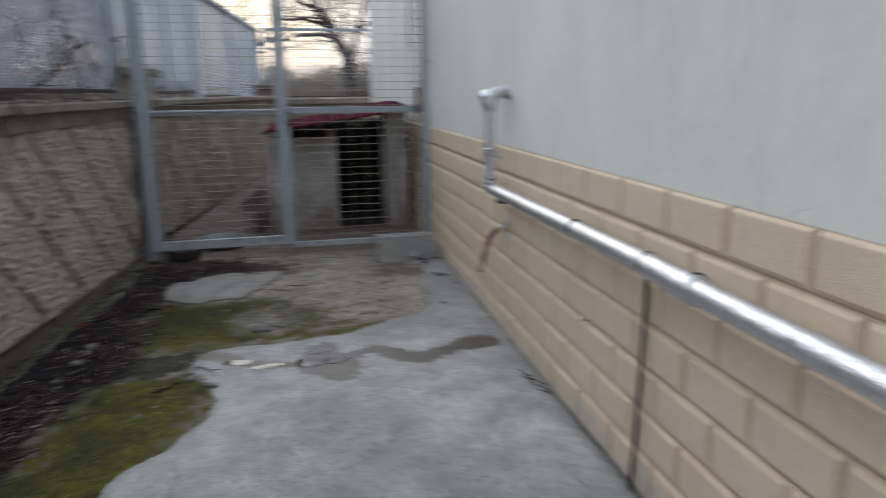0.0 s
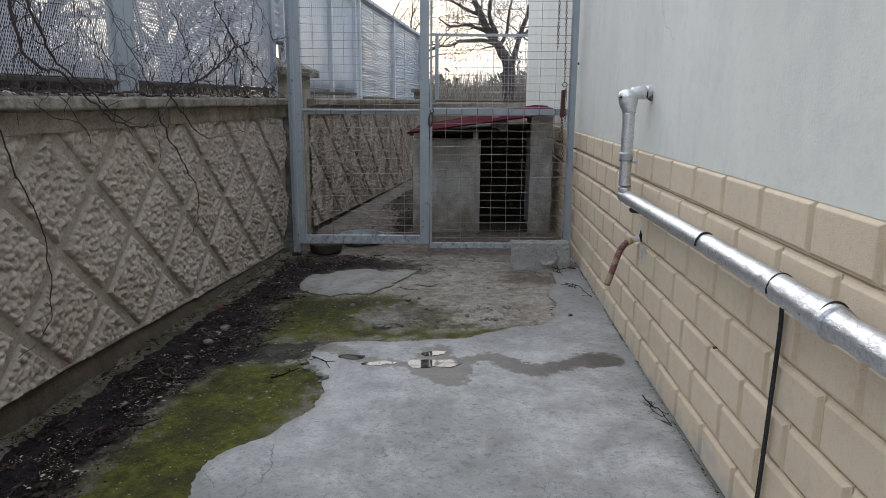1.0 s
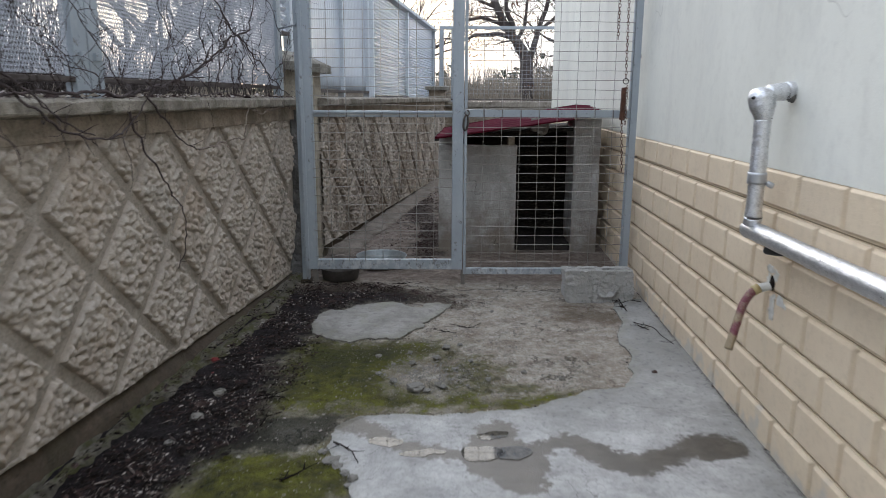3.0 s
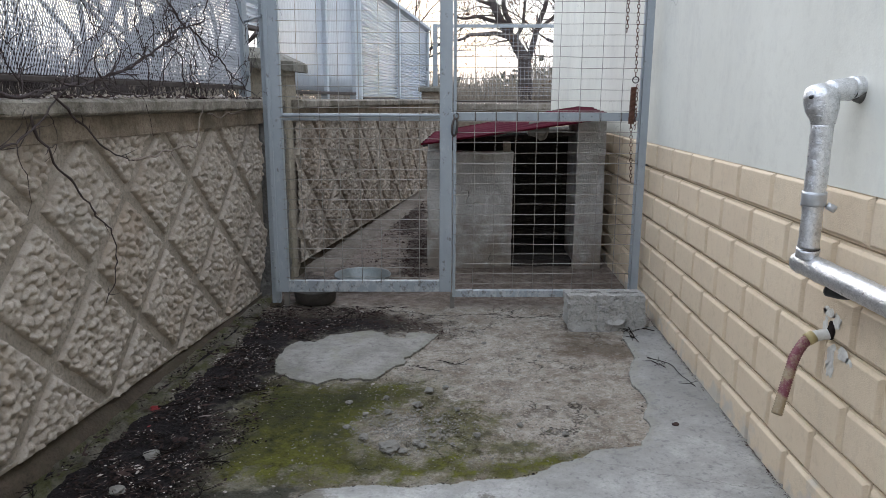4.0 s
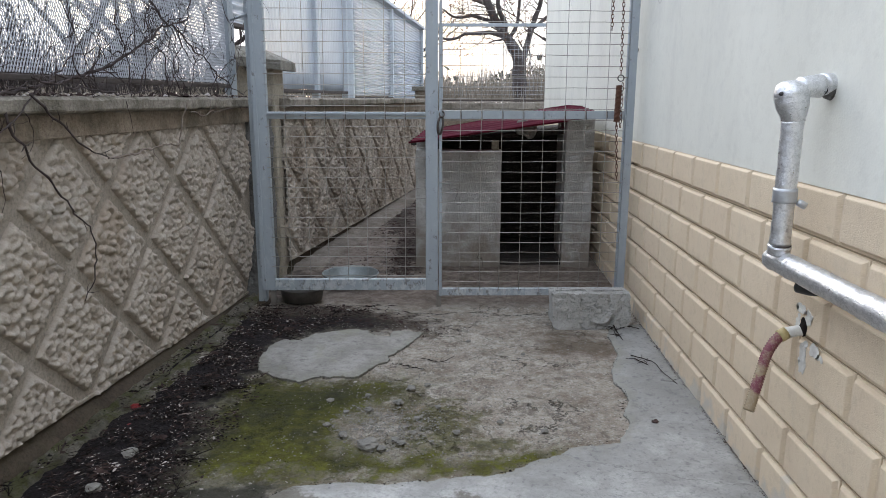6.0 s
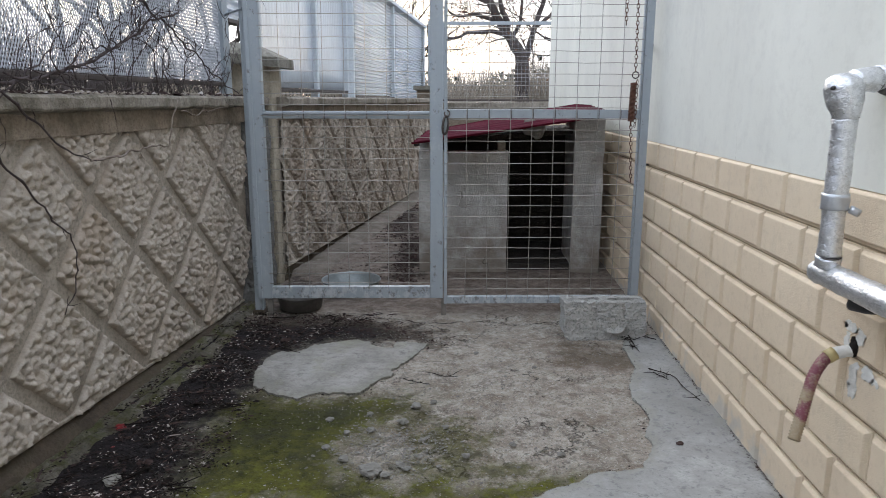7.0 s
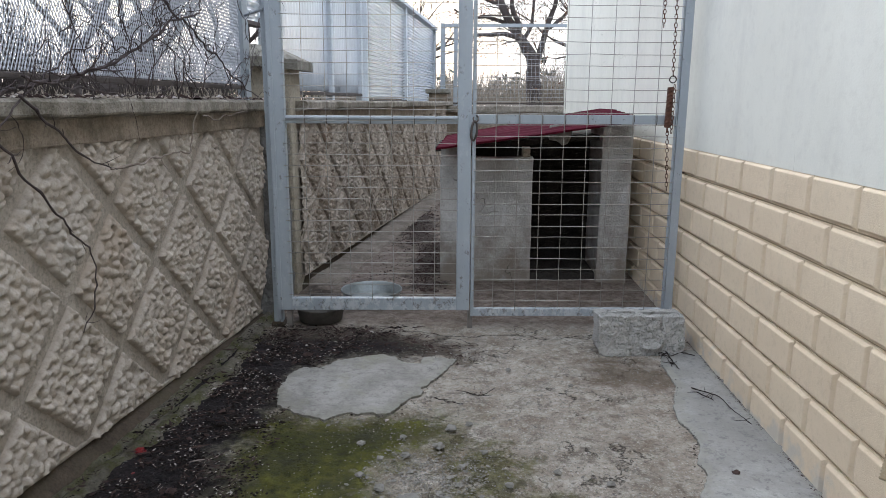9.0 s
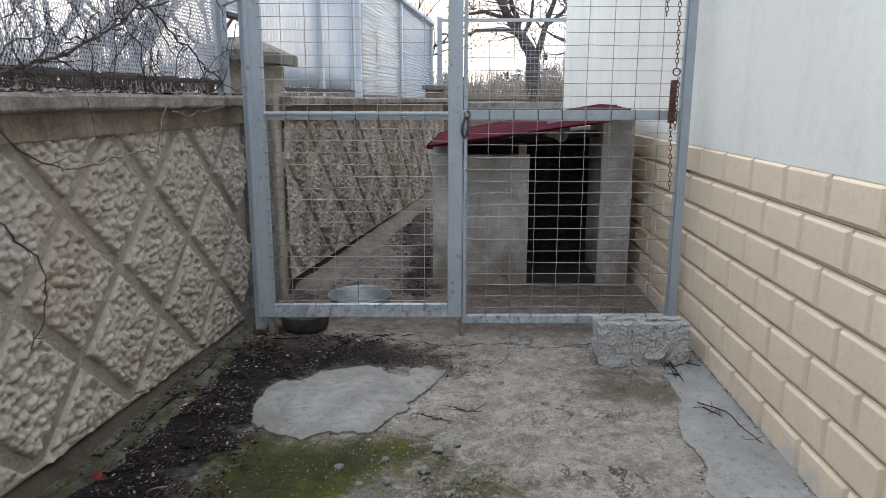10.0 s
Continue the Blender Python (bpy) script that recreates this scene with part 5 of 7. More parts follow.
# ---- hollow block against the gate ----
def concrete_block():
    bm = bmesh.new()
    lx, ly, lz = 0.378, 0.118, 0.172
    box(bm, -lx / 2, lx / 2, -ly / 2, ly / 2, 0, lz)
    cut_up(bm, 0.02)
    slots = ((-0.165, -0.012), (0.020, 0.168))
    top = [f for f in bm.faces if f.calc_center_median().z > lz - 1e-4 and abs(f.calc_center_median().y) < 0.021
           and any(a < f.calc_center_median().x < b for a, b in slots)]
    made = bmesh.ops.extrude_face_region(bm, geom=top)
    bmesh.ops.translate(bm, verts=[g for g in made["geom"] if isinstance(g, bmesh.types.BMVert)], vec=(0, 0, -0.05))
    bmesh.ops.delete(bm, geom=top, context="FACES")
    bmesh.ops.subdivide_edges(bm, edges=bm.edges[:], cuts=3, use_grid_fill=True)
    for v in bm.verts:
        x, z = v.co.x, v.co.z
        if v.co.y < -0.045:
            # shallow cast grooves up the face, and the half-round rim of a knocked-out hole
            for at, wide, deep in ((-0.045, 0.012, 0.007), (0.095, 0.015, 0.012)):
                v.co.y += deep * max(0.0, 1 - abs(x - at - 0.01 * noise.noise(Vector((0, z * 20, at)))) / wide)
            ring = abs(math.hypot(x - 0.035, z - 0.10) - 0.068)
            if z < 0.10 and x > -0.01:
                v.co.y -= 0.016 * max(0.0, 1 - ring / 0.018)
        v.co.y -= 0.028 * (1 - z / lz)      # it leans back against the gate
        # worn lower edge, lifted unevenly off the ground
        if z < 0.045:
            pull = (0.045 - z) / 0.045
            v.co.x *= 1 - 0.09 * pull * pull
            v.co.z += 0.016 * pull * max(0.0, noise.noise(Vector((x * 13, v.co.y * 6, 3))))
    roughened(bm, 14.0, 0.005, 1.0)
    roughened(bm, 48.0, 0.0045, 2.0)
    roughened(bm, 110.0, 0.0035, 3.0)
    bmesh.ops.recalc_face_normals(bm, faces=bm.faces[:])
    ob = part("concrete_block", bm, MAT["block"])
    ob.matrix_world = pose(0.751, 4.728, ground_height(0.751, 4.73) + 0.001, 0, 0, 3.0)
    return tagged(ob, "worn grey hollow concrete block leaning at the gate's foot", "block")


concrete_block()


# ---- lagged pipe on the house wall ----
def lagging(pts, radius, seed, ribs=True):
    """A wrapped tube with crumples, dents and overlaps of the foil."""
    line = spline(pts, 0.006)
    tube = Tubes()
    radii = []
    for i, p in enumerate(line):
        lap = 0.04 if ribs and noise.noise(Vector((i * 0.13, seed, 0))) > 0.35 else 0.0
        radii.append(radius * (1 + 0.05 * noise.noise(Vector((p.x * 20, p.y * 14 + seed, p.z * 20))) + lap))
    tube.add(line, radii, 26)
    for v in tube.v:
        crease = abs(noise.noise(v * 46 + Vector((seed, 0, 0))))
        v += 0.05 * radius * noise.noise_vector(v * 85 + Vector((0, seed, 0)))
        v += noise.noise_vector(v * 30) * radius * 0.05 * (1 - crease)
    return tube


def insulated_pipe():
    ob = thing("insulated_pipe", "water pipe lagged in crumpled silver foil along house wall", "pipe")
    rx, ry = 0.925, 3.136
    lagging([(0.938, 3.195, 0.704), (0.938, 3.10, 0.706), (0.938, 2.6, 0.707), (0.938, 2.12, 0.711)], 0.0285, 1).part("lagging", MAT["foil"], ob)
    lagging([(0.938, 2.13, 0.711), (0.936, 1.9, 0.713), (0.934, 1.64, 0.715)], 0.0295, 2).part("lagging", MAT["foil"], ob)
    lagging([(0.935, 1.66, 0.713), (0.932, 1.45, 0.712)], 0.032, 3).part("lagging", MAT["foil"], ob)
    lagging([(0.932, 1.50, 0.712), (0.931, 1.41, 0.711)], 0.0355, 4).part("lagging", MAT["foil"], ob)
    lagging([(0.932, 1.43, 0.711), (0.930, 0.6, 0.711), (0.930, -0.98, 0.711)], 0.0295, 5).part("lagging", MAT["foil"], ob)
    lagging([(rx, ry + 0.004, 0.728), (rx, ry, 0.752)], 0.0262, 6, False).part("collar", MAT["foil"], ob)
    lagging([(rx, ry, 0.753), (rx, ry, 0.80), (rx, ry, 0.862)], 0.0245, 7).part("lagging", MAT["foil"], ob)
    lagging([(rx, ry, 0.886), (rx, ry, 0.98), (rx, ry, 1.056)], 0.0245, 9).part("lagging", MAT["foil"], ob)
    # wide wrap of smooth tape, its loose ends pinched on the wall side
    lagging([(rx, ry, 0.858), (rx, ry, 0.872), (rx, ry, 0.893)], 0.0285, 8, False).part("wrap", MAT["tape"], ob, "wide wrap of smooth grey tape")
    lagging([(rx + 0.022, ry - 0.022, 0.862), (rx + 0.040, ry - 0.026, 0.853)], 0.009, 18, False).part("wrap_end", MAT["tape"], ob)
    # a cone of foil that opens into the rounded knee
    cone = [(rx, ry, 1.052), (rx - 0.001, ry, 1.070), (rx - 0.003, ry + 0.004, 1.090), (rx - 0.005, ry + 0.008, 1.110), (rx - 0.006, ry + 0.010, 1.130), (rx - 0.006, ry + 0.010, 1.142), (rx - 0.006, ry + 0.010, 1.150)]
    line = spline(cone, 0.004)
    wide = np.interp([p.z for p in line], [1.052, 1.065, 1.090, 1.120, 1.138, 1.147, 1.151], [0.0248, 0.029, 0.037, 0.0405, 0.035, 0.021, 0.004])
    Tubes().add(line, [float(w) * (1 + 0.08 * noise.noise(p * 38)) for w, p in zip(wide, line)], 22).part("elbow", MAT["foil"], ob, "bulging foil-wrapped elbow")
    Tubes().add([(rx - 0.038, ry - 0.012, 1.118), (rx - 0.044, ry - 0.016, 1.117)], [0.0055, 0.004], 8).part("tear", MAT["rubber"], ob, "small dark tear in the foil")
    lagging([(rx + 0.012, ry + 0.008, 1.130), (rx + 0.040, ry + 0.011, 1.136), (rx + 0.062, ry + 0.014, 1.136)], 0.0265, 11, False).part("sleeve", MAT["foil"], ob)
    lagging([(rx + 0.055, ry + 0.014, 1.131), (rx + 0.088, ry + 0.024, 1.131)], 0.018, 15, False).part("stub", MAT["rubber"], ob, "dark pipe in the gap of the foil")
    lagging([(rx + 0.066, ry + 0.018, 1.139), (rx + 0.080, ry + 0.023, 1.141), (rx + 0.097, ry + 0.027, 1.139)], 0.0265, 12, False).part("wall_wrap", MAT["foil"], ob)
    Tubes().add([(1.006, ry + 0.026, 1.128), (1.0195, ry + 0.026, 1.128)], [0.021, 0.026], 16).part("hole_rim", MAT["packing"], ob, "grey mortar round the pipe")
    for z in (0.752, 0.886, 1.056):
        ring = [(rx + 0.0256 * math.cos(a), ry + 0.0256 * math.sin(a), z + 0.003 * math.sin(a + z * 9)) for a in np.linspace(0, 2 * math.pi, 26, endpoint=False)]
        Tubes().add(ring, 0.0013, 5, True).part("wire_tie", MAT["dark_metal"], ob, "thin dark binding wire")
    # black strips that tie the lagging
    for y, r in ((2.14, 0.0300), (1.655, 0.0335), (1.435, 0.0355)):
        arc = [(0.936 + r * math.cos(a), y + 0.012 * math.cos(a), 0.711 + r * math.sin(a)) for a in np.linspace(-0.4, math.pi + 0.2, 22)]
        Tubes().add(arc, 0.0032, 6).part("tie", MAT["rubber"], ob, "black rubber tie")
    # clip under the corner
    lagging([(0.945, 3.06, 0.664), (0.965, 3.02, 0.668), (1.0, 3.01, 0.676)], 0.014, 14, False).part("clip", MAT["rubber"], ob, "black pipe clip")
    for y in (2.2, 1.7, 0.4):
        Tubes().add([(0.945, y, 0.70), (1.022, y, 0.70)], 0.006, 6).part("bracket", MAT["dark_metal"], ob)
    return ob


insulated_pipe()


def wall_cable():
    ob = thing("cable", "two black cables taped together down the brick wall", "cable")
    for dx in (0.0, 0.0085):
        Tubes().add(spline([(0.965, 1.722 + dx, 0.73), (0.985, 1.747 + dx, 0.68), (0.998, 1.762 + dx, 0.60), (0.999, 1.772 + dx, 0.4), (0.999, 1.784 + dx, 0.15), (0.997, 1.797 + dx, -0.03)], 0.05), 0.0037, 8).part("strand", MAT["rubber"], ob)
    return ob


wall_cable()


def drain_hose():
    ob = thing("drain_hose", "ribbed maroon and tan hose stub hanging from the wall", "hose")
    line = spline([(0.964, 3.152, 0.513), (0.945, 3.144, 0.500), (0.922, 3.130, 0.473), (0.904, 3.113, 0.436), (0.884, 3.092, 0.388), (0.863, 3.071, 0.337)], 0.0034)
    Tubes().add(line, [(0.0142 if i % 2 else 0.0122) for i in range(len(line))], 16).part("hose", MAT["hose"], ob)
    Tubes().add([(1.02, 3.140, 0.526), (0.996, 3.147, 0.525), (0.967, 3.152, 0.515)], [0.012, 0.014, 0.015], 14).part("nozzle", MAT["cement"], ob, "white plastic nozzle")
    Tubes().add([(0.973, 3.151, 0.518), (0.955, 3.149, 0.508)], 0.0165, 14).part("collar", MAT["yellowed"], ob, "yellowed collar")
    # solid lump whose dark colour stands in for the shade in the hole
    bm = bmesh.new()
    bmesh.ops.create_icosphere(bm, subdivisions=3, radius=1.0, matrix=Matrix.Translation((1.012, 3.142, 0.538)) @ Matrix.Diagonal((0.009, 0.020, 0.026, 1)))
    roughened(bm, 40, 0.006, 3)
    part("hole", bm, MAT["twig"], ob, "dark lump imitating the shade in a knocked-out hole")
    for y, z, a, b in ((3.162, 0.578, 0.028, 0.016), (3.120, 0.566, 0.020, 0.024), (3.172, 0.548, 0.014, 0.020), (3.130, 0.455, 0.022, 0.058), (3.078, 0.496, 0.036, 0.018), (3.045, 0.487, 0.022, 0.012)):
        bm = bmesh.new()
        bmesh.ops.create_icosphere(bm, subdivisions=4, radius=1.0, matrix=Matrix.Translation((1.0105, y, z)) @ Matrix.Diagonal((0.0030, a * 0.85, b * 0.85, 1)))
        roughened(bm, 38, 0.008, y * 7)
        roughened(bm, 90, 0.004, y * 3)
        for v in bm.verts:
            v.co.x = max(1.0088, min(1.02, v.co.x))
        part("cement_smear", bm, MAT["cement"], ob, "smear of white cement")
    return ob


drain_hose()
nail = thing("nail", "rusty nail head in a brick joint", "nail")
Tubes().add([(1.02, 2.19, 0.384), (1.005, 2.192, 0.382)], [0.003, 0.004], 7).part("shank", MAT["rust"], nail)


# ---- kennel behind the gate ----
KX, KY = 0.0, 5.86


def kennel():
    ob = thing("kennel", "grey rendered dog kennel under a maroon metal sheet", "kennel")
    gz = ground_height(0.3, KY)

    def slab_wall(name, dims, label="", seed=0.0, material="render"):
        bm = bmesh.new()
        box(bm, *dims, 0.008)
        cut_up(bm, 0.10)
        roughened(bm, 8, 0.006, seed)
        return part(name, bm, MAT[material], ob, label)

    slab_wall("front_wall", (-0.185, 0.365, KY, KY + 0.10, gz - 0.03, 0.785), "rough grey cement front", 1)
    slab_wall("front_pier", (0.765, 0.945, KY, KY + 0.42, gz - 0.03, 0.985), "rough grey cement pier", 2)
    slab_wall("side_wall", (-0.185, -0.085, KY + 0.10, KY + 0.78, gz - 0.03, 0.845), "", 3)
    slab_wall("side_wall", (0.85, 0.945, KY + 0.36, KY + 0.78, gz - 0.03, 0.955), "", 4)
    # rear wall, floor and ceiling get a dark colour that imitates inner shade
    slab_wall("rear_wall", (-0.185, 0.945, KY + 0.78, KY + 0.88, gz - 0.03, 0.87), "rear wall coloured dark for the kennel's inner shade", 5, "shade_dark")
    boxed("inner_floor", (-0.085, 0.85, KY + 0.06, KY + 0.78, gz - 0.02, gz + 0.045), MAT["shade_dark"], ob, "worn floor coloured dark for inner shade", 0.01)
    boxed("spacer", (0.30, 0.345, KY + 0.0, KY + 0.09, 0.785, 0.845), MAT["pillar"], ob, "wooden spacer", 0.004)
    boxed("ceiling_board", (-0.16, 0.92, KY + 0.12, KY + 0.86, 0.80, 0.83), MAT["shade_dark"], ob, "", 0.004, pose(0, 0, 0.02, 0, -4.5, 0))
    bm = bmesh.new()
    box(bm, 0.455, 0.575, KY - 0.04, KY + 0.04, 0.850, 0.955, 0.01)
    cut_up(bm, 0.03)
    roughened(bm, 11, 0.03, 8)
    for v in bm.verts:
        v.co.z += 0.085 * (v.co.x - 0.33) + 0.25 * abs(v.co.x - 0.53) * (v.co.z < 0.9)
    part("stone", bm, MAT["stone"], ob, "broken slab of pale concrete wedged under the roof")
    # ridged sheet between four corner heights
    bm = bmesh.new()
    nu, nv, prev = 90, 14, None
    low_l, low_r, back_l, back_r = Vector((-0.20, 5.48, 0.846)), Vector((0.945, 5.56, 1.002)), Vector((-0.17, 6.46, 0.868)), Vector((0.96, 6.46, 1.074))
    for j in range(nv * 6 + 1):
        v, row = j / (nv * 6), []
        ridge = 0.014 * max(0.0, math.cos(2 * math.pi * v * 7)) ** 2
        for i in range(nu + 1):
            u = i / nu
            p = low_l.lerp(low_r, u).lerp(back_l.lerp(back_r, u), v)
            sag = 0.006 * noise.noise(Vector((u * 5, v * 3, 1)))
            rag = 0.012 * noise.noise(Vector((u * 23, 0, 7))) if j == 0 else 0.0
            if i == nu:
                p.x += 0.010 * noise.noise(Vector((3, v * 31, 5)))
            droop = -0.03 * max(0.0, u - 0.9) / 0.1 * v
            row.append(bm.verts.new((p.x, p.y + rag, p.z + ridge + sag + droop)))
        if prev:
            for i in range(nu):
                bm.faces.new((prev[i], prev[i + 1], row[i + 1], row[i]))
        prev = row
    bmesh.ops.solidify(bm, geom=bm.faces[:], thickness=0.003)
    part("roof", bm, MAT["roof"], ob, "dented maroon ridged metal sheet", True)
    return ob


kennel()


# ---- bowls ----
def bowl(label, x, y, radius, high, material, z=None):
    bm = bmesh.new()
    prof = [(0.0, 0.004), (radius * 0.80, 0.004), (radius * 0.86, 0.010), (radius * 0.97, high - 0.006), (radius, high), (radius * 1.02, high + 0.002), (radius * 1.03, high - 0.004),
            (radius * 0.985, high - 0.012), (radius * 0.88, 0.004), (radius * 0.80, 0.0), (0.0, 0.0)]
    rings = []
    for r, z0 in prof:
        if r == 0:
            rings.append([bm.verts.new((0, 0, z0))])
        else:
            rings.append([bm.verts.new((r * math.cos(a), r * math.sin(a), z0)) for a in np.linspace(0, 2 * math.pi, 48, endpoint=False)])
    for a, b in zip(rings, rings[1:]):
        for k in range(48):
            j = (k + 1) % 48
            quad = (a[k % len(a)], a[j % len(a)], b[j % len(b)], b[k % len(b)])
            bm.faces.new(list(dict.fromkeys(quad)))
    bmesh.ops.recalc_face_normals(bm, faces=bm.faces[:])
    ob = part("bowl", bm, material, None, "", True)
    ob.location = (x, y, ground_height(x, y) + 0.004 if z is None else z)
    return tagged(ob, label, "bowl", "dog bowls")


metal_bowl = bowl("wide worn aluminium feeding bowl on the dirt floor", -0.543, 5.405, 0.164, 0.070, MAT["enamel"])
bm = bmesh.new()
bmesh.ops.create_circle(bm, cap_ends=True, segments=48, radius=0.14)
water = part("water", bm, MAT["water"], metal_bowl, "shallow clear water")
water.location = (0, 0, 0.022)
bowl("blackened tin bowl pushed under the gate", -0.755, 5.075, 0.120, 0.075, MAT["dark_bowl"])


# ---- pillar by the gate ----
def pillar():
    ob = thing("pillar", "beige concrete wall pillar with overhanging mossy cap", "pillar")
    bm = bmesh.new()
    box(bm, -1.24, -0.984, 5.52, 5.754, -0.1, 1.298, 0.012)
    cut_up(bm, 0.09)
    roughened(bm, 9, 0.004, 1)
    part("shaft", bm, MAT["pillar"], ob)
    bm = bmesh.new()
    z0, z1 = 1.264, 1.316
    rings = [[(-1.34, 5.43), (-0.917, 5.43), (-0.917, 5.79), (-1.34, 5.79)]] * 2 + [[(-1.21, 5.60), (-1.10, 5.60), (-1.10, 5.68), (-1.21, 5.68)]]
    # the cap has sunk a little towards the gate
    made = [[bm.verts.new((x, y, z + 0.075 * (-0.917 - x))) for x, y in ring] for ring, z in zip(rings, (z0, z1, 1.385))]
    bm.faces.new(made[0][::-1])
    bm.faces.new(made[2])
    for a, b in zip(made, made[1:]):
        for k in range(4):
            bm.faces.new((a[k], a[(k + 1) % 4], b[(k + 1) % 4], b[k]))
    cut_up(bm, 0.06)
    roughened(bm, 9, 0.006, 5)
    part("cap", bm, MAT["pillar_cap"], ob, "mossy pyramid cap")
    return ob


pillar()


# ---- mesh fence on the garden wall ----
def fence_x(y):
    return near_wall(y) - 0.028


def fence_panel(y0, y1, tall, label):
    """Framed expanded-metal panel standing on the wall along its line."""
    ob = thing("fence", label, "fence", "fence panels on the wall")
    turn = math.degrees(math.atan(0.066))
    ob.matrix_world = pose(fence_x(y0), y0, 1.10, 0, 0, -turn)
    long = (y1 - y0) / math.cos(radians(turn))
    for a in (0.0, long - 0.075):
        boxed("post", (-0.02, 0.02, a, a + 0.075, 0.0, tall), MAT["frame"], ob, "", 0.004)
        boxed("lug", (0.018, 0.034, a + 0.018, a + 0.045, 0.125, 0.152), MAT["frame"], ob, "", 0.003)
    boxed("bottom_rail", (-0.018, 0.018, 0.075, long - 0.075, 0.056, 0.074), MAT["dark_metal"], ob, "dark rusted bottom rail", 0.003)
    boxed("top_rail", (-0.018, 0.018, 0.075, long - 0.075, tall - 0.035, tall), MAT["frame"], ob, "", 0.003)
    verts, faces = [], []
    wide, rise, t = 0.0066, 0.0138, 0.00080
    cols, rows = int((long - 0.15) / wide), int((tall - 0.12) / rise)
    for c in range(cols):
        yc = 0.075 + wide * (c + 0.5)
        sway = 0.004 * noise.noise(Vector((c * 0.15, 0, 2)))
        last = None
        for r in range(rows + 1):
            z = 0.078 + rise * r
            yy = yc + (wide * 0.44 if (r + c) % 2 else -wide * 0.44)
            base = len(verts)
            verts += [(sway - 0.001, yy - t, z), (sway - 0.001, yy + t, z), (sway + 0.0022, yy, z)]
            if last is not None:
                for k in range(3):
                    j = (k + 1) % 3
                    faces.append((last + k, last + j, base + j, base + k))
            last = base
    me = bpy.data.meshes.new("mesh")
    me.from_pydata(verts, [], faces)
    tagged(link_mesh("mesh", me, MAT["zinc"], ob, "fine expanded zinc mesh"), kind="stuff")
    return ob


fence_panel(3.262, 5.195, 1.15, "blue-grey framed expanded metal fence on the wall")
fence_panel(1.30, 3.258, 1.15, "blue-grey framed expanded metal fence on the wall")
stay = thing("fence_stay", "short steel stay between fence and gate post", "rod")
Tubes().add([(fence_x(5.18), 5.18, 1.50), (-0.95, 4.96, 1.505)], 0.006, 6).part("rod", MAT["frame"], stay)


# ---- greenhouse behind the far wall ----
def house_line(y):
    return -0.54 + 0.14 * (y - 11.7)


def greenhouse():
    ob = thing("greenhouse", "pale framed greenhouse of milky corrugated sheets", "greenhouse")
    turn = math.degrees(math.atan(0.14))
    y0 = 5.95
    ob.matrix_world = pose(house_line(y0), y0, 0, 0, 0, -turn)
    k = 1 / math.cos(radians(turn))

    def sheet(y_a, y_b, low, tops, waves, deep, along):
        """A corrugated sheet; along: ridges run along the wall, else they run up it."""
        bm = bmesh.new()
        a, b = (y_a - y0) * k, (y_b - y0) * k
        nu, nv = (10, 10 * waves) if along else (10 * waves, 8)
        prev = None
        for j in range(nv + 1):
            v, row = j / nv, []
            for i in range(nu + 1):
                u = i / nu
                top = tops[0] + (tops[1] - tops[0]) * u
                phase = (v if along else u) * waves * 2 * math.pi
                row.append(bm.verts.new((deep * math.sin(phase), a + (b - a) * u, low + (top - low) * v)))
            if prev:
                for i in range(nu):
                    bm.faces.new((prev[i], prev[i + 1], row[i + 1], row[i]))
            prev = row
        bmesh.ops.solidify(bm, geom=bm.faces[:], thickness=0.004)
        part("sheet", bm, MAT["glazing"], ob, "", True)

    def post(y, low, top, wide=0.05):
        boxed("post", (-0.03, 0.03, (y - y0) * k - wide / 2, (y - y0) * k + wide / 2, low, top), MAT["glaze_frame"], ob, "", 0.004)

    def eave(y):
        return 2.07 + 0.046 * (11.72 - y)

    for a, b, low, waves, along in ((5.88, 6.16, 1.56, 14, True), (6.24, 7.38, 1.175, 22, False), (7.42, 8.16, 1.17, 16, False), (8.42, 9.92, 1.13, 30, True), (10.02, 11.70, 1.10, 30, True)):
        sheet(a, b, low, (eave(a) - 0.02, eave(b) - 0.02), waves, 0.012 if along else 0.006, along)
    for y, low in ((5.84, 1.50), (6.20, 1.1), (7.40, 1.1), (8.20, 1.1), (8.38, 1.1), (9.97, 1.05), (11.72, 1.05)):
        post(y, low, eave(y) - 0.005)
    for a, b, z in ((5.86, 6.18, 1.55), (6.2, 8.2, 1.155), (8.4, 9.97, 1.105), (9.97, 11.7, 1.08)):
        boxed("sill", (-0.035, 0.035, (a - y0) * k + 0.03, (b - y0) * k - 0.03, z - 0.008, z + 0.016), MAT["dark_metal"], ob, "dark sill rail", 0.003)
    bm = bmesh.new()
    length, fall = (11.78 - 5.80) * k, math.degrees(math.atan(0.046))
    box(bm, -0.06, 0.05, (5.80 - y0) * k, (5.80 - y0) * k + length, 0.0, 0.04, 0.004, pose(0, 0, eave(5.95), -fall, 0, 0))
    part("roof_edge", bm, MAT["glaze_frame"], ob, "sloping pale eaves board")
    boxed("end_wall", (-0.45, -0.04, (11.72 - y0) * k, (11.76 - y0) * k, 1.05, 2.05), MAT["glazing"], ob, "", 0.002)
    return ob


greenhouse()


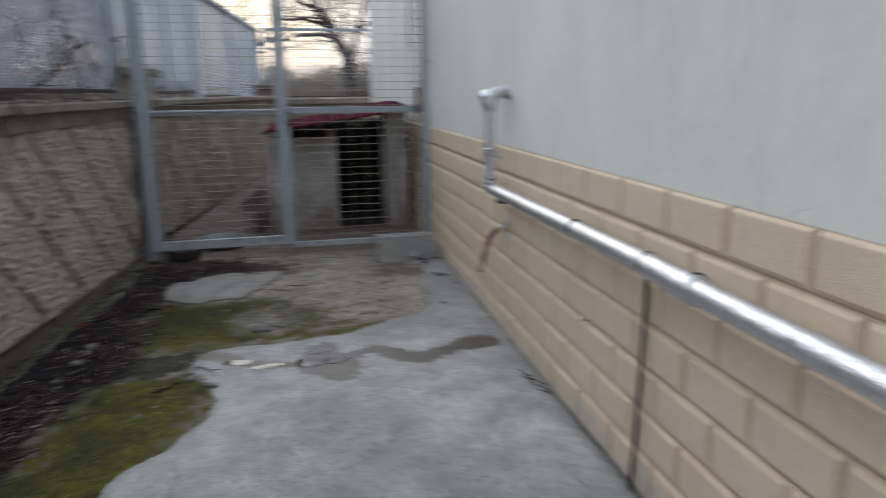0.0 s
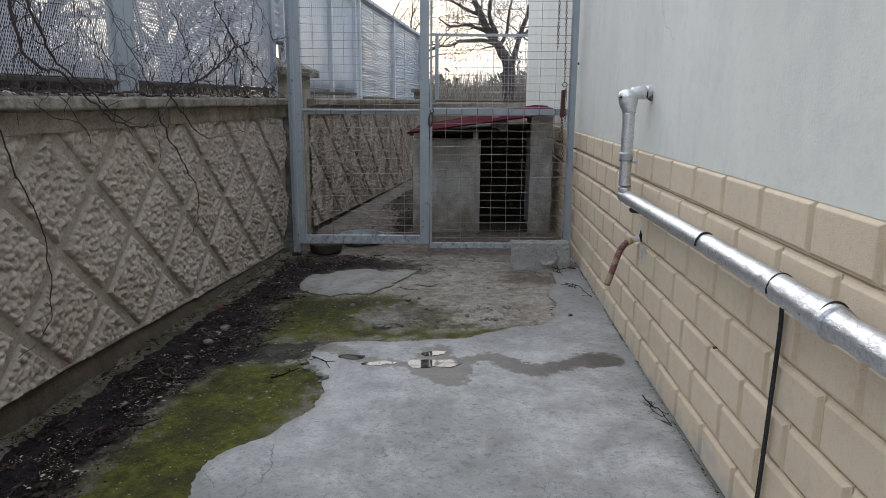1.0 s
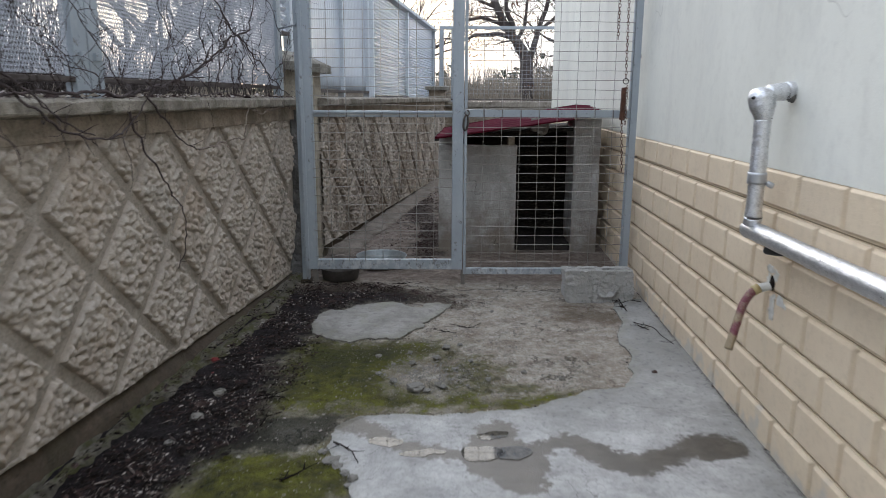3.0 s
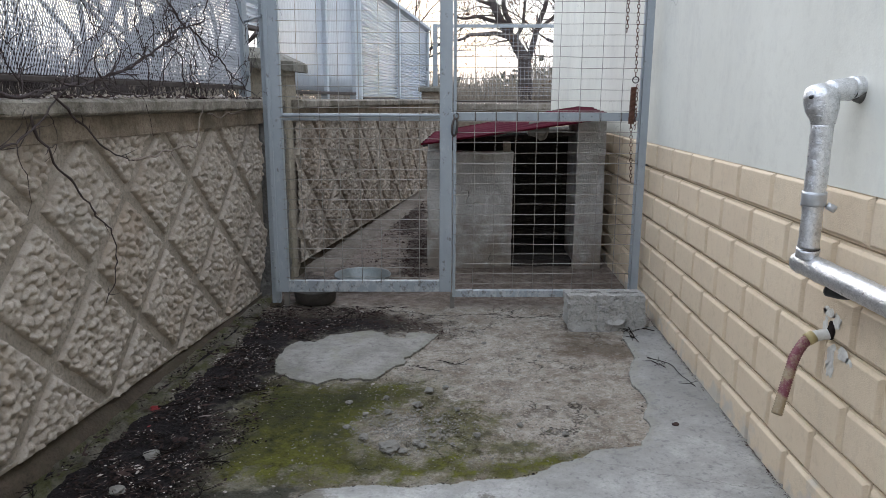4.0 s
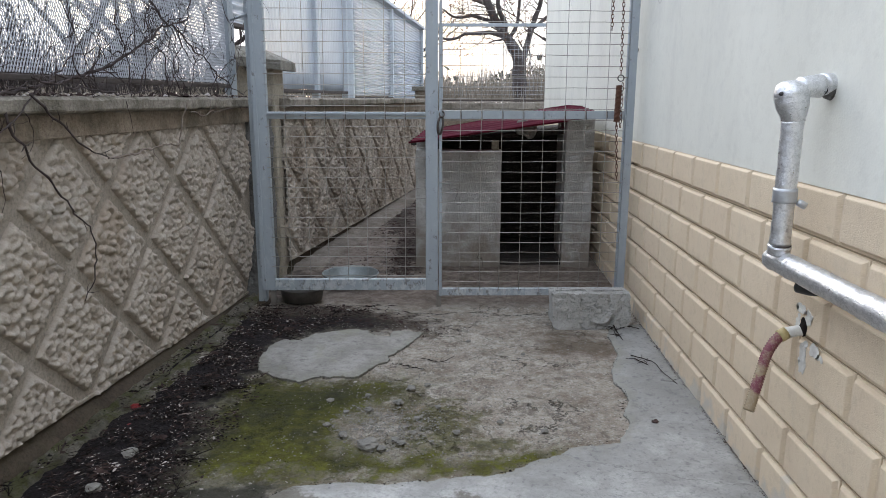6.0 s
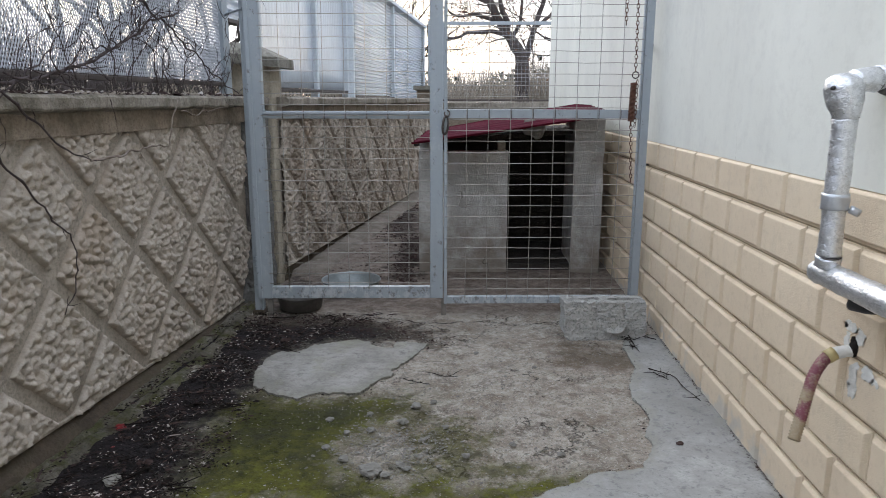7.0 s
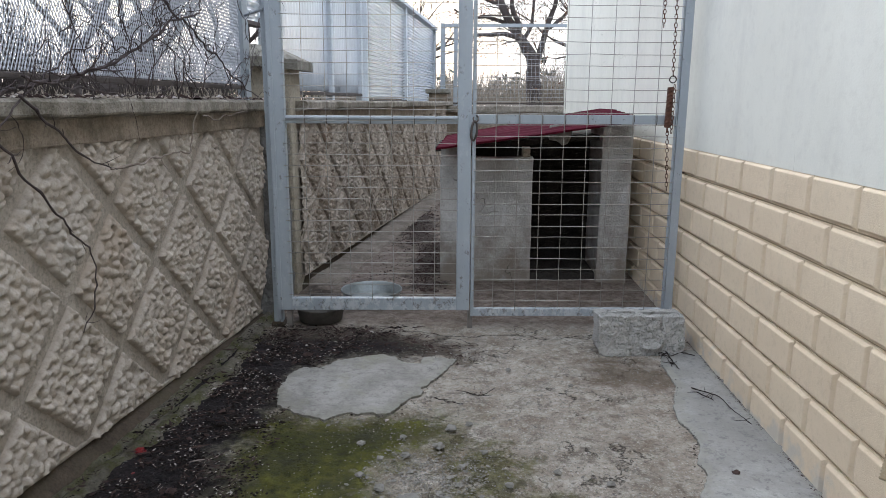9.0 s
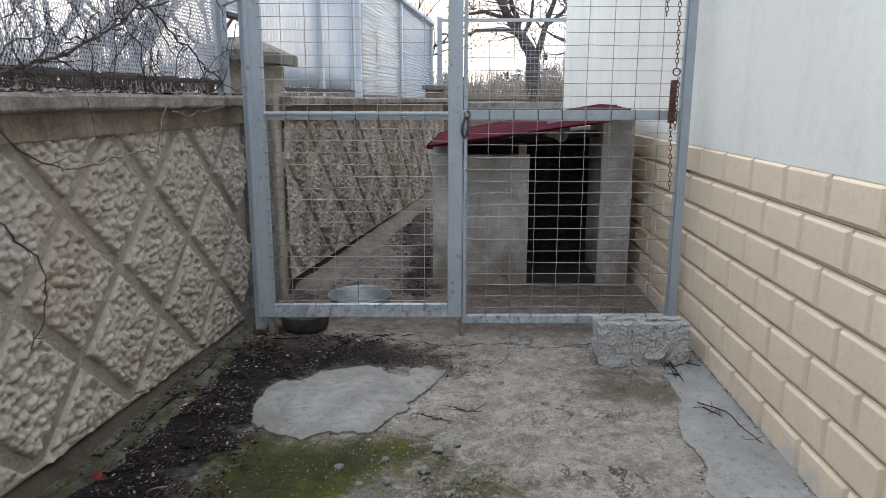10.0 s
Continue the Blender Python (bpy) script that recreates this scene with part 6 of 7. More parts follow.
def back_fence():
    ob = thing("fence", "light steel mesh fence on the back wall", "fence", "fence behind the yard")
    for x in (-0.36, 1.75, 2.6):
        boxed("post", (x - 0.03, x + 0.03, 10.45, 10.50, 1.05, 2.03), MAT["frame"], ob, "", 0.004)
    boxed("post", (-0.23, -0.18, 10.47, 10.51, 1.05, 2.03), MAT["frame"], ob, "", 0.004)
    boxed("top_rail", (-0.36, 2.6, 10.46, 10.49, 1.985, 2.025), MAT["frame"], ob, "", 0.004)
    boxed("bottom_rail", (-0.36, 2.6, 10.465, 10.485, 1.075, 1.095), MAT["dark_metal"], ob, "", 0.004)
    wires = Tubes()
    for i in range(44):
        x = -0.33 + i * 0.05
        if x > 1.7:
            break
        wires.add([(x, 10.475, 1.13), (x, 10.475, 2.0)], 0.0016, 3)
    for i in range(17):
        z = 1.16 + i * 0.05
        wires.add([(-0.34, 10.475, z), (1.74, 10.475, z)], 0.0016, 3)
    tagged(wires.part("mesh", MAT["zinc"], ob, "fine square wire mesh"), kind="stuff")
    # small capped pier where the walls meet
    pier = thing("pillar", "small grey wall pier with flat cap", "pillar")
    boxed("shaft", (-0.52, -0.30, 10.30, 10.55, 0.9, 1.20), MAT["beam"], pier, "", 0.01)
    boxed("cap", (-0.56, -0.26, 10.25, 10.60, 1.20, 1.255), MAT["pillar_cap"], pier, "", 0.012)


back_fence()


# ---- bare trees ----
def grow(limbs, twigs, rng, p, d, length, r, depth, bend=0.35, up=0.25, fork=(2, 4), shrink=0.72):
    """Grows one limb and, from along it, its branches."""
    n = max(3, int(length / max(0.05, length / 6)))
    pts, radii = [p.copy()], [r]
    for i in range(n):
        d = (d + bend / n * Vector((rng.uniform(-1, 1), rng.uniform(-1, 1), rng.uniform(-1, 1))) * 1.6 + Vector((0, 0, up / n))).normalized()
        p = p + d * (length / n)
        pts.append(p.copy())
        radii.append(r * (1 - 0.45 * (i + 1) / n))
    (limbs if depth > 2 else twigs).add(pts, radii, 8 if depth > 3 else (5 if depth > 2 else 3))
    if depth <= 0:
        return [pts[-1]]
    tips = []
    for k in range(rng.randint(*fork) + (1 if depth < 3 else 0)):
        at = rng.uniform(0.4, 1.0) if k else 1.0
        i = min(n, max(1, int(at * n)))
        side = Vector((rng.uniform(-1, 1), rng.uniform(-1, 1), rng.uniform(-0.5, 0.8))).normalized()
        nd = (pts[i] - pts[i - 1]).normalized()
        nd = (nd + side * rng.uniform(0.55, 1.0)).normalized()
        tips += grow(limbs, twigs, rng, pts[i], nd, length * rng.uniform(shrink - 0.12, shrink + 0.12), radii[i] * rng.uniform(0.55, 0.75), depth - 1, bend, up, fork, shrink)
    return tips


def leaves_on(tips, rng, count, size):
    verts, faces = [], []
    for _ in range(count):
        p = rng.choice(tips) + Vector((rng.uniform(-0.1, 0.1), rng.uniform(-0.1, 0.1), rng.uniform(-0.12, 0.05)))
        a = Vector((rng.uniform(-1, 1), rng.uniform(-1, 1), rng.uniform(-1, 1))).normalized() * size * rng.uniform(0.6, 1.2)
        b = a.cross(Vector((rng.uniform(-1, 1), rng.uniform(-1, 1), 0.3))).normalized() * size * 0.45
        c = a.cross(b).normalized() * size * 0.25
        base = len(verts)
        verts += [p - a, p + b + c, p + a, p - b + c, p]
        faces += [(base, base + 1, base + 4), (base + 1, base + 2, base + 4), (base + 2, base + 3, base + 4), (base + 3, base, base + 4)]
    me = bpy.data.meshes.new("leaves")
    me.from_pydata([tuple(v) for v in verts], [], faces)
    return me


def bare_tree(label, at, trunk, length, r, depth, seed, leaves=0, lean=(0, 0, 1), bend=0.35, up=0.25, forks=()):
    """trunk: points of the stem; forks: directions of the main limbs at its top."""
    rng = random.Random(seed)
    ob = thing("tree", label, "tree", "bare trees", "", at)
    stem, twigs, tips = Tubes(), Tubes(), []
    line = spline(trunk, 0.12)
    n = len(line)
    stem.add(line, [r * (1.25 - 0.45 * i / n + 0.25 * max(0, 1 - i / 4)) for i in range(n)], 12)
    trunk_part = stem.part("trunk", MAT["tree_bark"], ob)
    for k, (d, scale) in enumerate(forks):
        limb = Tubes()
        start = line[-1 - (k % 3) * (n // 8)].copy()
        tips += grow(limb, twigs, rng, start, Vector(d).normalized(), length * scale, r * 0.62 * scale, depth, bend, up)
        limb.part("limb", MAT["tree_bark"], trunk_part)
    tagged(twigs.part("crown", MAT["tree_bark"], ob, "fine leafless twigs"), kind="stuff")
    if leaves:
        tagged(link_mesh("leaves", leaves_on(tips, rng, leaves, 0.035), MAT["leaf"], ob, "few withered brown leaves"), kind="stuff")
    return ob


GARDEN = "bare fruit tree in the garden behind the fence"


def gnarled_tree():
    """The old tree behind the back wall: a leaning forked trunk with a level limb, spurs and fine twigs."""
    rng = random.Random(3)
    y0 = 13.1
    ob = thing("tree", "dark gnarled bare tree behind the back wall", "tree", "bare trees", "", (1.0, y0, TERRACE - 0.05))
    base = Vector((1.0, y0, TERRACE - 0.05))

    def course(pts, r0, r1, sides, name, parent, knots=0.10):
        line = [p - base for p in spline(pts, 0.05)]
        n = len(line)
        line = [p + 0.018 * noise.noise_vector(p * 6) for p in line]
        radii = [(r0 + (r1 - r0) * k / n) * (1 + knots * noise.noise(p * 8)) for k, p in enumerate(line)]
        return line, radii, Tubes().add(line, radii, sides).part(name, MAT["tree_bark"], parent)

    _, _, trunk = course([(1.01, y0, 0.95), (0.99, y0, 1.15), (0.985, y0, 1.38), (0.965, y0, 1.60), (0.94, y0, 1.78), (0.80, y0, 2.02)], 0.135, 0.088, 14, "trunk", ob, 0.22)
    twigs, tips = Tubes(), []
    limbs = (
        ([(0.86, y0, 1.93), (0.74, y0, 2.10), (0.604, y0, 2.28), (0.50, y0 - 0.05, 2.47), (0.415, y0, 2.66), (0.30, y0 + 0.1, 2.95), (0.22, y0, 3.35)], 0.100, 0.045, 10),
        ([(0.98, y0, 1.68), (1.055, y0 - 0.03, 1.86), (1.113, y0, 2.07), (1.215, y0 + 0.05, 2.41), (1.295, y0, 2.66), (1.36, y0, 3.1)], 0.070, 0.030, 9),
        ([(0.80, y0 - 0.05, 2.02), (0.69, y0 - 0.10, 2.085), (0.55, y0 - 0.15, 2.125), (0.43, y0 - 0.2, 2.135), (0.27, y0 - 0.2, 2.12), (0.12, y0 - 0.25, 2.11), (-0.15, y0 - 0.3, 2.02), (-0.42, y0 - 0.3, 2.06)], 0.055, 0.018, 8),
        ([(0.72, y0, 2.12), (0.72, y0 - 0.05, 2.30), (0.63, y0 - 0.08, 2.47), (0.60, y0 - 0.1, 2.70), (0.70, y0 - 0.1, 3.1)], 0.060, 0.028, 8),
        ([(0.60, y0, 2.28), (0.42, y0 + 0.1, 2.36), (0.20, y0 + 0.15, 2.42), (-0.06, y0 + 0.1, 2.40), (-0.30, y0, 2.52)], 0.048, 0.016, 8),
        ([(0.45, y0, 2.58), (0.25, y0 + 0.1, 2.66), (0.02, y0 + 0.1, 2.78), (-0.25, y0, 2.86)], 0.042, 0.016, 8),
        ([(1.16, y0, 2.22), (1.36, y0 + 0.05, 2.36), (1.55, y0, 2.58), (1.70, y0, 2.90)], 0.040, 0.016, 8),
        ([(0.80, y0 + 0.05, 2.05), (0.92, y0 + 0.1, 2.28), (0.95, y0 + 0.1, 2.58), (1.02, y0 + 0.1, 2.95)], 0.045, 0.018, 8))
    for pts, r0, r1, sides in limbs:
        line, radii, _ = course(pts, r0 * 0.8, r1 * 0.75, sides, "limb", trunk)
        small = Tubes()
        for k in range(3, len(line), 2):
            side = Vector((rng.uniform(-1, 1), rng.uniform(-0.8, 0.8), rng.uniform(-0.75, 1.0))).normalized()
            ahead = (line[k] - line[k - 1]).normalized()
            tips += grow(small, twigs, rng, line[k], (ahead * 0.4 + side).normalized(), rng.uniform(0.20, 0.42), max(0.006, radii[k] * 0.24), 4, 0.8, 0.05, (2, 3), 0.72)
        small.part("branch", MAT["tree_bark"], trunk)
    tagged(twigs.part("crown", MAT["tree_bark"], ob, "fine leafless twigs"), kind="stuff")
    tagged(link_mesh("leaves", leaves_on(tips, rng, 1100, 0.028), MAT["leaf"], ob, "few withered brown leaves"), kind="stuff")
    return ob


gnarled_tree()
bare_tree("bare tree at the edge of the field", (-1.9, 19.0, TERRACE - 0.05), [(0, 0, 0), (0.05, 0, 0.4), (0.1, 0.05, 0.8)], 1.3, 0.09, 6, 61, 160, bend=0.5, up=0.08,
          forks=(((1.0, 0.1, 0.35), 1.0), ((-0.6, 0.2, 0.8), 1.0), ((0.5, -0.2, 1.0), 1.0), ((0.1, 0.4, 1.0), 1.0)))
bare_tree("bare tree at the edge of the field", (3.2, 17.5, TERRACE - 0.05), [(0, 0, 0), (-0.05, 0, 0.5), (-0.1, 0.05, 0.9)], 1.3, 0.09, 6, 71, 160, bend=0.5, up=0.05,
          forks=(((-1.0, 0.1, 0.45), 1.1), ((-0.6, 0.2, 0.8), 1.0), ((0.5, -0.2, 1.0), 1.0), ((-0.8, -0.2, 0.7), 1.0)))
bare_tree("slim bare tree in the garden behind the fence", (-2.1, 5.7, TERRACE - 0.05), [(0, 0, 0), (0.02, 0.1, 0.3), (0.12, 0.22, 0.55), (0.36, 0.42, 0.72)], 0.7, 0.036, 6, 11, 0, bend=0.5, up=0.12,
          forks=(((1.0, 0.5, 0.15), 1.1), ((0.2, 0.5, 1.0), 1.0), ((-0.5, 0.4, 0.8), 0.9), ((0.7, -0.5, 0.5), 0.8)))
for x, y, seed, r, size in ((-2.6, 7.4, 21, 0.040, 0.75), (-2.3, 4.1, 31, 0.034, 0.6), (-3.6, 5.2, 41, 0.045, 0.85), (-3.4, 8.6, 51, 0.05, 0.95), (-5.4, 8.0, 81, 0.06, 1.15), (-4.6, 11.5, 91, 0.07, 1.3), (-2.7, 4.9, 101, 0.04, 0.8),
                            (-4.4, 6.4, 111, 0.055, 1.1), (-5.8, 5.6, 131, 0.06, 1.25), (-2.9, 4.45, 141, 0.042, 0.9), (-2.2, 3.3, 151, 0.034, 0.6), (-3.0, 10.0, 161, 0.05, 1.0), (-2.5, 6.1, 171, 0.035, 0.7)):
    bare_tree(GARDEN, (x, y, TERRACE - 0.05), [(0, 0, 0), (-0.03, 0.04, size * 0.3), (0.04, 0.0, size * 0.55)], size, r, 6, seed, 0, bend=0.5, up=0.10,
              forks=(((0.8, -0.4, 0.45), 1.0), ((-0.7, 0.2, 0.6), 1.0), ((0.2, 0.7, 0.7), 0.95), ((0.1, -0.5, 1.0), 0.9)))


def thicket(name, label, count, spread, tall, seed, material, r=0.006):
    """Upright dry stems, too many to count."""
    rng = random.Random(seed)
    stems = Tubes()
    x0, x1, y0, y1 = spread
    for _ in range(count):
        x, y = rng.uniform(x0, x1), rng.uniform(y0, y1)
        h = tall * rng.uniform(0.45, 1.15)
        lean = Vector((rng.uniform(-0.25, 0.25), rng.uniform(-0.2, 0.2), 1.0))
        p = Vector((x, y, TERRACE - 0.05))
        mid = p + lean * h * 0.5 + Vector((rng.uniform(-0.04, 0.04), rng.uniform(-0.04, 0.04), 0))
        stems.add([p, mid, p + lean * h], [r, r * 0.8, r * 0.35], 3)
        for _ in range(2):
            q = p.lerp(mid, rng.uniform(0.4, 1.2))
            stems.add([q, q + Vector((rng.uniform(-0.2, 0.2), rng.uniform(-0.15, 0.15), rng.uniform(0.08, 0.3))) * tall * 0.6], [r * 0.6, r * 0.25], 3)
    me = stems.mesh(name)
    return tagged(link_mesh(name, me, material), label, "shrubs", "", "stuff")


thicket("dry_brush", "grey-brown dry brush and reeds behind the back wall", 2600, (-4.0, 8.0, 17.0, 24.0), 0.85, 5, MAT["straw"], 0.009)
thicket("dry_shrub", "tall dry yellowish stems beside the old tree", 130, (1.05, 1.75, 12.6, 14.4), 0.95, 25, MAT["straw"], 0.005)
thicket("dry_weeds", "dry weeds on the terrace behind the back wall", 900, (-1.5, 4.5, 11.0, 16.0), 0.28, 6, MAT["straw"], 0.004)
thicket("garden_stems", "dry stems in the garden behind the fence", 900, (-6.0, -1.7, 2.5, 9.0), 0.55, 7, MAT["tree_bark"], 0.004)
thicket("garden_hedge", "dense leafless hedge in the garden behind the fence", 1500, (-8.0, -4.2, 2.0, 9.0), 1.9, 17, MAT["tree_bark"], 0.008)
thicket("garden_hedge", "low leafless hedge at the garden's far end", 900, (-8.0, -4.2, 9.0, 15.0), 0.9, 37, MAT["tree_bark"], 0.007)
thicket("garden_weeds", "low dry weeds behind the fence and greenhouse", 1300, (-4.2, -1.55, 5.6, 13.0), 0.20, 38, MAT["straw"], 0.004)
thicket("garden_brush", "dark leafless brush close behind the fence", 420, (-4.4, -2.3, 2.8, 5.0), 1.2, 18, MAT["tree_bark"], 0.006)


def far_trees():
    """A dim line of trees near the horizon."""
    rng = random.Random(8)
    verts, faces = [], []
    for _ in range(1500):
        x, y = rng.uniform(-90, 90), rng.uniform(70, 110)
        h = rng.uniform(1.0, 4.2) * (0.6 + 0.4 * math.sin(x * 0.21) ** 2)
        for _ in range(5):
            c = Vector((x + rng.uniform(-1.2, 1.2), y + rng.uniform(-1, 1), TERRACE + rng.uniform(0, h)))
            a = Vector((rng.uniform(-1, 1), rng.uniform(-1, 1), rng.uniform(-1, 1))) * 0.7
            b = Vector((rng.uniform(-1, 1), rng.uniform(-1, 1), rng.uniform(-1, 1))) * 0.7
            base = len(verts)
            verts += [c, c + a, c + b, c + (a - b) * 0.6]
            faces += [(base, base + 1, base + 2), (base, base + 3, base + 1), (base, base + 2, base + 3)]
    me = bpy.data.meshes.new("far_trees")
    me.from_pydata([tuple(v) for v in verts], [], faces)
    return tagged(link_mesh("far_trees", me, MAT["evergreen"]), "dim distant tree line on the horizon", "trees", "", "stuff")


far_trees()


# ---- vines on the wall and fence ----
def on_wall(points, off):
    """Places along the garden wall from (y, z) pairs, a distance off its face."""
    return [(near_wall(y) + off, y, z) for y, z in points]


def vine(label, pts, r, seed, twigs=14, twig=0.12, material="bark"):
    """A knotty tapering shoot with short spurs."""
    rng = random.Random(seed)
    ob = thing("vine", label, "vine", "vines on the wall")
    r *= 0.72
    line = spline(pts, 0.022)
    n = len(line)
    jit = [p + 0.015 * noise.noise_vector(p * 15 + Vector((seed, 0, 0))) + 0.006 * noise.noise_vector(p * 55 + Vector((0, seed, 0))) for p in line]
    radii = [r * (1.0 - 0.62 * i / n) * (1.0 + 0.16 * noise.noise(p * 30) + (0.35 if i % 8 == 3 else 0.0)) for i, p in enumerate(line)]
    stem = Tubes().add(jit, radii, 7).part("stem", MAT[material], ob)
    for _ in range(int(twigs * 1.5)):
        i = rng.randrange(1, n)
        p = jit[i]
        d = Vector((rng.uniform(-0.1, 0.35), rng.uniform(-1, 1), rng.uniform(-0.5, 0.8))).normalized()
        long = twig * rng.uniform(0.3, 1.0) * (2.2 if rng.random() < 0.3 else 1.0)
        rr = max(0.0011, radii[i] * 0.45)
        pts, q = [p], p
        steps = max(4, int(long / 0.018))
        for k in range(steps):
            d = (d + Vector((rng.uniform(-0.15, 0.15), rng.uniform(-0.55, 0.55), rng.uniform(-0.5, 0.45)))).normalized()
            q = q + d * long / steps
            pts.append(q)
        Tubes().add(pts, [rr * (1 - 0.6 * k / steps) * (1.7 if k % 3 == 2 else 1.0) for k in range(steps + 1)], 5).part("spur", MAT[material], stem)
    return ob


OLD, YOUNG = "gnarled leafless vine stem draped over the garden wall", "thin leafless vine shoot on the garden wall"
vine(OLD, on_wall([(2.43, 1.42), (2.45, 1.30), (2.47, 1.23), (2.55, 1.20), (2.68, 1.17), (2.79, 1.10), (2.93, 1.02), (3.05, 0.985), (3.17, 0.98), (3.31, 1.02), (3.42, 1.09), (3.47, 1.14)], 0.085), 0.0072, 1, 22, 0.10)
vine(OLD, on_wall([(2.50, 1.48), (2.54, 1.34), (2.64, 1.22), (2.81, 1.125), (2.95, 1.04), (3.09, 0.99)], 0.085), 0.007, 2, 14)
vine(YOUNG, on_wall([(3.43, 1.12), (3.467, 1.091), (3.543, 1.032), (3.628, 0.968), (3.72, 0.925), (3.81, 0.896)], 0.080), 0.0058, 3, 4, 0.05)
vine(YOUNG, on_wall([(3.80, 0.897), (3.92, 0.900), (4.046, 0.911), (4.17, 0.92), (4.293, 0.917), (4.335, 0.97), (4.384, 1.057), (4.40, 1.09)], 0.080), 0.0062, 23, 3, 0.04, "pale_bark")
vine(YOUNG, on_wall([(4.42, 1.05), (4.46, 1.045), (4.55, 1.03), (4.75, 1.05), (4.86, 1.055), (4.88, 1.10)], 0.085), 0.004, 13, 2, 0.05, "pale_bark")
vine(OLD, on_wall([(3.50, 1.13), (3.70, 1.165), (3.98, 1.23), (4.24, 1.335), (4.40, 1.40), (4.62, 1.32), (4.87, 1.21), (5.17, 1.12)], 0.035), 0.0080, 4, 30, 0.18)
vine(YOUNG, on_wall([(2.13, 1.22), (2.19, 1.16), (2.26, 1.10), (2.33, 1.03), (2.37, 0.96), (2.42, 0.83), (2.48, 0.72), (2.51, 0.63), (2.51, 0.55), (2.51, 0.44), (2.48, 0.31), (2.33, 0.25)], 0.055), 0.0048, 5, 4, 0.05)
vine(YOUNG, on_wall([(3.33, 1.10), (3.345, 1.04), (3.373, 0.998), (3.474, 0.883), (3.613, 0.739), (3.68, 0.665), (3.70, 0.585), (3.67, 0.50), (3.614, 0.436)], 0.06), 0.0056, 6, 5, 0.06)
vine(YOUNG, on_wall([(3.48, 1.16), (3.70, 1.13), (3.95, 1.12), (4.18, 1.14), (4.30, 1.18)], 0.06), 0.005, 7, 4, 0.08)
vine(OLD, on_wall([(3.47, 1.13), (3.33, 1.115), (3.0, 1.125), (2.6, 1.12), (2.2, 1.13)], 0.045), 0.008, 8, 22, 0.14)
vine(OLD, on_wall([(4.36, 1.39), (4.25, 1.48), (4.10, 1.60), (4.05, 1.75)], 0.04), 0.006, 9, 14, 0.14)
vine(YOUNG, on_wall([(4.40, 1.40), (4.55, 1.45), (4.62, 1.58), (4.70, 1.72)], 0.04), 0.005, 10, 7, 0.12)


def tangle():
    """Shoots that climb the mesh between the posts."""
    rng = random.Random(77)
    for i in range(26):
        y, z = rng.uniform(2.1, 5.0), rng.choice((1.12, 1.12, 1.7))
        side, rise = rng.uniform(-0.8, 0.8), rng.uniform(0.4, 1.0) * (1 if z < 1.5 else -1)
        pts = []
        for k in range(6):
            pts.append((y, z))
            y += side * 0.14 + rng.uniform(-0.07, 0.07)
            z += rise * 0.11 + rng.uniform(-0.05, 0.05)
            if not 1.11 < z < 2.1:
                break
        if len(pts) > 2:
            vine("tangled thin vine shoot grown through the fence mesh", on_wall(pts, rng.uniform(-0.01, 0.05)), rng.uniform(0.0016, 0.0034), 200 + i, 11, 0.10)


tangle()


# ---- litter, stones and twigs on the ground ----
def scatter(name, label, category, count, pick, size, material, seed, flat=0.35, slim=(0.5, 1.0)):
    """Small uneven chips joined in one mesh, too many to count."""
    rng = random.Random(seed)
    verts, faces = [], []
    for _ in range(count):
        spot = pick(rng)
        if spot is None:
            continue
        x, y, z = spot
        s = size * rng.uniform(0.35, 1.25) * (2.4 if rng.random() < 0.05 else 1.0)
        turn, base = rng.uniform(0, math.pi), len(verts)
        ring = rng.choice((4, 5, 6))
        stretch = rng.uniform(*slim)
        tip = s * rng.uniform(-0.15, 0.15)
        for k in range(ring):
            a = 2 * math.pi * k / ring
            u, v = s * math.cos(a) * rng.uniform(0.75, 1.2), s * stretch * math.sin(a) * rng.uniform(0.75, 1.2)
            verts.append((x + u * math.cos(turn) - v * math.sin(turn), y + u * math.sin(turn) + v * math.cos(turn), z + tip * math.cos(a)))
        verts.append((x, y, z + s * flat))
        faces += [(base + k, base + (k + 1) % ring, base + ring) for k in range(ring)]
    me = bpy.data.meshes.new(name)
    me.from_pydata(verts, [], faces)
    return tagged(link_mesh(name, me, material), label, category, "", "stuff")


def soil_edge_x(y):
    """Right-hand limit of the black soil."""
    ys = [1.5, 2.0, 2.55, 3.0, 3.44, 3.82, 4.12, 4.42, 4.6, 4.9]
    xs = [-0.93, -0.93, -0.92, -0.80, -0.72, -0.70, -0.74, -0.71, -0.58, -0.4]
    return float(np.interp(y, ys, xs))


def in_soil(rng):
    y = rng.uniform(1.6, 4.95)
    left = near_wall(y) + 0.075
    edge = soil_edge_x(y) + 0.05 + 0.10 * noise.noise(Vector((y * 4, 2, 0))) + 0.06 * noise.noise(Vector((y * 13, 2, 0)))
    x = left + (edge - left) * rng.random() ** 0.9 + 0.05 * abs(rng.gauss(0, 1)) * (rng.random() < 0.25)
    if noise.noise(Vector((x * 6, y * 6, 4))) < -0.28 or (y > 4.0 and outline_distance(np.array([[x, y]]), PATCH_EDGE)[0] > -0.005):
        return None
    return x, y, ground_height(x, y) + (0.014 if x > near_wall(y) + 0.115 else 0.044) + 0.004 * rng.random()


def in_husks(rng):
    spot = in_soil(rng)
    if spot is None or noise.noise(Vector((spot[0] * 5, spot[1] * 5, 14))) < rng.uniform(-0.5, 0.35):
        return None
    return spot[0], spot[1], spot[2] + 0.004


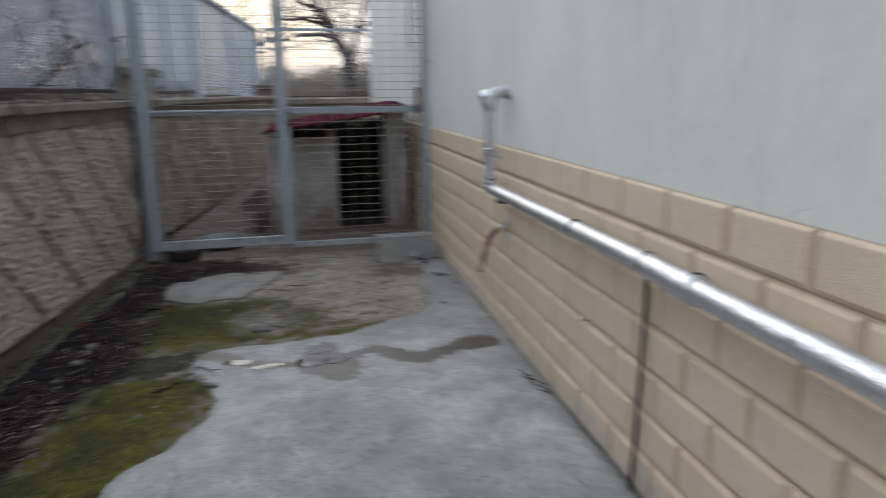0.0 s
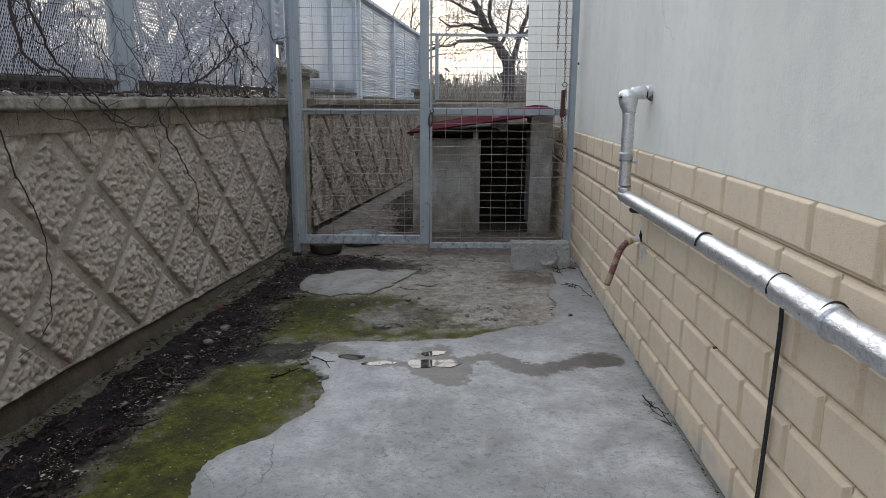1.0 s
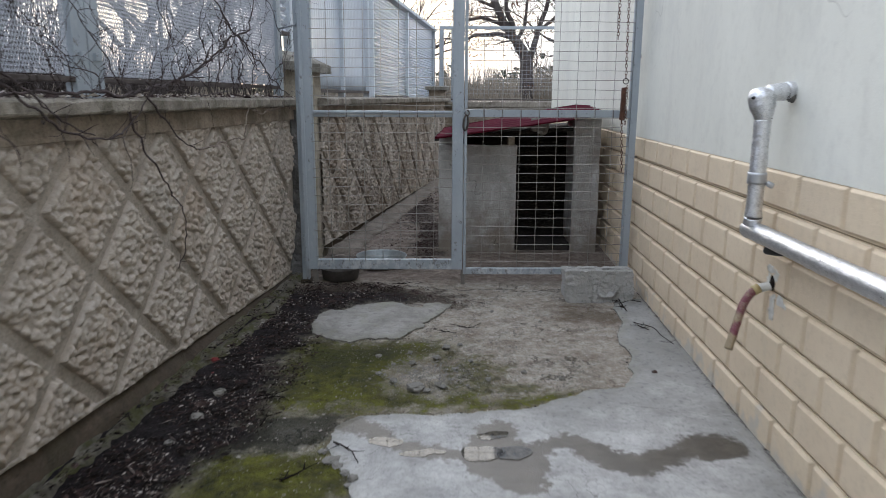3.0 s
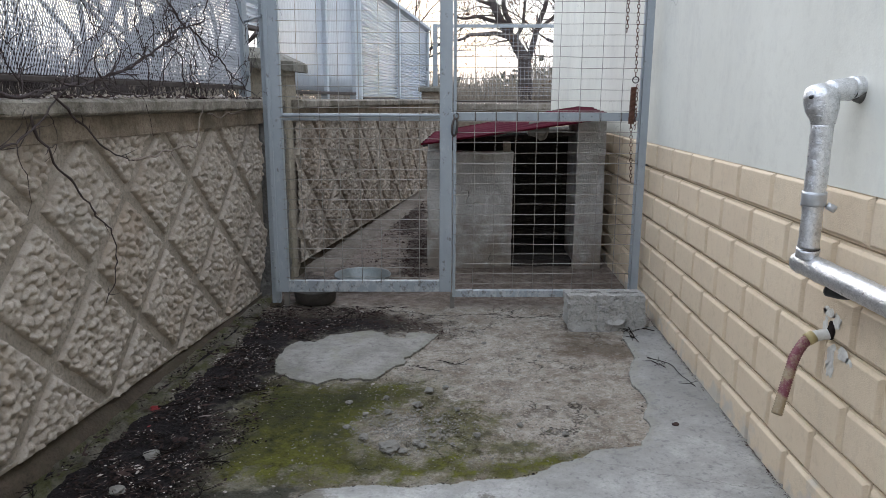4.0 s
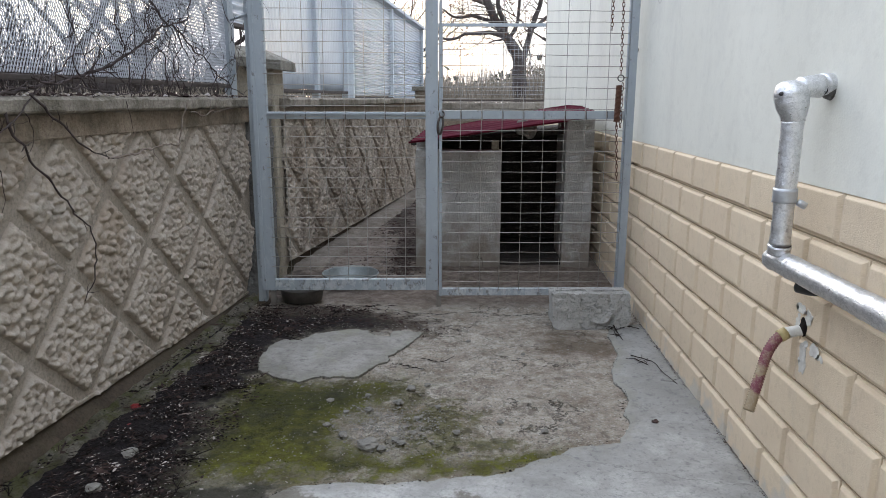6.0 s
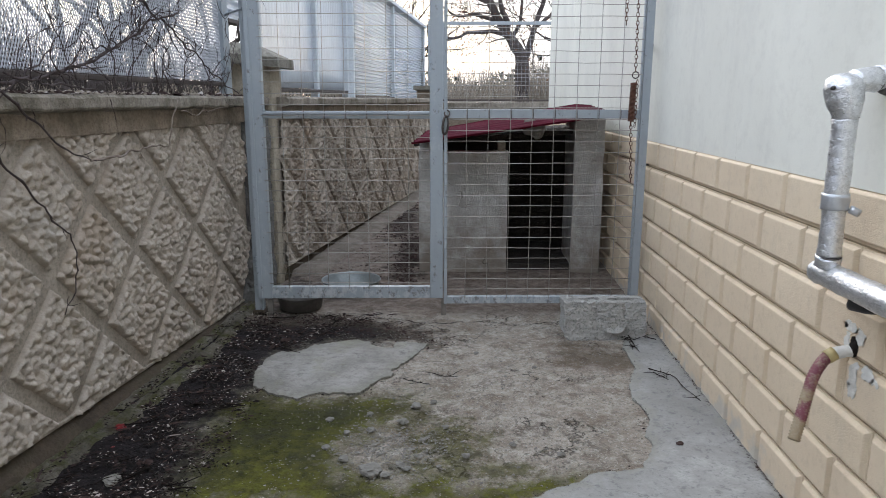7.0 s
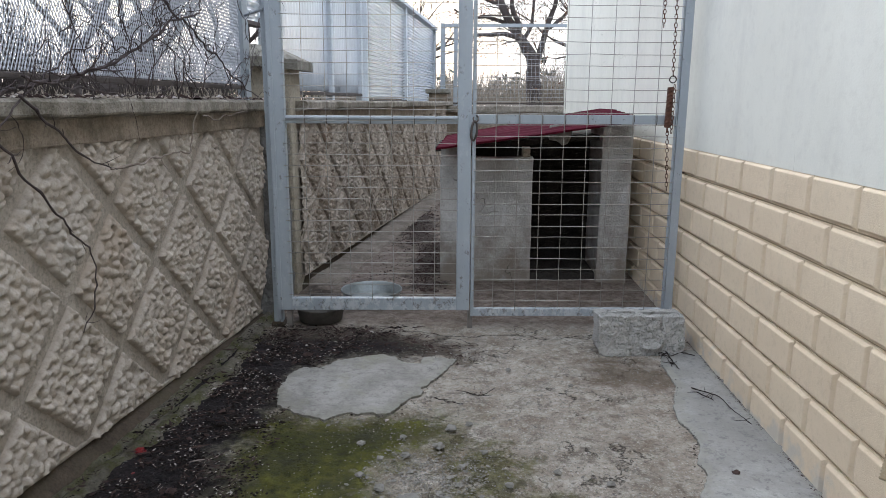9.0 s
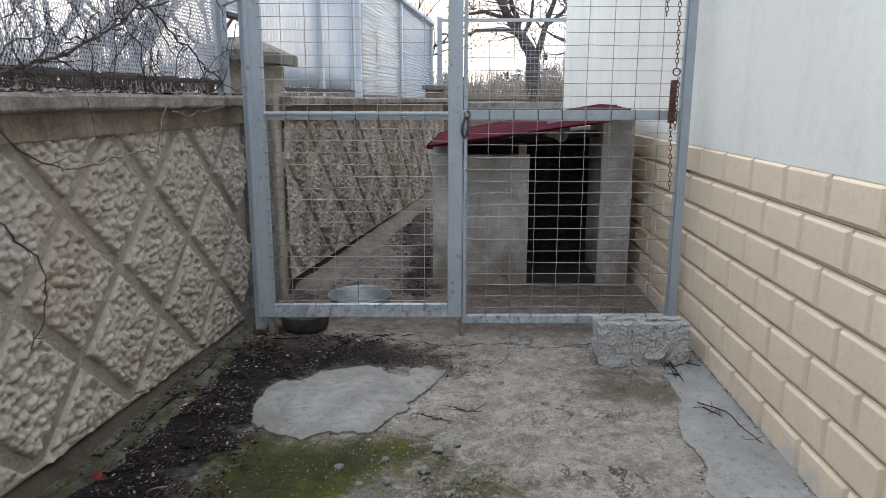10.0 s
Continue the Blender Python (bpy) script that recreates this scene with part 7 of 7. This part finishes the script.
def on_moss(rng):
    y = rng.uniform(1.7, 4.3)
    x = rng.uniform(soil_edge_x(y), 0.75 if y > 3.4 else -0.35)
    if outline_distance(np.array([[x, y]]), SLAB_EDGE)[0] > -0.01 or outline_distance(np.array([[x, y]]), PATCH_EDGE)[0] > -0.005:
        return None
    return x, y, ground_height(x, y) + 0.006


def on_old(rng):
    x, y = rng.uniform(-0.5, 0.82), rng.uniform(3.4, 4.95)
    if outline_distance(np.array([[x, y]]), SLAB_EDGE)[0] > -0.02 or outline_distance(np.array([[x, y]]), PATCH_EDGE)[0] > -0.005:
        return None
    if noise.noise(Vector((x * 4, y * 4, 9))) < -0.1:
        return None
    return x, y, ground_height(x, y) + 0.004


def in_rubble(rng):
    x, y = rng.gauss(-0.09, 0.11), rng.gauss(3.64, 0.085)
    return x, y, ground_height(x, y) + 0.006


def far_floor(rng):
    y = rng.uniform(5.5, 9.6)
    x = rng.uniform(far_wall(y) + 0.2, -0.2)
    if noise.noise(Vector((x * 3, y * 3, 1))) < 0.0:
        return None
    return x, y, ground_height(x, y) + 0.004


def in_heap(rng):
    x, y = (rng.gauss(-0.27, 0.06), rng.uniform(5.6, 7.0)) if rng.random() < 0.6 else (rng.gauss(-0.45, 0.09), rng.uniform(6.8, 8.6))
    return x, y, ground_height(x, y) + 0.010 * rng.random()


def in_mould(rng):
    x, y = rng.uniform(-1.0, 0.05), rng.uniform(4.5, 5.0)
    here = outline_distance(np.array([[x, y]]), MOULD_EDGE)[0]
    if here < rng.uniform(-0.05, 0.08) or outline_distance(np.array([[x, y]]), PATCH_EDGE)[0] > -0.005:
        return None
    return x, y, ground_height(x, y) + 0.005


def on_coping(rng):
    y = rng.uniform(1.8, 5.3)
    return near_wall(y) + rng.uniform(-0.25, 0.03), y, 1.108 + 0.006 * rng.random()


scatter("husks", "pale husks and chips strewn over black soil", "litter", 3000, in_husks, 0.0040, MAT["husk"], 1, 0.35, (0.25, 0.8))
scatter("pale_stalks", "pale dry fibres and stalk ends on black soil", "litter", 1500, in_husks, 0.0105, MAT["stalk"], 31, 0.12, (0.05, 0.13))
scatter("soil_crumbs", "black soil crumbs and rotten leaves along the kerb", "litter", 6000, in_soil, 0.0060, MAT["twig"], 2, 0.45, (0.3, 1.0))
scatter("stalks", "thin rotten stalks matted on black soil", "litter", 2600, in_soil, 0.019, MAT["rotten_leaf"], 22, 0.10, (0.06, 0.14))
scatter("rotten_leaves", "dark rotten leaves and stalks on black soil", "litter", 700, in_soil, 0.011, MAT["rotten_leaf"], 12, 0.3, (0.3, 0.8))
scatter("grit", "pale grit scattered over moss and old concrete", "litter", 520, on_moss, 0.0034, MAT["husk"], 3, 0.5)
scatter("gravel", "grey gravel crumbs on the old concrete", "gravel", 3000, on_old, 0.0034, MAT["rubble"], 4, 0.6)
scatter("pale_grit", "pale mortar grit on the old concrete", "gravel", 1500, on_old, 0.0026, MAT["grit"], 14, 0.6)
scatter("rubble", "crumbled grey concrete rubble beside the moss", "gravel", 800, in_rubble, 0.0046, MAT["rubble"], 5, 0.5, (0.4, 1.0))
scatter("leaf_litter", "brown leaf litter on the far path", "litter", 1500, far_floor, 0.008, MAT["rotten_leaf"], 6, 0.35, (0.2, 0.8))
scatter("mould_crumbs", "brown leaf mould and dirt before the gate", "litter", 2600, in_mould, 0.0062, MAT["rotten_leaf"], 27, 0.4, (0.15, 0.9))
scatter("leaf_heap", "dark leaf mould and stalks swept against the kennel", "litter", 1300, in_heap, 0.010, MAT["rotten_leaf"], 26, 0.5, (0.1, 0.6))
scatter("coping_litter", "dry leaves and soil on the wall coping", "litter", 1500, on_coping, 0.012, MAT["rotten_leaf"], 7, 0.5)
scatter("coping_straw", "bleached straw and leaf scraps on the wall coping", "litter", 1400, on_coping, 0.011, MAT["straw"], 17, 0.5, (0.2, 0.9))
scatter("coping_leaves", "few bleached leaves on the wall coping", "litter", 500, on_coping, 0.011, MAT["husk"], 8, 0.7)


def slab_rim(rng):
    """Along the broken left edge of the slab and round the patch."""
    edge = SLAB_EDGE[2:25] if rng.random() < 0.7 else PATCH_EDGE
    k = rng.randrange(len(edge) - 1)
    t = rng.random()
    x = edge[k][0] * (1 - t) + edge[k + 1][0] * t + rng.gauss(0.012, 0.020)
    y = edge[k][1] * (1 - t) + edge[k + 1][1] * t + rng.gauss(0, 0.012)
    return x, y, ground_height(x, y) + 0.006


def house_foot(rng):
    """In the angle between the slab and the lowest bricks."""
    y = rng.uniform(1.2, 4.95)
    if noise.noise(Vector((0, y * 4, 9))) < -0.25:
        return None
    x = FACE - 0.003 - abs(rng.gauss(0, 0.006))
    return x, y, ground_height(x, y) + 0.011


scatter("foot_dirt", "dark dirt caught along the foot of the house wall", "litter", 1500, house_foot, 0.0021, MAT["rotten_leaf"], 19, 0.6)
scatter("edge_dirt", "dark crumbs caught along the broken slab edge", "litter", 1100, slab_rim, 0.0026, MAT["twig"], 9, 0.5)


def stone(x, y, size, seed, label="pale grey stone lying on the yard", material="stone", squash=0.5):
    bm = bmesh.new()
    bmesh.ops.create_icosphere(bm, subdivisions=3, radius=size / 2)
    for v in bm.verts:
        cell = noise.cell(v.co * (2.4 / size) + Vector((seed, 0, 0)))
        v.co *= 1 + 0.42 * noise.noise(v.co * (2.6 / size) + Vector((seed, 0, 0))) + 0.16 * noise.noise(v.co * (7 / size)) + 0.10 * cell
        v.co.z *= squash
    ob = part("stone", bm, MAT[material])
    ob.matrix_world = pose(x, y, ground_height(x, y) + size * squash * 0.38 + 0.004, 0, 0, seed * 47)
    return tagged(ob, label, "stone", "stones on the ground")


for k, (x, y, s) in enumerate(((-0.165, 3.475, 0.062), (-0.915, 3.40, 0.050), (-0.926, 3.20, 0.045), (-0.353, 3.81, 0.026), (-0.305, 2.83, 0.034), (-0.26, 3.55, 0.030), (-0.08, 3.52, 0.028),
                               (-0.33, 3.62, 0.024), (0.12, 3.58, 0.026), (-0.95, 3.02, 0.030), (-0.22, 3.86, 0.022), (0.27, 3.66, 0.022), (-0.55, 2.62, 0.024), (-1.0, 2.55, 0.034), (0.42, 3.60, 0.024), (-0.12, 3.46, 0.030), (-0.06, 3.50, 0.026), (-0.20, 3.74, 0.028), (-0.10, 3.80, 0.034), (-0.02, 3.68, 0.022), (-0.28, 3.72, 0.020), (0.05, 3.77, 0.024), (0.16, 4.45, 0.020), (0.40, 4.30, 0.018), (-0.06, 3.92, 0.036), (0.0, 3.96, 0.024))):
    stone(x, y, s, k + 1.0)
for k, (x, y, s) in enumerate(((-0.395, 2.935, 0.050), (-0.365, 2.905, 0.034), (-0.335, 2.865, 0.030), (-0.43, 2.99, 0.030), (-0.315, 2.80, 0.022), (-0.375, 2.955, 0.022))):
    stone(x, y, s, k + 41.0, "flat broken flake of grey concrete at the slab edge", "stone", 0.28)
stone(0.809, 3.674, 0.022, 31.0, "small brown pebble on grey concrete", "rotten_leaf", 0.7)
stone(-1.050, 3.72, 0.034, 33.0, "torn scrap of red plastic on soil", "red", 0.6)
stone(-1.015, 3.60, 0.014, 35.0, "torn scrap of red plastic on soil", "red", 0.4)


def twig(pts, r, seed, label="dry dark twig lying on the yard"):
    ob = thing("twig", label, "twig", "twigs on the ground")
    line = spline([(x, y, ground_height(x, y) + h) for x, y, h in pts], 0.012)
    n = len(line)
    line = [p + 0.004 * noise.noise_vector(p * 40 + Vector((seed, 0, 0))) for p in line]
    stem = Tubes().add(line, [r * (1 - 0.5 * i / n) for i in range(n)], 5).part("stem", MAT["twig"], ob)
    rng = random.Random(seed)
    for _ in range(7):
        p = line[rng.randrange(n)]
        Tubes().add([p, p + Vector((rng.uniform(-0.05, 0.05), rng.uniform(-0.05, 0.05), 0.004))], [r * 0.6, r * 0.3], 4).part("spur", MAT["twig"], stem)
    return ob


twig([(0.86, 4.28, 0.016), (0.90, 4.24, 0.020), (0.94, 4.20, 0.018), (0.95, 4.08, 0.018), (0.975, 3.98, 0.018)], 0.0022, 1)
twig([(0.87, 4.24, 0.016), (0.89, 4.18, 0.022), (0.91, 4.17, 0.016)], 0.0025, 2)
twig([(0.945, 2.70, 0.016), (0.955, 2.60, 0.020), (0.975, 2.56, 0.022), (0.985, 2.45, 0.018)], 0.0024, 3)
twig([(0.965, 2.64, 0.016), (0.945, 2.57, 0.020), (0.97, 2.52, 0.018)], 0.002, 4)
twig([(0.93, 4.66, 0.014), (0.86, 4.60, 0.016), (0.85, 4.50, 0.012)], 0.002, 5)
twig([(0.98, 4.62, 0.018), (0.90, 4.66, 0.018), (0.83, 4.62, 0.014)], 0.0025, 6)
twig([(0.855, 4.63, 0.030), (0.862, 4.56, 0.020), (0.868, 4.47, 0.016)], 0.003, 12)
twig([(-0.02, 4.23, 0.006), (0.05, 4.20, 0.008), (0.10, 4.27, 0.008)], 0.002, 7)
twig([(-0.13, 4.17, 0.006), (-0.02, 4.12, 0.006)], 0.002, 8)
twig([(-0.40, 3.03, 0.018), (-0.34, 2.98, 0.020), (-0.30, 2.90, 0.020)], 0.003, 9)
twig([(-0.98, 2.50, 0.02), (-0.93, 2.62, 0.02), (-0.90, 2.68, 0.018)], 0.009, 10, "broken stick half sunk in black soil")
twig([(-0.52, 2.80, 0.012), (-0.46, 2.86, 0.016)], 0.004, 11)
for k in range(52):
    r = random.Random(900 + k)
    spot = None
    while spot is None:
        spot = in_soil(r)
    a, s = r.uniform(0, 6.28), r.uniform(0.04, 0.13)
    x, y = spot[0], spot[1]
    twig([(x, y, 0.018), (x + s * math.cos(a) * 0.5, y + s * math.sin(a) * 0.5, 0.024), (x + s * math.cos(a + 0.4), y + s * math.sin(a + 0.4), 0.018)], r.uniform(0.0015, 0.003), 60 + k, "dry dark twig lying on black soil")

brick_courses(house)
